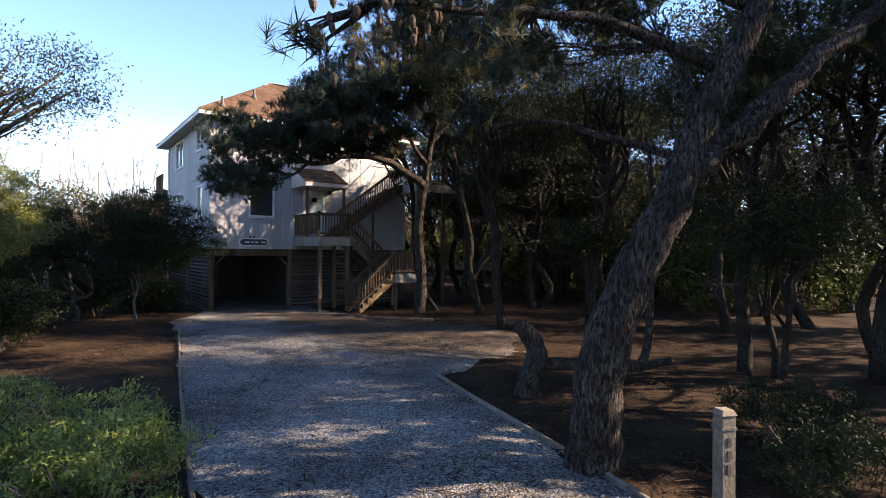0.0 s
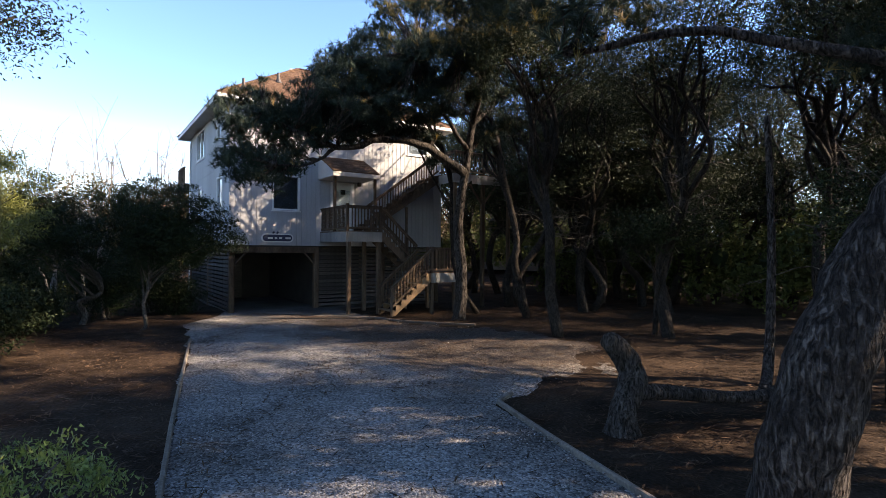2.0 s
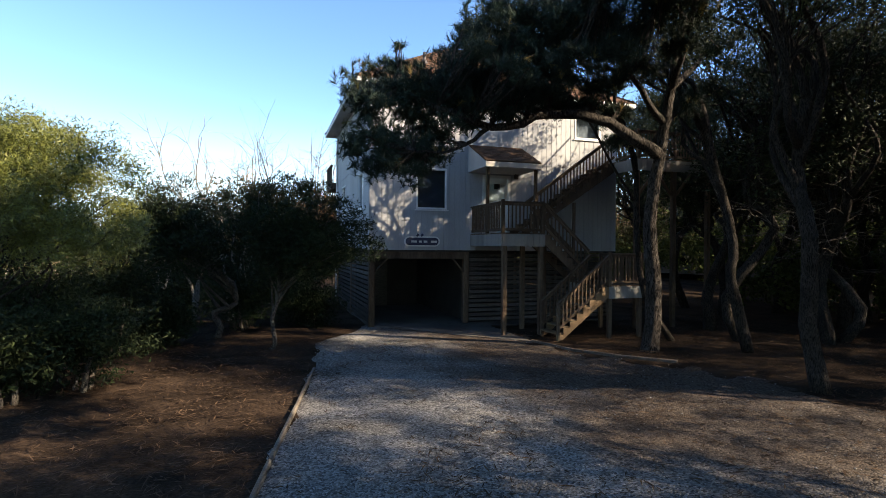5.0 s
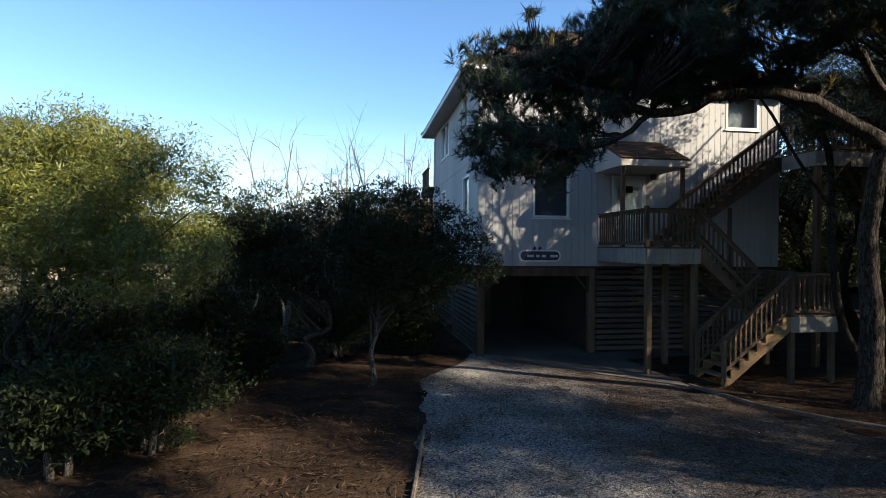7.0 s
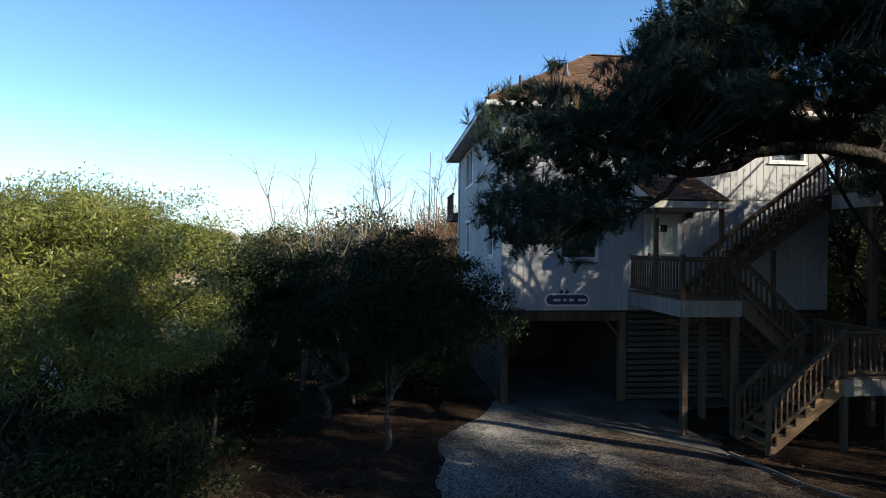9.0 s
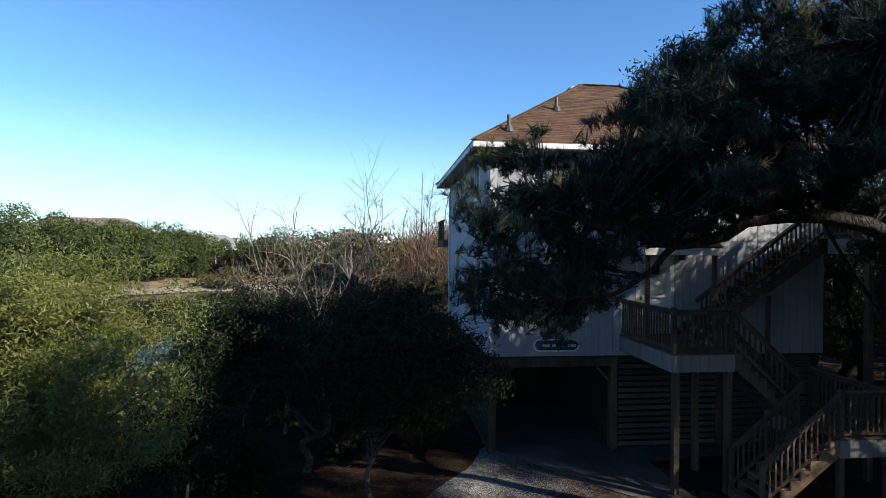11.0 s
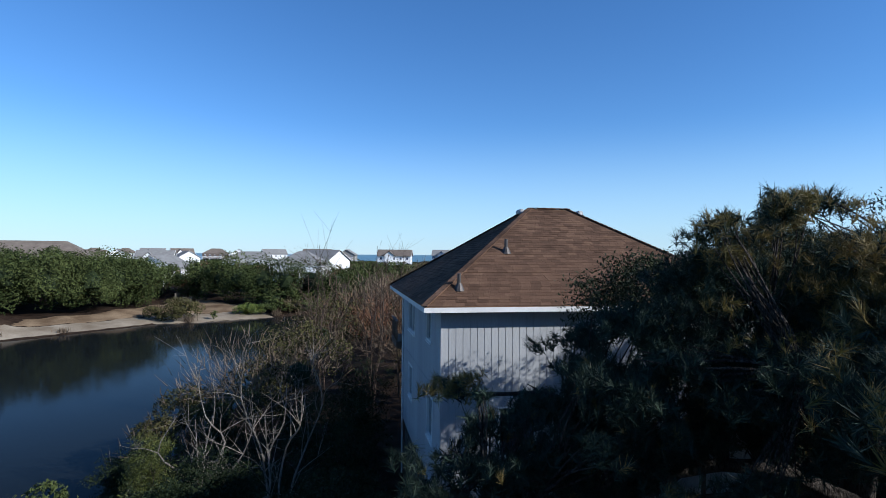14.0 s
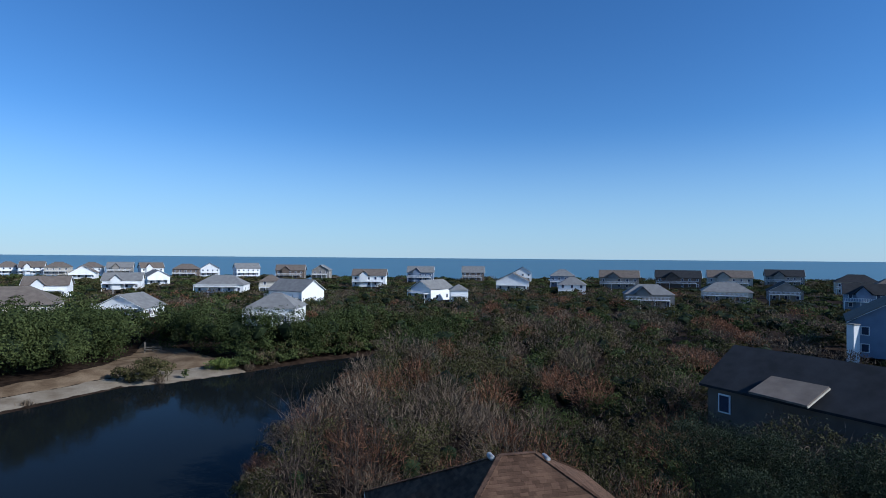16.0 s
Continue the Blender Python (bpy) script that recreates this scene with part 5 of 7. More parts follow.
# the pine in front of the house, its long limb reaching across the front
pine("spreading_pine", (17.75, 20.85, 0), [(17.75, 20.85, -0.15), (17.85, 20.8, 1.5), (17.6, 20.7, 3.4), (17.75, 20.5, 5.2), (17.9, 20.3, 6.9), (18.1, 20.1, 8.8)], 0.24, 0.09,
     [([(17.7, 20.5, 5.2), (16.2, 20.5, 5.95), (14.6, 20.7, 6.05), (13.0, 20.6, 5.6), (11.6, 20.4, 5.9), (10.8, 20.5, 6.3)], 0.17, 0.04),
      ([(14.6, 20.7, 6.05), (13.4, 21.6, 6.5), (12.4, 22.2, 7.0), (10.7, 22.3, 6.95)], 0.09, 0.03),
      ([(13.0, 20.6, 5.6), (12.0, 20.2, 4.9), (11.0, 20.0, 4.8)], 0.06, 0.02),
      ([(17.8, 20.4, 6.0), (16.6, 20.2, 7.0), (15.4, 20.0, 8.0)], 0.1, 0.04),
      ([(17.9, 20.3, 6.9), (19.0, 20.6, 7.8), (19.8, 20.9, 8.4)], 0.1, 0.04),
      ([(17.7, 20.6, 5.6), (18.9, 21.2, 6.6), (20.2, 21.6, 7.2)], 0.1, 0.04),
      ([(17.9, 20.3, 6.9), (17.5, 19.2, 8.0), (17.0, 18.2, 9.0), (16.8, 17.4, 9.6)], 0.09, 0.03), ([(17.5, 19.2, 8.0), (16.0, 18.4, 8.2), (14.6, 18.5, 8.1)], 0.06, 0.02)],
     [(10.1, 20.6, 5.7, 0.65), (9.75, 20.4, 5.05, 0.47), (10.5, 20.5, 4.55, 0.65), (11.2, 20.6, 4.45, 0.59), (10.8, 20.5, 5.15, 0.78), (11.55, 20.6, 4.85, 0.55), (11.6, 20.7, 5.55, 0.65), (10.35, 20.8, 6.3, 0.72), (11.2, 20.6, 6.15, 0.85), (12.1, 20.8, 6.2, 0.72),
      (10.75, 20.9, 6.95, 0.43), (10.78, 20.9, 7.35, 0.16), (11.4, 21, 6.85, 0.55), (12.2, 21, 7, 0.72), (12.95, 20.9, 6.75, 0.74), (12.7, 20.8, 7.7, 0.74), (13.6, 20.8, 7.3, 0.81), (13.2, 20.7, 8.45, 0.81), (14.1, 20.6, 8.1, 1), (14.3, 20.5, 9.1, 0.94), (13.7, 20.9, 6.55, 0.36), (14.6, 20.7, 7, 0.57),
      (10.62, 22.3, 7.12, 0.59), (12.2, 22.3, 6.9, 0.59), (13.4, 21.9, 7.2, 0.81), (15.1, 20.4, 7.9, 0.94), (15.4, 20.3, 9, 1.1), (16.2, 20.2, 8.5, 1.1), (16.8, 20.1, 9.6, 1.4), (17.6, 20, 9.3, 1.4), (18.3, 20.3, 9.6, 0.8), (18.5, 20.2, 8.6, 0.8), (19.6, 20.8, 8.3, 0.8), (20.3, 21.5, 7.4, 0.6), (15.7, 20.5, 6.75, 0.43), (16.5, 20.3, 7.2, 0.54),
      (12.5, 20.6, 5.75, 0.34), (13.3, 20.6, 5.9, 0.26), (18.6, 20.9, 6.6, 0.5), (19.4, 21.3, 6.9, 0.81),
      (14.5, 18.5, 8.1, 1.1), (15.6, 18, 8.5, 1.2), (16.6, 17.8, 9.4, 1.4), (17.4, 18.2, 9.9, 0.8), (17.6, 16.6, 9, 1.2), (18.6, 18.4, 9.4, 1.4), (17, 19, 8.8, 1.1), (13.0, 19.6, 7.4, 0.7), (14.2, 19.2, 7.6, 0.8), (15.4, 19.4, 7.6, 0.8), (13.2, 22.2, 8.0, 0.7), (14.6, 22.0, 8.0, 0.8),
      (14.2, 19.6, 9.7, 0.6), (14.1, 19.5, 10.2, 0.4), (15.2, 19.8, 10.4, 0.8), (16.3, 20.0, 10.5, 0.6), (16.2, 19.2, 8.0, 0.8), (17.2, 19.4, 7.6, 0.7), (12.6, 21.6, 6.3, 0.6), (14.0, 21.6, 6.7, 0.5), (14.5, 20.6, 6.45, 0.3), (15.5, 20.6, 6.4, 0.28), (16.6, 20.5, 6.3, 0.3), (12.8, 18.6, 6.4, 0.5), (13.8, 18.4, 6.7, 0.5), (14.8, 18.6, 6.8, 0.55), (15.8, 18.8, 6.8, 0.6), (12.2, 19.4, 6.9, 0.5), (12.4, 20.5, 5.9, 0.55), (13.1, 20.6, 6.1, 0.55), (13.8, 20.6, 6.25, 0.5), (13.3, 20.2, 6.5, 0.6), (14.4, 20.5, 6.55, 0.4), (12.8, 21.2, 5.85, 0.4), (11.0, 20.9, 5.7, 0.6), (11.9, 20.7, 5.2, 0.45), (13.9, 21.2, 6.35, 0.5), (14.9, 21.2, 6.5, 0.6), (15.8, 21.2, 6.5, 0.55), (16.6, 21.0, 6.3, 0.5), (16.9, 21.2, 5.6, 0.45), (14.4, 22.0, 7.1, 0.6), (15.5, 21.8, 7.2, 0.7), (16.6, 21.4, 7.2, 0.7), (10.4, 20.5, 5.2, 0.5), (11.3, 20.5, 5.0, 0.55), (10.9, 20.4, 6.0, 0.6), (11.8, 20.4, 6.5, 0.6), (12.4, 19.9, 7.6, 0.6), (13.4, 19.8, 8.1, 0.7), (15.0, 20.9, 6.5, 0.4)],
     "wide dark pine with a long limb reaching across the house front", 5, 60, 30, old=0.03, old_front=19.6, length=0.2, wide=0.012, bark_m=M_PINEDARK)
broadleaf("live_oak", (19.6, 22.0, 0), 7.0, (16.0, 23.2, 8.55), (2.8, 1.4, 1.4), 290, 66, (0.085, 0.034), M_LEAF_OAK, "dark live oak leaning through the pine toward the house", "tree", "oaks in the yard", r0=0.085, lean=(-1.6, 0.6), seed=12, limbs=9, inner=120, twigs=70, clump_r=0.26, crook=0.05)
broadleaf("live_oak", (20.3, 20.0, 0), 6.8, (19.3, 23.5, 9.0), (2.6, 1.5, 1.6), 200, 60, (0.085, 0.034), M_LEAF_OAK, "dark live oak crown rising above the pine", "tree", "oaks in the yard", r0=0.13, lean=(-0.5, 0.9), crook=0.05, seed=13, limbs=9, inner=60, twigs=90, clump_r=0.26)

broadleaf("live_oak", (18.2, 16.4, 0), 5.6, (17.3, 16.6, 7.7), (2.6, 2.2, 2.4), 250, 64, (0.095, 0.04), M_LEAF_OAK, "tall dark live oak behind the gravel", "tree", "oaks in the yard", r0=0.15, lean=(-0.5, 0.1), seed=14, limbs=9, inner=260, twigs=60, clump_r=0.3, crook=0.05, tri=True)
broadleaf("live_oak", (17.7, 8.3, 0), 4.6, (17.2, 8.4, 6.5), (2.7, 2.2, 1.9), 190, 90, (0.08, 0.036), M_LEAF_OAK, "live oak with a spreading crown behind the leaning pine", "tree", "oaks in the yard", r0=0.13, lean=(-0.4, 0.1), seed=15, limbs=9, inner=150, twigs=60, clump_r=0.28, crook=0.06, tri=True, dead=14)

# left shrubs and small trees
broadleaf("wax_myrtle", (3.3, 20.9, -0.1), 1.9, (3.8, 20.2, 3.5), (2.25, 2.15, 2.0), 560, 96, (0.085, 0.022), M_LEAF_MYRTLE, "tall sunlit yellow-green wax myrtle beside the drive", "shrub", "tall shrubs by the drive", stems=4, r0=0.05, bark_m=M_OAKBARK, clump_r=0.19, seed=21, limbs=8, shell=0.7, floor=-0.7, crook=0.06, tri=True)
broadleaf("wax_myrtle", (1.9, 22.5, -0.15), 2.4, (2.5, 22.2, 4.2), (2.6, 1.8, 1.6), 380, 90, (0.085, 0.022), M_LEAF_MYRTLE, "tall yellow-green wax myrtle shrub behind the first", "shrub", "tall shrubs by the drive", stems=3, r0=0.08, bark_m=M_PALEBARK, clump_r=0.24, seed=22, shell=0.7, crook=0.06, tri=True)
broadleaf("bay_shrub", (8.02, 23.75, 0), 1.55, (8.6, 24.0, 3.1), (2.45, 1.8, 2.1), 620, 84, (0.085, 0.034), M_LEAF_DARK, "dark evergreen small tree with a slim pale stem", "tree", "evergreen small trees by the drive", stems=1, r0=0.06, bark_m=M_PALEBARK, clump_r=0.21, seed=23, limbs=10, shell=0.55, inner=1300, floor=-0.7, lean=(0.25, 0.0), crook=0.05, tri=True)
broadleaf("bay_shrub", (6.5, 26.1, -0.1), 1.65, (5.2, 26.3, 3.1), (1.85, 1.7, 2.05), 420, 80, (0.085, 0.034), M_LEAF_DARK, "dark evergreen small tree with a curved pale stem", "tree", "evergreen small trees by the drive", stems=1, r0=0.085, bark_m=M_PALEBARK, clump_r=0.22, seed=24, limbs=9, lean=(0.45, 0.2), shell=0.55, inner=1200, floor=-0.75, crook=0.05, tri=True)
# dark shrubs at (4.7, 20.4) and (3.8, 19.6) imitate the myrtle's shaded foot
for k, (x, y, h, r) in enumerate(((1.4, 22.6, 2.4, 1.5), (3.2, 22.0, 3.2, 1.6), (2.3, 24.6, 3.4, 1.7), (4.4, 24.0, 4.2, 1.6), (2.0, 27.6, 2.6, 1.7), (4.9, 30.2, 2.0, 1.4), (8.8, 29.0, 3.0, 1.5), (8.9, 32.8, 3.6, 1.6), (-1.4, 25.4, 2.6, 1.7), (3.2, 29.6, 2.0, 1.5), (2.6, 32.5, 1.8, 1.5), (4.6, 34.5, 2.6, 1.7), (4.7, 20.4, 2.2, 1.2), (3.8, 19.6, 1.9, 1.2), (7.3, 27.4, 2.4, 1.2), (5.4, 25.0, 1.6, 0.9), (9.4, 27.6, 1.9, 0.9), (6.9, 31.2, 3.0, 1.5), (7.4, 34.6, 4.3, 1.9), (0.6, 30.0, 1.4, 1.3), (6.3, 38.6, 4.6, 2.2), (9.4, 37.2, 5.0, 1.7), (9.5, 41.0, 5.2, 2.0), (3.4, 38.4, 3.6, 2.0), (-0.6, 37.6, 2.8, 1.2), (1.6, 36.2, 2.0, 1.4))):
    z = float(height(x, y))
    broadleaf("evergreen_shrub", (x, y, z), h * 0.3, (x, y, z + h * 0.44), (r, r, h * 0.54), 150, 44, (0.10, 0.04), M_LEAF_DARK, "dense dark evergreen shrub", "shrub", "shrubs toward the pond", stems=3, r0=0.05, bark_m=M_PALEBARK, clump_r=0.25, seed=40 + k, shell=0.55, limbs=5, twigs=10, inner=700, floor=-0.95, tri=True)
broadleaf("wax_myrtle", (2.6, 31.4, -0.9), 1.2, (2.6, 31.4, 2.6), (0.9, 0.9, 1.5), 120, 60, (0.085, 0.024), M_LEAF_MYRTLE, "narrow yellow-green wax myrtle at the pond's edge", "shrub", "tall shrubs by the drive", stems=3, r0=0.05, bark_m=M_PALEBARK, clump_r=0.2, seed=27, shell=0.6, limbs=6, inner=200, floor=-0.8, tri=True)
# thin near branches hanging in from the left
broadleaf("young_oak", (3.0, 12.4, 0), 3.2, (5.4, 11.95, 4.5), (1.15, 1.1, 1.2), 150, 46, (0.05, 0.016), M_LEAF_DARK, "sparse young oak with fine drooping sprays", "tree", stems=1, r0=0.10, bark_m=M_PALEBARK, clump_r=0.22, seed=31, limbs=9, shell=0.3, twigs=80, lean=(0.5, -0.5), inner=0)

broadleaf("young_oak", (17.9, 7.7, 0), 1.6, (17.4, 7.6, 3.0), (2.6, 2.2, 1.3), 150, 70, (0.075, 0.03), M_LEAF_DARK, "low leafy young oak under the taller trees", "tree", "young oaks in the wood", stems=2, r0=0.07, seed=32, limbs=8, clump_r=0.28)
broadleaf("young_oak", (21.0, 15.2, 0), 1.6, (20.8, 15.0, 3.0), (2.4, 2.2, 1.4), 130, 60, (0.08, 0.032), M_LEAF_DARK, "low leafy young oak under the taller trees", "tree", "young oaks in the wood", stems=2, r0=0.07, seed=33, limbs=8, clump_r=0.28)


def hedge(at, r, h, seed, material, label, n=150, per=48):
    rng = np.random.default_rng(seed)
    t = thing("rounded_shrub", (*at, 0), label, "shrub", "low clipped shrubs by the drive")
    g = Geo()
    for k in range(9):
        a = 6.28 * k / 9
        q = (at[0] + math.cos(a) * r * 0.7, at[1] + math.sin(a) * r * 0.7, h * rng.uniform(0.5, 0.85))
        pp = limb_path((at[0], at[1], -0.05), q, 0.1, rng)
        g.tube(pp, taper(pp, 0.025, 0.008), 5)
    part("stem_work", g, M_PALEBARK, t, kind="stuff")
    pts, _ = crown_points(rng, (at[0], at[1], h * 0.42), (r, r, h * 0.6), n, per, 0.11, 0.75, -0.45)
    pts[:, 2] = np.maximum(pts[:, 2], 0.03)
    v, f = leaf_arrays(pts, 0.055, 0.021, rng, 0.9, tri=True)
    part("foliage", quick_mesh("foliage", v, f), material, t, kind="stuff")


for k, (x, y, r, h) in enumerate(((5.95, 8.5, 1.0, 1.15), (5.9, 10.15, 1.0, 1.12), (5.2, 11.5, 1.0, 1.1), (4.5, 9.7, 1.1, 1.25), (4.5, 7.7, 0.95, 1.1), (3.1, 10.8, 1.1, 1.25), (3.2, 8.9, 1.1, 1.2), (5.4, 6.95, 0.8, 0.95))):
    hedge((x, y), r, h, 60 + k, M_LEAF_HEDGE, "low rounded green shrub in the bed beside the drive")
hedge((12.6, 5.25), 0.9, 0.98, 70, M_LEAF_DARK, "low rounded dark grey-green shrub beside the numbered post")
hedge((13.75, 5.9), 0.95, 0.98, 71, M_LEAF_DARK, "low rounded dark grey-green shrub under the leaning pine")

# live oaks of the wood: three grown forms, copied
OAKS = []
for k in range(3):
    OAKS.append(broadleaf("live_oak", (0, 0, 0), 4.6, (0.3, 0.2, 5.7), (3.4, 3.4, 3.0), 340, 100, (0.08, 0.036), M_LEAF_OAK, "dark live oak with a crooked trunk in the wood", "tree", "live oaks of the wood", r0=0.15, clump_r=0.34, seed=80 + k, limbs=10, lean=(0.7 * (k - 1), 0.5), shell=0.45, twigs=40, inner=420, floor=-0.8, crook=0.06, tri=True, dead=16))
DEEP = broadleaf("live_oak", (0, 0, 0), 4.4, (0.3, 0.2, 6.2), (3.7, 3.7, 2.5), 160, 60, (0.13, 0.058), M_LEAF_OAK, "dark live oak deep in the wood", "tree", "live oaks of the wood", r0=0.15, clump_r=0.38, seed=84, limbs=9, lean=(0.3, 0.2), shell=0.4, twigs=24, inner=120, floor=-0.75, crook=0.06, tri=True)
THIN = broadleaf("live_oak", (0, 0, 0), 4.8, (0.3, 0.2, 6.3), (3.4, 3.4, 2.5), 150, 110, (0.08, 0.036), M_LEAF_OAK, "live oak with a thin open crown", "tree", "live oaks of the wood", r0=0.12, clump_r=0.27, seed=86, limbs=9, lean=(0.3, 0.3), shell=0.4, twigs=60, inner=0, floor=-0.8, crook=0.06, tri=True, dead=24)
SPOTS = [(27.4, 20.3, 1.12), (24.6, 25.4, 1.1), (29.8, 13.2, 1.15)]
# (24.4, 3.4) stands out of view, added to shade the litter by the drive
OPEN = [(22.5, 7.2, 1.15), (19.2, 6.4, 1.08), (18.0, 2.6, 1.15), (27.4, 10.4, 1.2), (31, 7, 1.2), (24.4, 3.4, 1.15), (21.6, 21.4, 1.0), (24.2, 20.6, 1.02)]
FARTHER = [(30.7, 20.9, 1.12), (30.6, 19.6, 0.95), (29.2, 26.9, 1.12), (35.4, 11.9, 1.25), (33, 24.5, 1.15), (36, 18, 1.25), (40, 23, 1.2), (31.5, 31, 1.0), (26, 31, 1.0),
           (26.5, 23.0, 1.15), (35, 21.4, 1.2), (38.5, 14, 1.2), (22.4, 23.6, 1.05), (36, 27, 1.1), (29.6, 23.4, 1.1), (33.5, 18.4, 1.15), (27.6, 22.8, 1.1)]
for k, (x, y, s) in enumerate(SPOTS + FARTHER + OPEN):
    m = Matrix.LocRotScale((x, y, float(height(x, y)) - 0.05), Euler((0, 0, k * 2.4)), (s, s, s * (0.97 + 0.1 * ((k * 7) % 3 - 1))))
    if k < 3:
        OAKS[k].matrix_basis = m
    elif k == len(SPOTS):
        DEEP.matrix_basis = m
    elif k == len(SPOTS + FARTHER):
        THIN.matrix_basis = m
    else:
        copy_thing(OAKS[k % 3] if k < len(SPOTS) else DEEP if k < len(SPOTS + FARTHER) else THIN, m)
# tall oaks whose crowns stand clear of the ground
TALL = broadleaf("live_oak", (0, 0, 0), 5.8, (0.0, 0.1, 8.2), (3.0, 3.0, 1.9), 300, 92, (0.085, 0.038), M_LEAF_OAK, "tall live oak with a dense high crown", "tree", "live oaks of the wood", r0=0.15, clump_r=0.32, seed=87, limbs=10, lean=(0.3, 0.2), shell=0.4, twigs=50, inner=420, floor=-0.8, crook=0.06, tri=True, dead=16)
# the oak at (18.6, 4.6) is unseen, added to shade ground left of drive
for k, (x, y, s) in enumerate([(20.6, 14.4, 1.0), (23.8, 11.6, 1.04), (18.6, 4.6, 1.05), (23.6, 20.3, 1.05), (26.6, 18.4, 1.05), (29.6, 20.8, 1.12), (33.4, 18.6, 1.2), (28.6, 24.2, 1.15), (31.8, 22.8, 1.2), (30.6, 27.4, 1.2), (26.8, 29.6, 1.12), (27.4, 33.6, 1.15)]):
    m = Matrix.LocRotScale((x, y, float(height(x, y)) - 0.05), Euler((0, 0, k * 2.1)), (s, s, s))
    if k == 0:
        TALL.matrix_basis = m
    else:
        copy_thing(TALL, m)
# unseen oaks added behind the camera to cast shade on the drive
back_oak = broadleaf("live_oak", (0, 0, 0), 3.0, (0.2, 0.1, 6.3), (3.5, 3.5, 3.0), 60, 24, (0.34, 0.15), M_LEAF_OAK, "unseen live oak added behind the drive to cast shade", "tree", "live oaks of the wood", r0=0.19, clump_r=0.45, seed=88, limbs=6, shell=0.4, twigs=12, inner=120)
for k, (x, y, s) in enumerate([(22, 0.3, 1.1), (16, -1.5, 1.25), (20, -5, 1.3), (31, -2, 1.15), (25.5, -8, 1.15), (13, -8, 1.2), (36, 3, 1.15), (8, -13, 1.0), (18, -13, 1.15), (0, -9, 1.0), (-5, -2, 1.0), (-7, 6, 0.95), (40, 8, 1.15), (38, -6, 1.15)]):
    m = Matrix.LocRotScale((x, y, float(height(x, y)) - 0.05), Euler((0, 0, k * 1.7)), (s, s, s))
    if k == 0:
        back_oak.matrix_basis = m
    else:
        copy_thing(back_oak, m)

# bare grey trees by the pond
def bare_tree(at, h, spread, seed, material, label, stems=3, crook=0.05):
    rng = np.random.default_rng(seed)
    z = float(height(*at))
    t = thing("bare_tree", (*at, z), label, "tree", "bare trees by the pond")
    g, tw = Geo(), Geo()
    for s in range(stems):
        a = 6.28 * s / stems + rng.uniform(0, 1.5)
        top = np.array([at[0] + math.cos(a) * spread * rng.uniform(0.4, 1), at[1] + math.sin(a) * spread * rng.uniform(0.4, 1), z + h * rng.uniform(0.75, 1)])
        pts = limb_path((at[0], at[1], z - 0.1), top, 0.1, rng, 5, crook)
        g.tube(pts, taper(pts, 0.06, 0.012), 6)
        for j in range(11):
            b = np.array(pts[rng.integers(len(pts) // 4, len(pts) - 1)])
            q = b + rng.normal(size=3) * np.array([0.55, 0.55, 0.35]) * h * 0.16 + np.array([0, 0, h * 0.12])
            tp = limb_path(b, q, 0.1, rng)
            tw.tube(tp, taper(tp, 0.016, 0.004), 4)
            for i in range(3):
                b2 = np.array(tp[len(tp) // 2])
                q2 = b2 + rng.normal(size=3) * h * 0.06 + np.array([0, 0, h * 0.05])
                tw.tube([b2, (b2 + q2) / 2 + rng.normal(size=3) * 0.03, q2], [0.007, 0.005, 0.003], 3)
    part("stem_work", g, material, t, kind="stuff")
    part("twig_work", tw, material, t, kind="stuff")


for k, (x, y, h, s) in enumerate(((5.6, 28.8, 6.6, 2.0), (6.7, 29.8, 7.0, 1.3), (4.2, 29.8, 5.4, 1.6))):
    bare_tree((x, y), h, s, 90 + k, M_GREYBARK, "leafless pale grey tree at the edge of the pond")
for k, (x, y, h, s) in enumerate(((7.5, 47.0, 10.4, 1.1), (10.6, 46.0, 10.0, 1.3), (12.5, 49.0, 9.5, 1.4))):
    bare_tree((x, y), h, s, 95 + k, M_TWIGBARK, "slim leafless tree with fine reddish-brown shoots", 5, 0.02)

# ---- the wooded land beyond, as one mass of crowns for each kind of foliage ----
ICO = bmesh.new()
bmesh.ops.create_icosphere(ICO, subdivisions=1, radius=1)
ICO_V = np.array([v.co[:] for v in ICO.verts])
ICO_F = np.array([[v.index for v in f.verts] for f in ICO.faces])
ICO.free()
STORE = {key: ([], [], [0]) for key in ("green", "oak", "twig3", "rust3", "rust", "core")}
SAND = [(-46, 78), (-31, 92), (-20, 104), (-13, 106), (-2, 112), (-5, 117), (-8, 119), (-15, 127), (-20, 136), (-25, 137), (-26, 119), (-27.5, 109.5), (-36, 101), (-52, 83)]


def stash(key, v, f):
    vs, fs, n = STORE[key]
    vs.append(v)
    fs.append(f + n[0])
    n[0] += len(v)


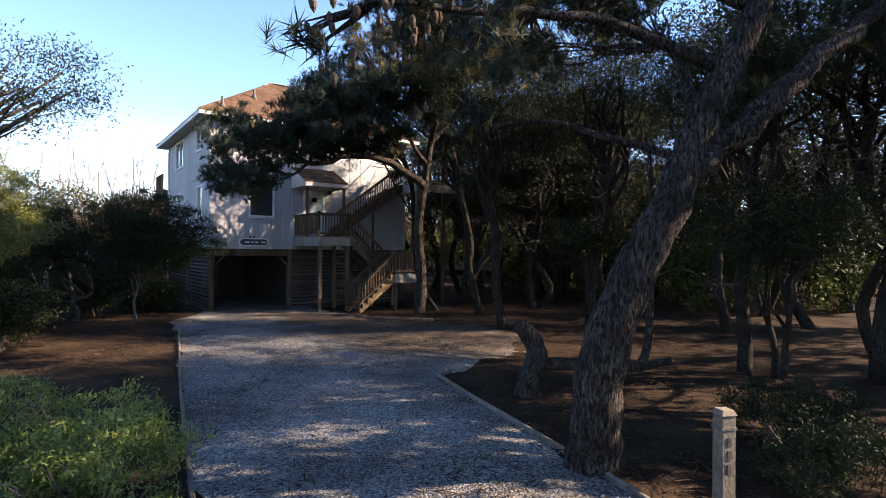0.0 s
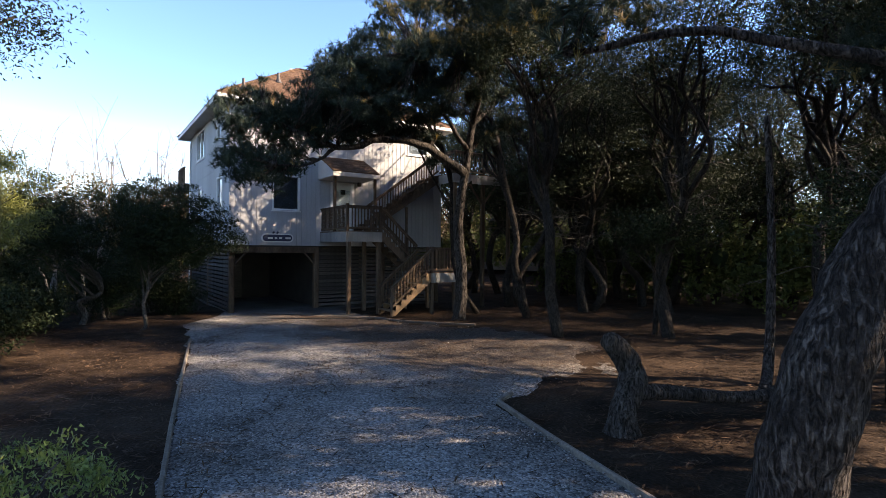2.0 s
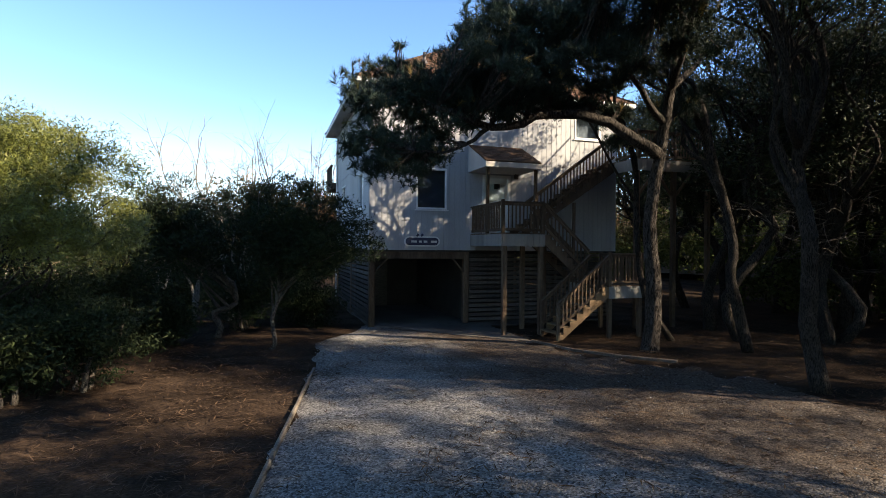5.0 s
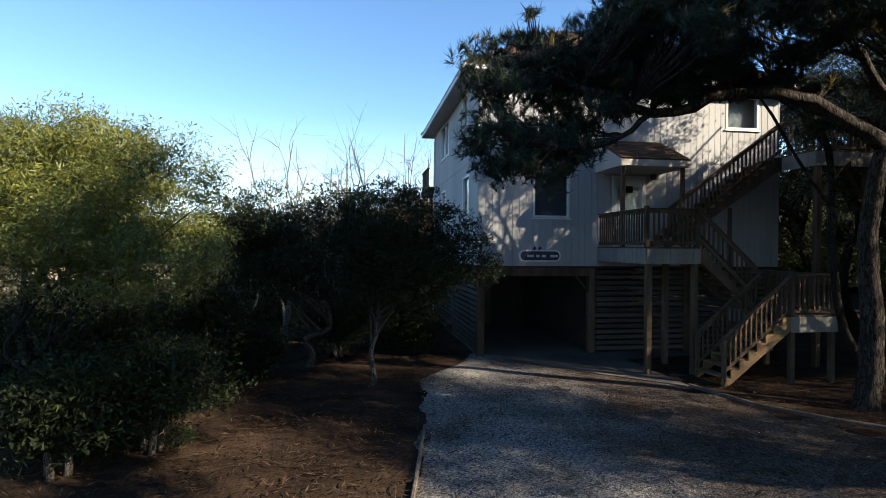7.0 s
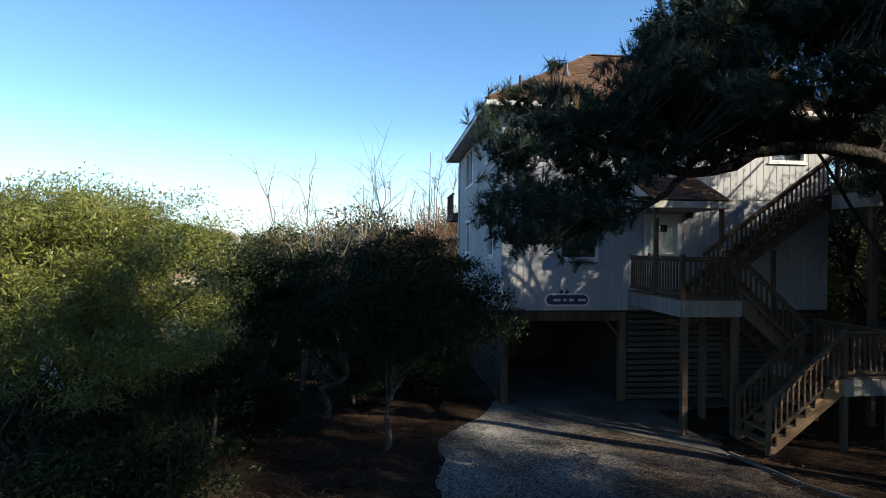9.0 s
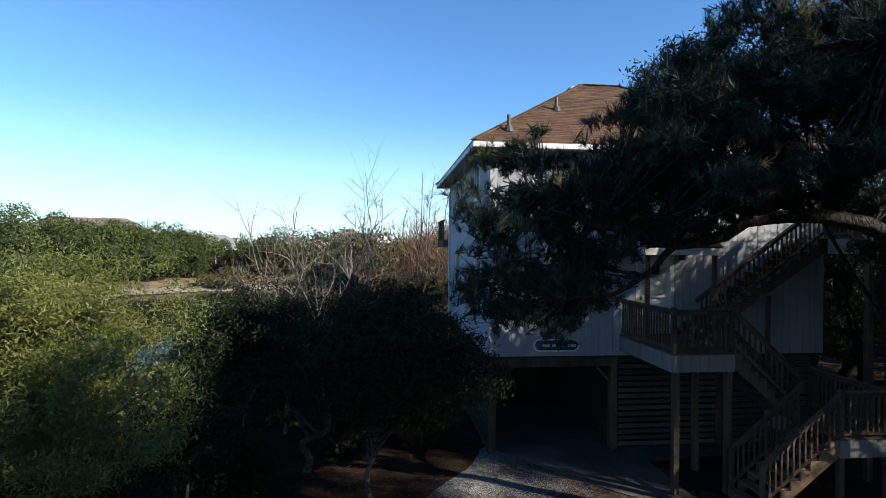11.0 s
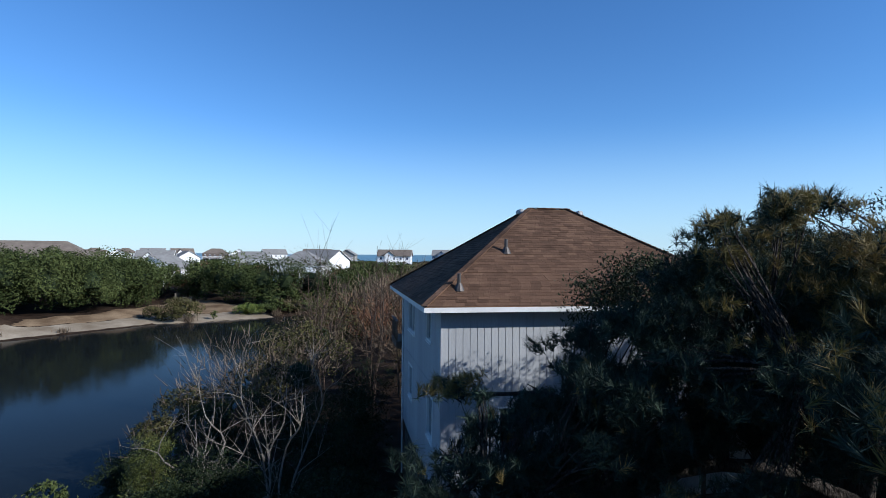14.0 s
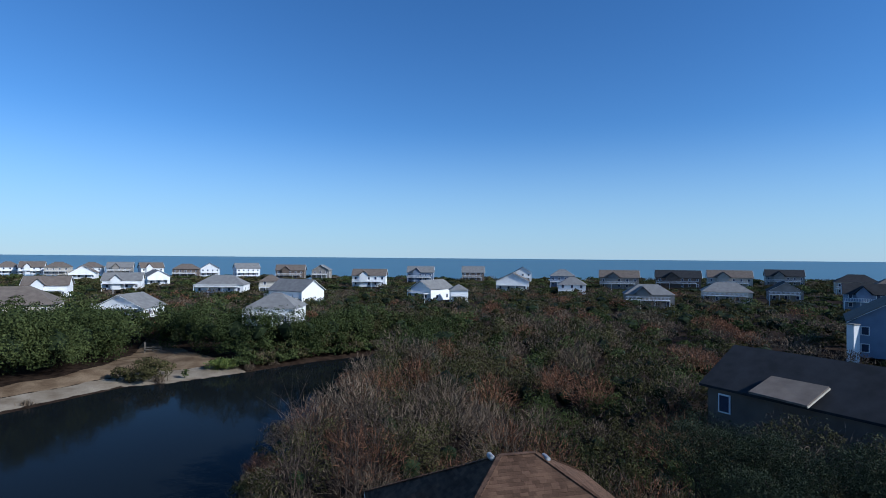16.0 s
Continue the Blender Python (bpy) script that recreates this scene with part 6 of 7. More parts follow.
def far_crown(x, y, h, r, kind, rng, most=0, leaf=0):
    z = float(height(x, y))
    d = math.hypot(x - 8, y - 12)
    if y < 11:
        return
    size = min(1.0, max(0.14, d * 0.0029))
    n = int(min(1500 if d < 42 else 1050 if d < 55 else 760 if d < 75 else 480 if d < 140 else 140, 3.2 * r * r * 4 / (size * size)))
    if most:
        n, size = int(most * 1.5), leaf * 0.85
    bump = 1 + 0.2 * np.sin(ICO_V[:, 0] * 4 + x) * np.cos(ICO_V[:, 1] * 5 + y)
    c = np.array([x, y, z + h * (0.48 if most else 0.55)])
    rad = np.array([r, r, h * (0.52 if most else 0.45)])
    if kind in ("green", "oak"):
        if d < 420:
            # solid dark hull stands in for the shade deep inside the crown
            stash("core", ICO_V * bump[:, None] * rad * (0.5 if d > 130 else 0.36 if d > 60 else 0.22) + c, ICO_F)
        dirs = unit(rng.normal(size=(n, 3)))
        dirs[:, 2] = np.abs(dirs[:, 2]) * 1.2 - 0.35 if not most else dirs[:, 2]
        lobes = unit(rng.normal(size=(14, 3)) + np.array([0, 0, 0.3])) * 0.66
        lobes[0] = 0
        ls = rng.uniform(0.24, 0.42, 14)
        ls[0] = 0.74
        wh = rng.integers(0, 14, n)
        v, f = facing_leaves((lobes[wh] + dirs * ls[wh][:, None] * rng.uniform(0.8, 1.08, (n, 1))) * rad + c, size * 1.15, size * 0.85, rng, dirs)
        stash(kind, v, f)
    if kind == "reed":
        m = 70
        p = c + rng.normal(size=(m, 3)) * np.array([r, r, 0.1]) * 0.6 - np.array([0, 0, h * 0.5])
        u = unit(rng.normal(size=(m, 3)) * 0.35 + np.array([0, 0, 1.0]))
        w = unit(np.cross(u, rng.normal(size=(m, 3)))) * max(0.01, d * 0.0006)
        v = np.stack([p - w, p + w, p + u * h * rng.uniform(0.6, 1.1, (m, 1))], 1).reshape(-1, 3)
        stash("twig3", v, np.arange(3 * m).reshape(-1, 3))
    if kind in ("twig", "rust") or (kind == "green" and d < 130):
        m = int((480 if d < 75 else 280 if d < 140 else 90) * (1 if kind != "green" else 0.3))
        dirs = unit(rng.normal(size=(m, 3)))
        dirs[:, 2] = np.abs(dirs[:, 2])
        p = dirs * rad * rng.uniform(0.2, 0.95, (m, 1)) ** 0.7 + c
        u = unit(dirs * 0.8 + np.array([0, 0, 0.55]) + rng.normal(size=(m, 3)) * 0.55)
        L = rng.uniform(0.5, 1.1, (m, 1)) * (0.13 * h if kind != "green" else 0.55)
        w = unit(np.cross(u, rng.normal(size=(m, 3)))) * max(0.012, d * 0.0007)
        v = np.stack([p - w, p + w, p + u * L], 1).reshape(-1, 3)
        stash("twig3" if kind != "rust" else "rust3", v, np.arange(3 * m).reshape(-1, 3))
        if kind == "rust":
            v, f = leaf_arrays(dirs * rad * rng.uniform(0.6, 1.05, (m, 1)) + c, size, size * 0.5, rng, tri=True)
            stash("rust", v, f)
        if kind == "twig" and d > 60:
            # same dark hull, painting shade low inside the bare crown
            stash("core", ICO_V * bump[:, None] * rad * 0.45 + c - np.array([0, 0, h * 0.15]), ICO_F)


FAR = [  # x, y, width, depth, ridge, roof form, wall, roof, turn, dormer
    (-0.1, 143.4, 11, 10, 10, "hip", "white", "grey", -12, 0), (-36.7, 163.6, 15, 9, 8.6, "gable", "white", "grey", -14, 0), (-73.7, 184.5, 9, 8, 8.5, "gable", "tan", "brown", 0, 0),
    (-29, 255, 19, 12, 10, "hip", "white", "grey", -5, 0), (2.5, 199.9, 14, 11, 10.5, "gable", "white", "grey", -40, 0), (49.7, 205, 9, 13, 10, "gable_y", "white", "grey", -50, 0), (57, 195, 6, 6, 9, "hip", "white", "grey", -10, 0),
    (116.6, 173.5, 15, 10, 10, "hip", "grey", "grey", -28, 1), (155, 183, 16, 10, 10, "hip", "tan", "grey", -35, 0), (183.7, 185.9, 14, 10, 10, "gable", "grey", "dark", -40, 0),
    (-88, 242.5, 14, 10, 10, "gable", "white", "brown", 12, 1), (-130, 389, 18, 14, 11, "gable", "white", "brown", 15, 0), (-74.8, 282, 15, 10, 10, "gable", "white", "grey", 8, 1), (-74, 329, 11, 11, 10, "gable_y", "white", "grey", 30, 0),
    (-254, 571, 18, 13, 12, "hip", "white", "brown", 20, 0), (-222.9, 542, 17, 13, 12, "gable", "white", "brown", 15, 1), (-207, 552, 18, 12, 12, "hip", "tan", "brown", 10, 0), (-152, 463, 15, 12, 12, "hip", "white", "brown", 10, 0),
    (-144, 502, 18, 12, 12, "gable", "grey", "grey", 12, 1), (-109, 451, 15, 12, 12, "gable", "white", "brown", 25, 1), (-76, 410, 16, 11, 12, "hip", "brown", "brown", 5, 0), (-75.4, 498, 18, 12, 12, "gable", "white", "grey", 10, 0),
    (-42, 447.6, 17, 12, 12, "gable", "white", "grey", 20, 0), (-10.3, 262, 9, 9, 10, "hip", "tan", "brown", 0, 0), (-7, 385.6, 18, 11, 12, "gable", "brown", "brown", -5, 1), (13, 391, 14, 11, 12, "gable", "grey", "grey", -10, 0),
    (36.4, 298.6, 17, 10, 11.5, "gable", "white", "brown", -12, 1), (72.9, 347.7, 16, 11, 12, "gable", "blue", "grey", -15, 1), (109, 354.6, 14, 12, 12, "gable", "brown", "grey", -18, 0), (100.8, 259, 19, 11, 11, "gable", "white", "brown", -22, 0),
    (138.7, 343, 11, 11, 12, "gable_y", "white", "grey", -20, 0), (139.7, 287, 13, 11, 12, "hip", "blue", "grey", -25, 0), (113.7, 223, 11, 10, 10.5, "hip", "white", "grey", -27, 0), (162, 267, 19, 11, 12, "gable", "grey", "brown", -30, 1),
    (199, 270, 22, 12, 12, "gable", "brown", "dark", -33, 1), (234, 273, 22, 12, 12, "gable", "tan", "brown", -36, 1), (288, 290, 20, 12, 12, "gable", "grey", "dark", -40, 1), (247.5, 210.4, 16, 11, 12, "hip", "tan", "dark", -45, 0),
    (244, 190, 14, 10, 11.5, "hip", "tan", "brown", -45, 0), (180.9, 150.3, 14, 10, 11, "gable", "blue", "dark", -48, 1),
    (-57, 141.5, 25, 11, 11.7, "hip", "tan", "brown", 13, 0),
]
CLEAR = [(48, 51, 5.6), (52, 42, 5.8), (50, 46, 5.8), (101, 82, 11), (91, 80, 3)] + [(p[0], p[1] - 2, 8.5) for p in FAR]
frng = np.random.default_rng(11)


def scatter(x0, x1, y0, y1, step, choose):
    for gxx in np.arange(x0, x1, step):
        for gyy in np.arange(y0, y1, step):
            x, y = gxx + frng.uniform(-0.5, 0.5) * step, gyy + frng.uniform(-0.5, 0.5) * step
            rel = math.atan2(x - 8.4, y - 11.6) - 0.23
            if abs(rel) > 0.86 or y < 16:
                continue
            if x * TO_SEA[0] + y * TO_SEA[1] > COAST - 45:
                continue
            if any((x - a) ** 2 + (y - b) ** 2 < c * c for a, b, c in CLEAR):
                continue
            choose(x, y)


def bank_oak(x, y):
    """Big round oaks on the far bank."""
    if float(pond_distance(x, y)) < 3.5 or bool(in_poly(np.array(x), np.array(y), SAND)):
        return
    h = frng.uniform(8.0, 10.4) if not -12 < x < 14 or y < 116 else frng.uniform(3.5, 4.8)
    z, r = float(height(x, y)), h * frng.uniform(0.46, 0.58)
    far_crown(x, y, h, r, "oak", frng, 700, 0.45)


def near_pick(x, y):
    sd = float(pond_distance(x, y))
    if y > 96 and x < 14 and frng.random() < 0.9:
        return
    if sd < 1.2 or (10.2 < x < 23.5 and y < 39.5) or (-3 < x <= 10.2 and y < 36.5) or (x < 40 and y < 31) or bool(in_poly(np.array(x), np.array(y), SAND)):
        return
    q = frng.random()
    if y > 88 and x < 30:
        kind, h = ("oak", frng.uniform(6.5, 9.0)) if q < 0.85 else ("green", frng.uniform(4, 6))
        if sd < 4:
            h *= 0.35
        far_crown(x, y, h, h * 0.5, kind, frng)
        return
    if x < 24:
        kind = ("twig" if q < 0.46 else "rust" if q < 0.68 else "green") if x < 15 else ("twig" if q < 0.3 else "rust" if q < 0.42 else "green")
        h = frng.uniform(5.5, 8.4)
        if x < 9 and y < 46 and kind == "rust":
            kind = "green"
    else:
        kind = "green" if q < 0.5 else "oak" if q < 0.74 else "twig" if q < 0.93 else "rust"
        h = frng.uniform(4.2, 7.2) if y > 48 or x > 44 else frng.uniform(5.2, 8.0)
    if sd < 6:
        h *= 0.6
    far_crown(x, y, h, h * frng.uniform(0.36, 0.5), kind, frng)


def mid_pick(x, y):
    if y < 134 and x < 58:
        return
    q = frng.random()
    kind = "twig" if q < 0.3 else "rust" if q < 0.38 else "oak" if q < 0.62 else "green"
    h = frng.uniform(2.8, 5.6)
    far_crown(x, y, h, h * 0.72, kind, frng)


for wx in np.arange(42, 84, 5.0):
    for wy in np.arange(-14, 31, 5.0):
        far_crown(wx + frng.uniform(-2, 2), wy + frng.uniform(-2, 2), frng.uniform(7.5, 9.5), 4.0, "oak", frng)
for wx in np.arange(37, 50, 2.6):
    for wy in np.arange(10, 38, 2.8):
        far_crown(wx + frng.uniform(-1, 1), wy + frng.uniform(-1, 1), frng.uniform(3.6, 7.0), 2.5, "oak", frng)
for wx in np.arange(23, 46, 2.6):
    far_crown(wx + frng.uniform(-1, 1), 34 + frng.uniform(-1.5, 1.5), frng.uniform(3.0, 4.5), 2.0, "oak", frng)
for bx, by in ((-35.5, 105.5), (-31, 109), (-41, 101.5), (-28.5, 119.5), (-36, 108), (-32, 111), (-29.5, 115), (-30, 121), (-30, 126), (-40.5, 103.5), (-45, 97),  (-43.5, 95), (-36, 111), (-33, 117), (-42, 106), (-49, 98), (-20, 132), (-15, 127.5), (-11, 124), (-6, 121), (-2, 120), (3, 121), (7, 122.5), (12, 126), (17, 129), (-25, 135), (-31, 128)):
    bz = float(height(bx, by))
    bh = 10.5 - 0.096 * (by - 109.7) + frng.uniform(-0.7, 0.3) - bz
    far_crown(bx, by, bh, bh * frng.uniform(0.44, 0.54), "oak", frng, 1500, 0.36)
SHORE = [(-3.6, 112), (9, 120), (24, 126), (36, 127), (46, 124)]
for (ax, ay), (bx, by) in zip(SHORE, SHORE[1:]):
    for k in range(9):
        for off, hh in ((1.6, 2.2), (4.2, 3.6), (7.2, 5.2)):
            t = (k + frng.uniform(0, 1)) / 9
            far_crown(ax + (bx - ax) * t - 0.4 * off, ay + (by - ay) * t + off, hh * frng.uniform(0.8, 1.25), hh * 0.75, "oak" if frng.random() < 0.6 else "green", frng)
far_crown(-17, 107.6, 3.8, 3.6, "green", frng, 1300, 0.34)
far_crown(-20.5, 106.8, 2.6, 2.2, "green", frng, 700, 0.3)
for wx in np.arange(30, 37, 2.3):
    for wy in np.arange(11.5, 30, 2.6):
        far_crown(wx + frng.uniform(-0.9, 0.9), wy + frng.uniform(-0.9, 0.9), frng.uniform(3.2, 4.8), 1.9, "oak", frng, 500, 0.24)
scatter(-62, 14, 112, 140, 6.2, bank_oak)
for k in range(170):
    bx, by = frng.uniform(-50, 8), frng.uniform(76, 122)
    if 0.1 < float(pond_distance(bx, by)) < 2.2 and by > 84:
        far_crown(bx, by, frng.uniform(0.7, 1.6), frng.uniform(0.5, 0.9), "reed", frng)
for k in range(500):
    bx, by = frng.uniform(-12, 30), frng.uniform(34, 112)
    if 0.1 < float(pond_distance(bx, by)) < 1.6:
        far_crown(bx, by, frng.uniform(1.0, 2.4), frng.uniform(0.6, 1.1), "reed" if frng.random() < 0.5 else "oak", frng)
for k in range(10):
    wx, wy = 47.0 + 6.4 * (k / 9.0), 53.0 - 20.0 * (k / 9.0)
    if k > 0:
        far_crown(wx - 7.6 + frng.uniform(-0.6, 0.6), wy - 2.4, frng.uniform(8.0, 8.9) if k > 2 else 5.6, 2.9, "green", frng)
    far_crown(wx - 10.5 + frng.uniform(-0.6, 0.6), wy - 3.4, frng.uniform(4.6, 5.6), 2.6, "oak", frng)
scatter(-60, 58, 30, 134, 3.4, near_pick)
scatter(-130, 150, 30, 230, 5.6, mid_pick)


def far_pick(x, y):
    if y < 230 and -130 < x < 150:
        return
    q = frng.random()
    h = frng.uniform(2.2, 3.8)
    far_crown(x, y, h, h * 1.5, "twig" if q < 0.2 else "oak" if q < 0.5 else "green", frng)


scatter(-330, 400, 100, 420, 9.5, far_pick)
for key, name, m, label in (("green", "woodland_crowns", M_CANOPY, "olive-green thicket and low wood stretching to the shore"), ("oak", "oak_crowns", M_CANOPY_OAK, "deep green live oak wood beyond the pond"), ("core", "woodland_inner", M_LEAF_DARK, "solid dark cores standing for the shade inside the thicket"),
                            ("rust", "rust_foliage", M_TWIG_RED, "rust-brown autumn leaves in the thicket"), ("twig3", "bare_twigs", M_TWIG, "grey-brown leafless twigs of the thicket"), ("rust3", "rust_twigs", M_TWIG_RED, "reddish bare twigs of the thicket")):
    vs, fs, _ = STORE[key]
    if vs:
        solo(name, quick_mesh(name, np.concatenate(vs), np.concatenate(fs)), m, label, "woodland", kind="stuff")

# ---- the neighbours' houses ----
FAR_WALLS = {"white": mat("white_siding_far", (0.68, 0.68, 0.67), (0.76, 0.76, 0.75), scale=0.5, rough=0.7, bump=0.05, vary=0.04),
             "grey": mat("grey_shake_far", (0.20, 0.185, 0.165), (0.28, 0.26, 0.235), scale=0.5, rough=0.85, bump=0.1, vary=0.1),
             "blue": mat("blue_grey_siding_far", (0.16, 0.20, 0.27), (0.20, 0.25, 0.33), scale=0.5, rough=0.7, bump=0.05, vary=0.05),
             "tan": mat("tan_siding_far", (0.38, 0.34, 0.28), (0.46, 0.42, 0.36), scale=0.5, rough=0.75, bump=0.05, vary=0.05),
             "brown": mat("brown_siding_far", (0.10, 0.075, 0.06), (0.15, 0.115, 0.09), scale=0.5, rough=0.85, bump=0.05, vary=0.08)}
FAR_ROOFS = {"grey": mat("grey_roof_far", (0.16, 0.155, 0.15), (0.22, 0.215, 0.205), scale=0.8, rough=0.95, bump=0.1, vary=0.1),
             "brown": mat("brown_roof_far", (0.12, 0.095, 0.078), (0.17, 0.14, 0.115), scale=0.8, rough=0.95, bump=0.1, vary=0.1),
             "dark": mat("dark_roof_far", (0.018, 0.019, 0.021), (0.033, 0.034, 0.037), scale=0.8, rough=0.95, bump=0.2, vary=0.12)}


def far_house(x, y, w, d, top, style, wall, rf, turn, label, deck=True, wing=False):
    """A house on piles: body, roof, windows, decks, each a part."""
    z = float(height(x, y))
    h = thing("house", (0, 0, 0), label, "house", "houses toward the sea")
    rise = min(w, d) * 0.32
    eave = top - z - rise
    zb = max(1.5, eave - 5.6)
    M, R = FAR_WALLS[wall], FAR_ROOFS[rf]
    hw, hd = w / 2, d / 2
    part("body", Geo().box(-hw, -hd, zb, hw, hd, eave), M, h)
    for px in (-hw + 0.4, 0, hw - 0.4):
        for py in (-hd + 0.4, hd - 0.4):
            part("piling", Geo().box(px - 0.15, py - 0.15, -1, px + 0.15, py + 0.15, zb), FAR_WALLS["brown"], h)
    o = 0.5
    g = Geo()
    if style == "hip":
        k = min(hw, hd) * 0.9
        if hw >= hd:
            a, b = (-hw + k, 0, eave + rise), (hw - k, 0, eave + rise)
        else:
            a, b = (0, -hd + k, eave + rise), (0, hd - k, eave + rise)
        c = [(-hw - o, -hd - o, eave), (hw + o, -hd - o, eave), (hw + o, hd + o, eave), (-hw - o, hd + o, eave)]
        if hw >= hd:
            for q in ((c[0], c[1], b, a), (c[1], c[2], b), (c[2], c[3], a, b), (c[3], c[0], a)):
                g.face(*q)
        else:
            for q in ((c[0], c[1], a), (c[1], c[2], b, a), (c[2], c[3], b), (c[3], c[0], a, b)):
                g.face(*q)
        g.face(*c[::-1])
        part("roof", g, R, h)
    else:
        # gable with its ridge along x, or along y for "gable_y"
        swap = style == "gable_y"
        A, B = (hd, hw) if swap else (hw, hd)
        P = (lambda u, v, zz: (v, u, zz)) if swap else (lambda u, v, zz: (u, v, zz))
        t = 0.18
        for s in (-1, 1):
            g.corners([P(-A - o, 0, eave + rise), P(A + o, 0, eave + rise), P(A + o, s * (B + o), eave - 0.1), P(-A - o, s * (B + o), eave - 0.1), P(-A - o, 0, eave + rise + t), P(A + o, 0, eave + rise + t), P(A + o, s * (B + o), eave - 0.1 + t), P(-A - o, s * (B + o), eave - 0.1 + t)])
        part("roof", g, R, h)
        for s in (-1, 1):
            part("gable_wall", Geo().face(P(s * A, -B, eave), P(s * A, B, eave), P(s * A, 0, eave + rise * 0.99)), M, h)
            tr = Geo()
            for e in (-1, 1):
                tr.beam(P(s * (A + o + 0.02), 0, eave + rise + 0.02), P(s * (A + o + 0.02), e * (B + o), eave - 0.08), 0.06, 0.22, P(1, 0, 0))
            part("rake_board", tr, FAR_WALLS["white"], h)
    n = max(2, int(w / 3.2))
    for lev in range(2):
        wz = zb + 0.9 + lev * 2.75
        if wz + 1.2 > eave:
            continue
        for k in range(n):
            u = -hw + w * (k + 0.5) / n
            for s in (-1,):
                wi = part("window", Geo().box(u - 0.6, s * hd - 0.06, wz - 0.1, u + 0.6, s * hd + 0.02, wz + 1.35), FAR_WALLS["white"], h)
                part("pane", Geo().box(u - 0.45, s * hd - 0.09, wz + 0.03, u + 0.45, s * hd - 0.061, wz + 1.22), M_SIGN, wi)
        for s in (-1, 1):
            for v in (-hd * 0.45, hd * 0.45):
                wi = part("window", Geo().box(s * hw - 0.05, v - 0.55, wz - 0.1, s * hw + 0.05, v + 0.55, wz + 1.3), FAR_WALLS["white"], h)
                part("pane", Geo().box(s * hw - 0.08, v - 0.42, wz + 0.03, s * hw + 0.08, v + 0.42, wz + 1.17), M_SIGN, wi)
    if deck:
        dz = zb + 2.7
        dk = part("balcony", Geo().box(-hw, -hd - 2.2, dz - 0.2, hw * 0.8, -hd - 0.01, dz), FAR_WALLS["white"], h)
        part("rail", Geo().box(-hw, -hd - 2.2, dz + 0.95, hw * 0.8, -hd - 2.1, dz + 1.05), FAR_WALLS["white"], dk)
        bal = Geo()
        for k in range(int(w * 0.9 / 0.4)):
            bal.box(-hw + k * 0.4, -hd - 2.18, dz, -hw + k * 0.4 + 0.1, -hd - 2.12, dz + 0.95)
        part("baluster_row", bal, FAR_WALLS["white"], dk, kind="stuff")
        for k in range(4):
            u = -hw + 0.2 + k * (hw * 1.8 - 0.4) / 3
            part("post", Geo().box(u - 0.1, -hd - 2.15, -1, u + 0.1, -hd - 1.95, dz - 0.2), FAR_WALLS["white"], h)
    if wing:
        part("dormer", Geo().corners([(-hw * 0.55, -hd - 1.2, zb), (-hw * 0.05, -hd - 1.2, zb), (-hw * 0.05, -hd, zb), (-hw * 0.55, -hd, zb), (-hw * 0.55, -hd - 1.2, eave + 0.3), (-hw * 0.05, -hd - 1.2, eave + 0.3), (-hw * 0.05, 0, eave + 0.3), (-hw * 0.55, 0, eave + 0.3)]), M, h)
        g = Geo()
        xm = -hw * 0.3
        for s in (-1, 1):
            g.corners([(xm, -hd - 1.6, eave + rise * 0.8), (xm, 0, eave + rise * 0.8), (xm + s * hw * 0.36, 0, eave + 0.1), (xm + s * hw * 0.36, -hd - 1.6, eave + 0.1), (xm, -hd - 1.6, eave + rise * 0.8 + 0.15), (xm, 0, eave + rise * 0.8 + 0.15), (xm + s * hw * 0.36, 0, eave + 0.25), (xm + s * hw * 0.36, -hd - 1.6, eave + 0.25)])
        part("dormer_roof", g, R, h)
        part("dormer_gable", Geo().face((xm - hw * 0.3, -hd - 1.19, eave + 0.1), (xm + hw * 0.3, -hd - 1.19, eave + 0.1), (xm, -hd - 1.19, eave + rise * 0.75)), M, h)
    h.matrix_basis = pose(x, y, z, 0, 0, turn)
    return h


for number, (x, y, w, d, top, style, wall, rf, turn, wing) in enumerate(FAR):
    if style == "gable" and not wing and number % 2:
        style, w, d = "gable_y", w * 0.8, d * 1.1
    if x * TO_SEA[0] + y * TO_SEA[1] > COAST - 30:
        k = (COAST - 30) / (x * TO_SEA[0] + y * TO_SEA[1])
        x, y, w = x * k, y * k, w * k
    far_house(x, y, w, d, top, style, wall, rf, turn, f"{wall} beach house on piles with a {rf} {'hipped' if style == 'hip' else 'gabled'} roof", wing=bool(wing))

# the near neighbour: a long dark roof among the thicket
nb = thing("house", (48, 50, 0), "neighbouring house with a long dark shingle roof in the thicket", "house")
r0, r1 = Vector((46.9, 55.5, 10.5)), Vector((53.3, 35.0, 10.5))
al = (r1 - r0).normalized()
sd_ = Vector((al.y, -al.x, 0)) * -1
if sd_.x > 0:
    sd_ = -sd_
g = Geo()
for s in (1, -1):
    e0, e1 = r0 + sd_ * (s * 5.3) - Vector((0, 0, 3.0)), r1 + sd_ * (s * 5.3) - Vector((0, 0, 3.0))
    g.corners([r0, r1, e1, e0, r0 + Vector((0, 0, 0.2)), r1 + Vector((0, 0, 0.2)), e1 + Vector((0, 0, 0.2)), e0 + Vector((0, 0, 0.2))])
part("roof", g, FAR_ROOFS["dark"], nb, "dark shingle gable roof")
wq = [r0 + al * 0.6 + sd_ * 4.9, r1 - al * 0.6 + sd_ * 4.9, r1 - al * 0.6 - sd_ * 4.9, r0 + al * 0.6 - sd_ * 4.9]
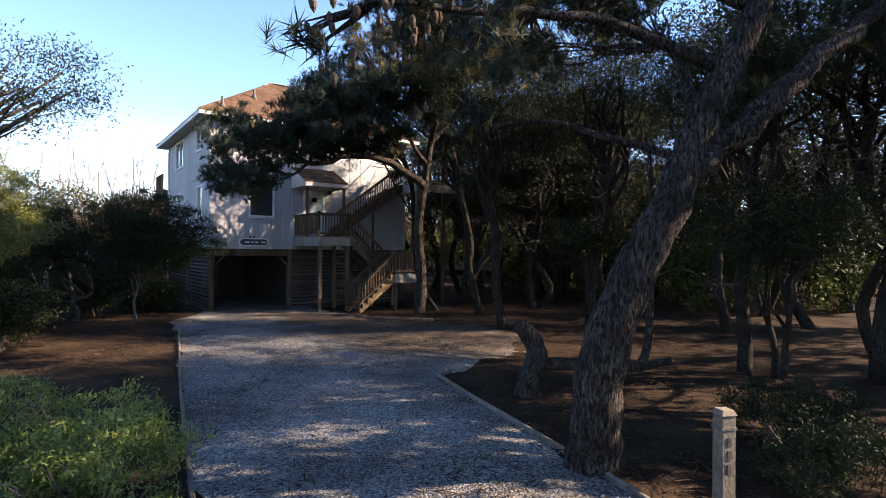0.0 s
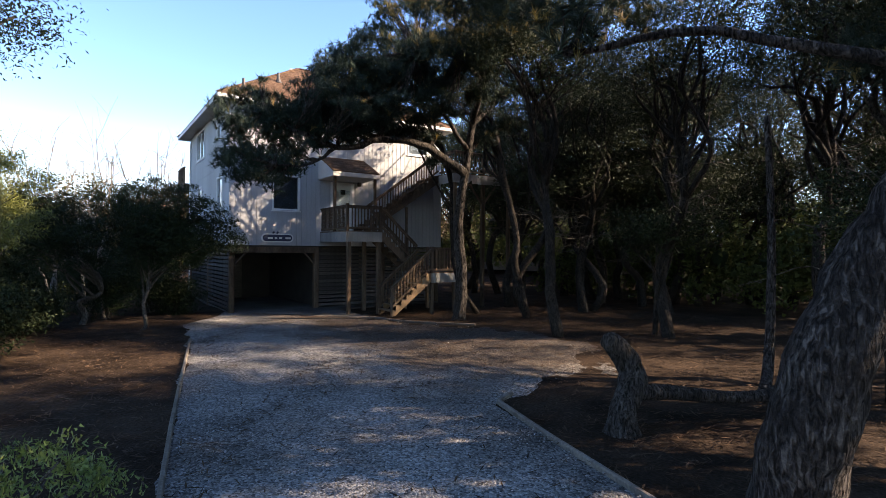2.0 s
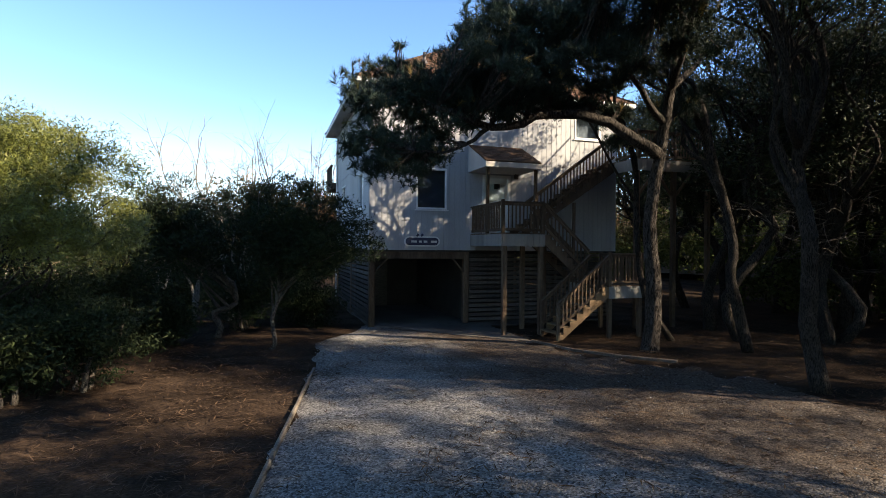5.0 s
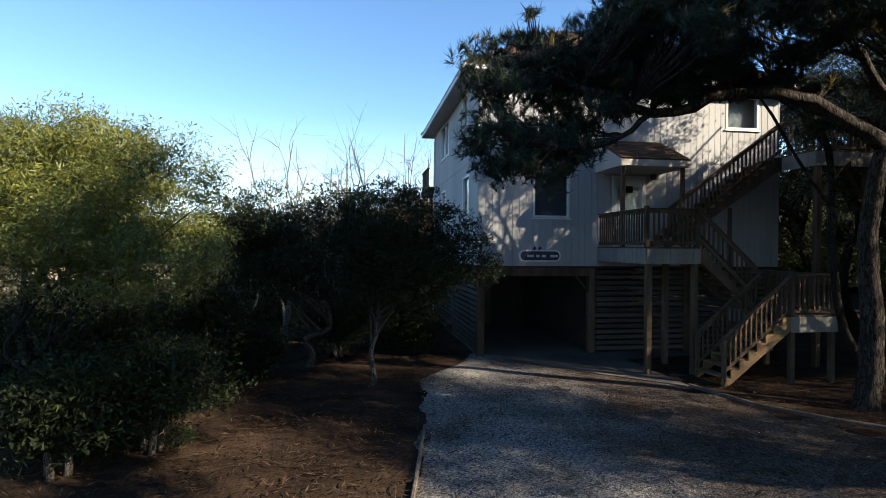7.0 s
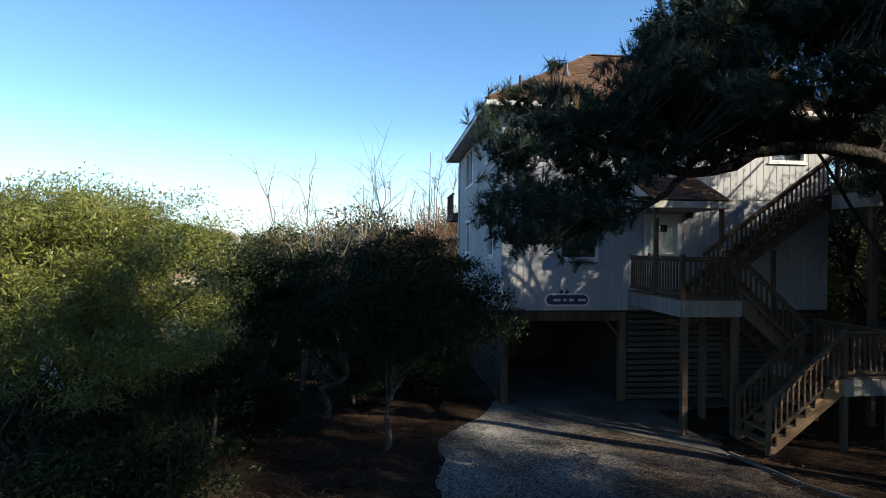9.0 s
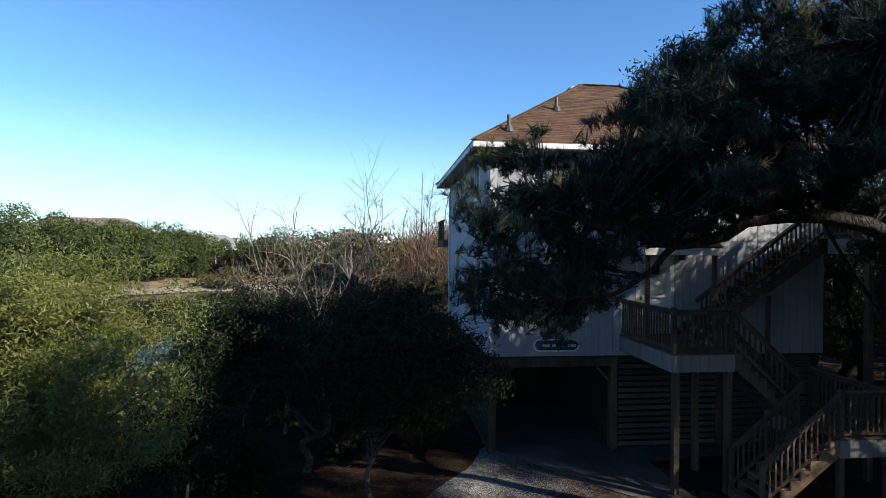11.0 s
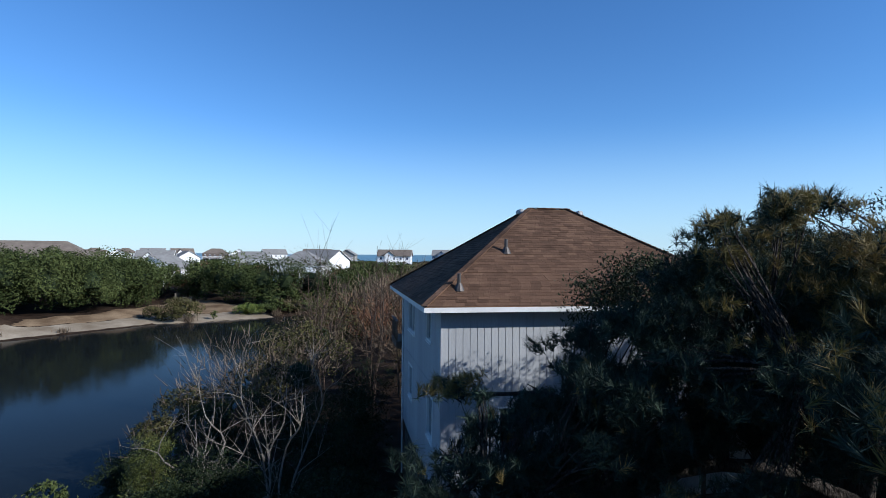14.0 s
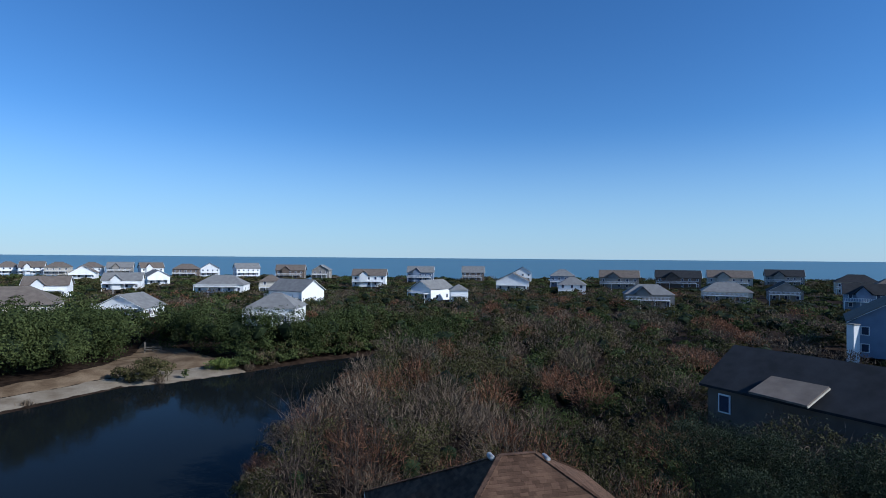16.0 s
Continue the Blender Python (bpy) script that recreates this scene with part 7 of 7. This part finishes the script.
# brown here stands in for shade on the neighbour's blue-grey wall
part("wall", Geo().corners([Vector((p.x, p.y, 0.5)) for p in wq] + [Vector((p.x, p.y, 7.55)) for p in wq]), FAR_WALLS["brown"], nb)
part("gable_wall", Geo().face(Vector((*wq[0].xy, 7.55)), Vector((*wq[3].xy, 7.55)), r0 + al * 0.6 - Vector((0, 0, 0.1))), FAR_WALLS["blue"], nb)
pr0 = r0.lerp(r1, 0.24) + sd_ * 3.2 + Vector((0, 0, -1.55))
pr1 = r0.lerp(r1, 0.44) + sd_ * 3.2 + Vector((0, 0, -1.55))
q0, q1 = pr0 + sd_ * 3.3 - Vector((0, 0, 0.9)), pr1 + sd_ * 3.3 - Vector((0, 0, 1.0))
up = Vector((0, 0, 0.16))
part("porch_roof", Geo().corners([pr0, pr1, q1, q0, pr0 + up, pr1 + up, q1 + up, q0 + up]), FAR_ROOFS["brown"], nb, "grey-brown shingled porch roof")
part("porch_fascia", Geo().beam(pr1 + al * 0.05, q1 + al * 0.05, 0.05, 0.14), FAR_WALLS["tan"], nb)
for f_ in (0.1,):
    c_ = r0.lerp(r1, f_) + sd_ * 4.95
    wi = part("window", Geo().beam(c_ - al * 0.55 + Vector((0, 0, -4.2)), c_ + al * 0.55 + Vector((0, 0, -4.2)), 0.08, 1.6), FAR_WALLS["white"], nb)
    part("pane", Geo().beam(c_ - al * 0.42 + Vector((0, 0, -4.2)) + sd_ * 0.03, c_ + al * 0.42 + Vector((0, 0, -4.2)) + sd_ * 0.03, 0.06, 1.35), M_SIGN, wi)
bl = far_house(102.5, 83.5, 12, 14, 12.5, "gable_y", "blue", "brown", -48, "blue-grey house with a brown roof and a white chimney", deck=False)
ch = thing("chimney_stack", (92.0, 81.6, 0), "white boxed chimney beside the blue-grey house", "chimney")
part("shaft", Geo().box(91.4, 81.0, 0.5, 92.6, 82.2, 8.4), FAR_WALLS["white"], ch)
part("cap", Geo().box(91.3, 80.9, 8.4, 92.7, 82.3, 8.6), FAR_WALLS["grey"], ch)

# ---- small things by the drive ----
num = thing("number_post", (11.0, 5.45, 0), "short weathered timber post with a flat cap and house number bars", "post")
part("shaft", Geo().box(-0.075, -0.075, -0.1, 0.075, 0.075, 1.0).mesh("shaft", 0.008), M_TIMBER, num)
part("groove_band", Geo().box(-0.083, -0.083, 0.86, 0.083, 0.083, 0.885), M_TIMBER, num)
part("cap", Geo().corners([(-0.085, -0.085, 1.001), (0.085, -0.085, 1.001), (0.085, 0.085, 1.001), (-0.085, 0.085, 1.001), (-0.06, -0.06, 1.05), (0.06, -0.06, 1.05), (0.06, 0.06, 1.05), (-0.06, 0.06, 1.05)]), M_TIMBER, num)
for k in range(3):
    part("number_bar", Geo().box(-0.022, -0.081, 0.44 + k * 0.13, 0.022, -0.0755, 0.53 + k * 0.13).mesh("number_bar", 0.002), M_SLAT, num)
for c_ in num.children:
    c_.matrix_parent_inverse = Matrix.Identity(4)
num.rotation_euler = (0, 0, radians(-25))

# the old twisted stump with its lying trunk
st = thing("twisted_stump", (12.7, 9.7, 0), "weathered grey twisted stump with a fallen trunk behind it", "stump")
sp = smooth_path([(12.68, 9.8, -0.1), (12.72, 9.82, 0.3), (12.95, 9.85, 0.62), (12.98, 9.95, 0.9), (12.8, 10.05, 1.16), (12.66, 10.1, 1.2)], 4)
part("stump", Geo().tube(sp, [0.30, 0.25, 0.22, 0.2, 0.19, 0.18, 0.18, 0.19, 0.21, 0.2, 0.18, 0.17, 0.18, 0.18, 0.17, 0.16, 0.15, 0.15, 0.14, 0.12, 0.09][:len(sp)], 12, 0.07, 4).mesh("stump", smooth=True), M_PINEDARK, st)
sp = smooth_path([(12.75, 9.8, 0.55), (13.6, 9.7, 0.45), (14.8, 9.3, 0.3), (15.8, 8.9, 0.4)], 4)
part("fallen_trunk", Geo().tube(sp, taper(sp, 0.13, 0.08), 10, 0.06, 5).mesh("fallen_trunk", smooth=True), M_BARK, st)
sp = smooth_path([(15.2, 9.2, 0.28), (15.75, 9.4, 0.6), (16.05, 9.5, 1.6), (16.15, 9.55, 3.1), (16.3, 9.7, 4.8)], 4)
part("upright_stem", Geo().tube(sp, taper(sp, 0.10, 0.05), 8, 0.05, 6).mesh("upright_stem", smooth=True), M_BARK, st)

# rustic fence and sunlit bush on the far bank
fb = thing("rail_fence", (-22.6, 129.3, float(height(-22.6, 129.3))), "short pale timber rail fence by the path", "fence")
fz = float(height(-22.6, 129.3))
for fx, fh in ((-23.9, 1.9), (-22.4, 1.1), (-21.0, 1.1)):
    part("post", Geo().box(fx - 0.12, 129.2, fz - 0.2, fx + 0.12, 129.44, fz + fh).mesh("post", 0.02), M_TIMBER, fb)
for rz in (0.45, 0.9):
    part("rail", Geo().beam((-23.9, 129.16, fz + rz), (-21.0, 129.16, fz + rz), 0.07, 0.14), M_TIMBER, fb)
broadleaf("bank_shrub", (-7.4, 113.2, float(height(-7.4, 113.2))), 0.8, (-7.4, 113.2, float(height(-7.4, 113.2)) + 1.2), (3.4, 1.6, 1.4), 90, 26, (0.32, 0.16), M_LEAF_HEDGE, "bright green shrub at the water's edge", "shrub", stems=3, r0=0.05, clump_r=0.4, seed=77, limbs=5, twigs=10, inner=150)
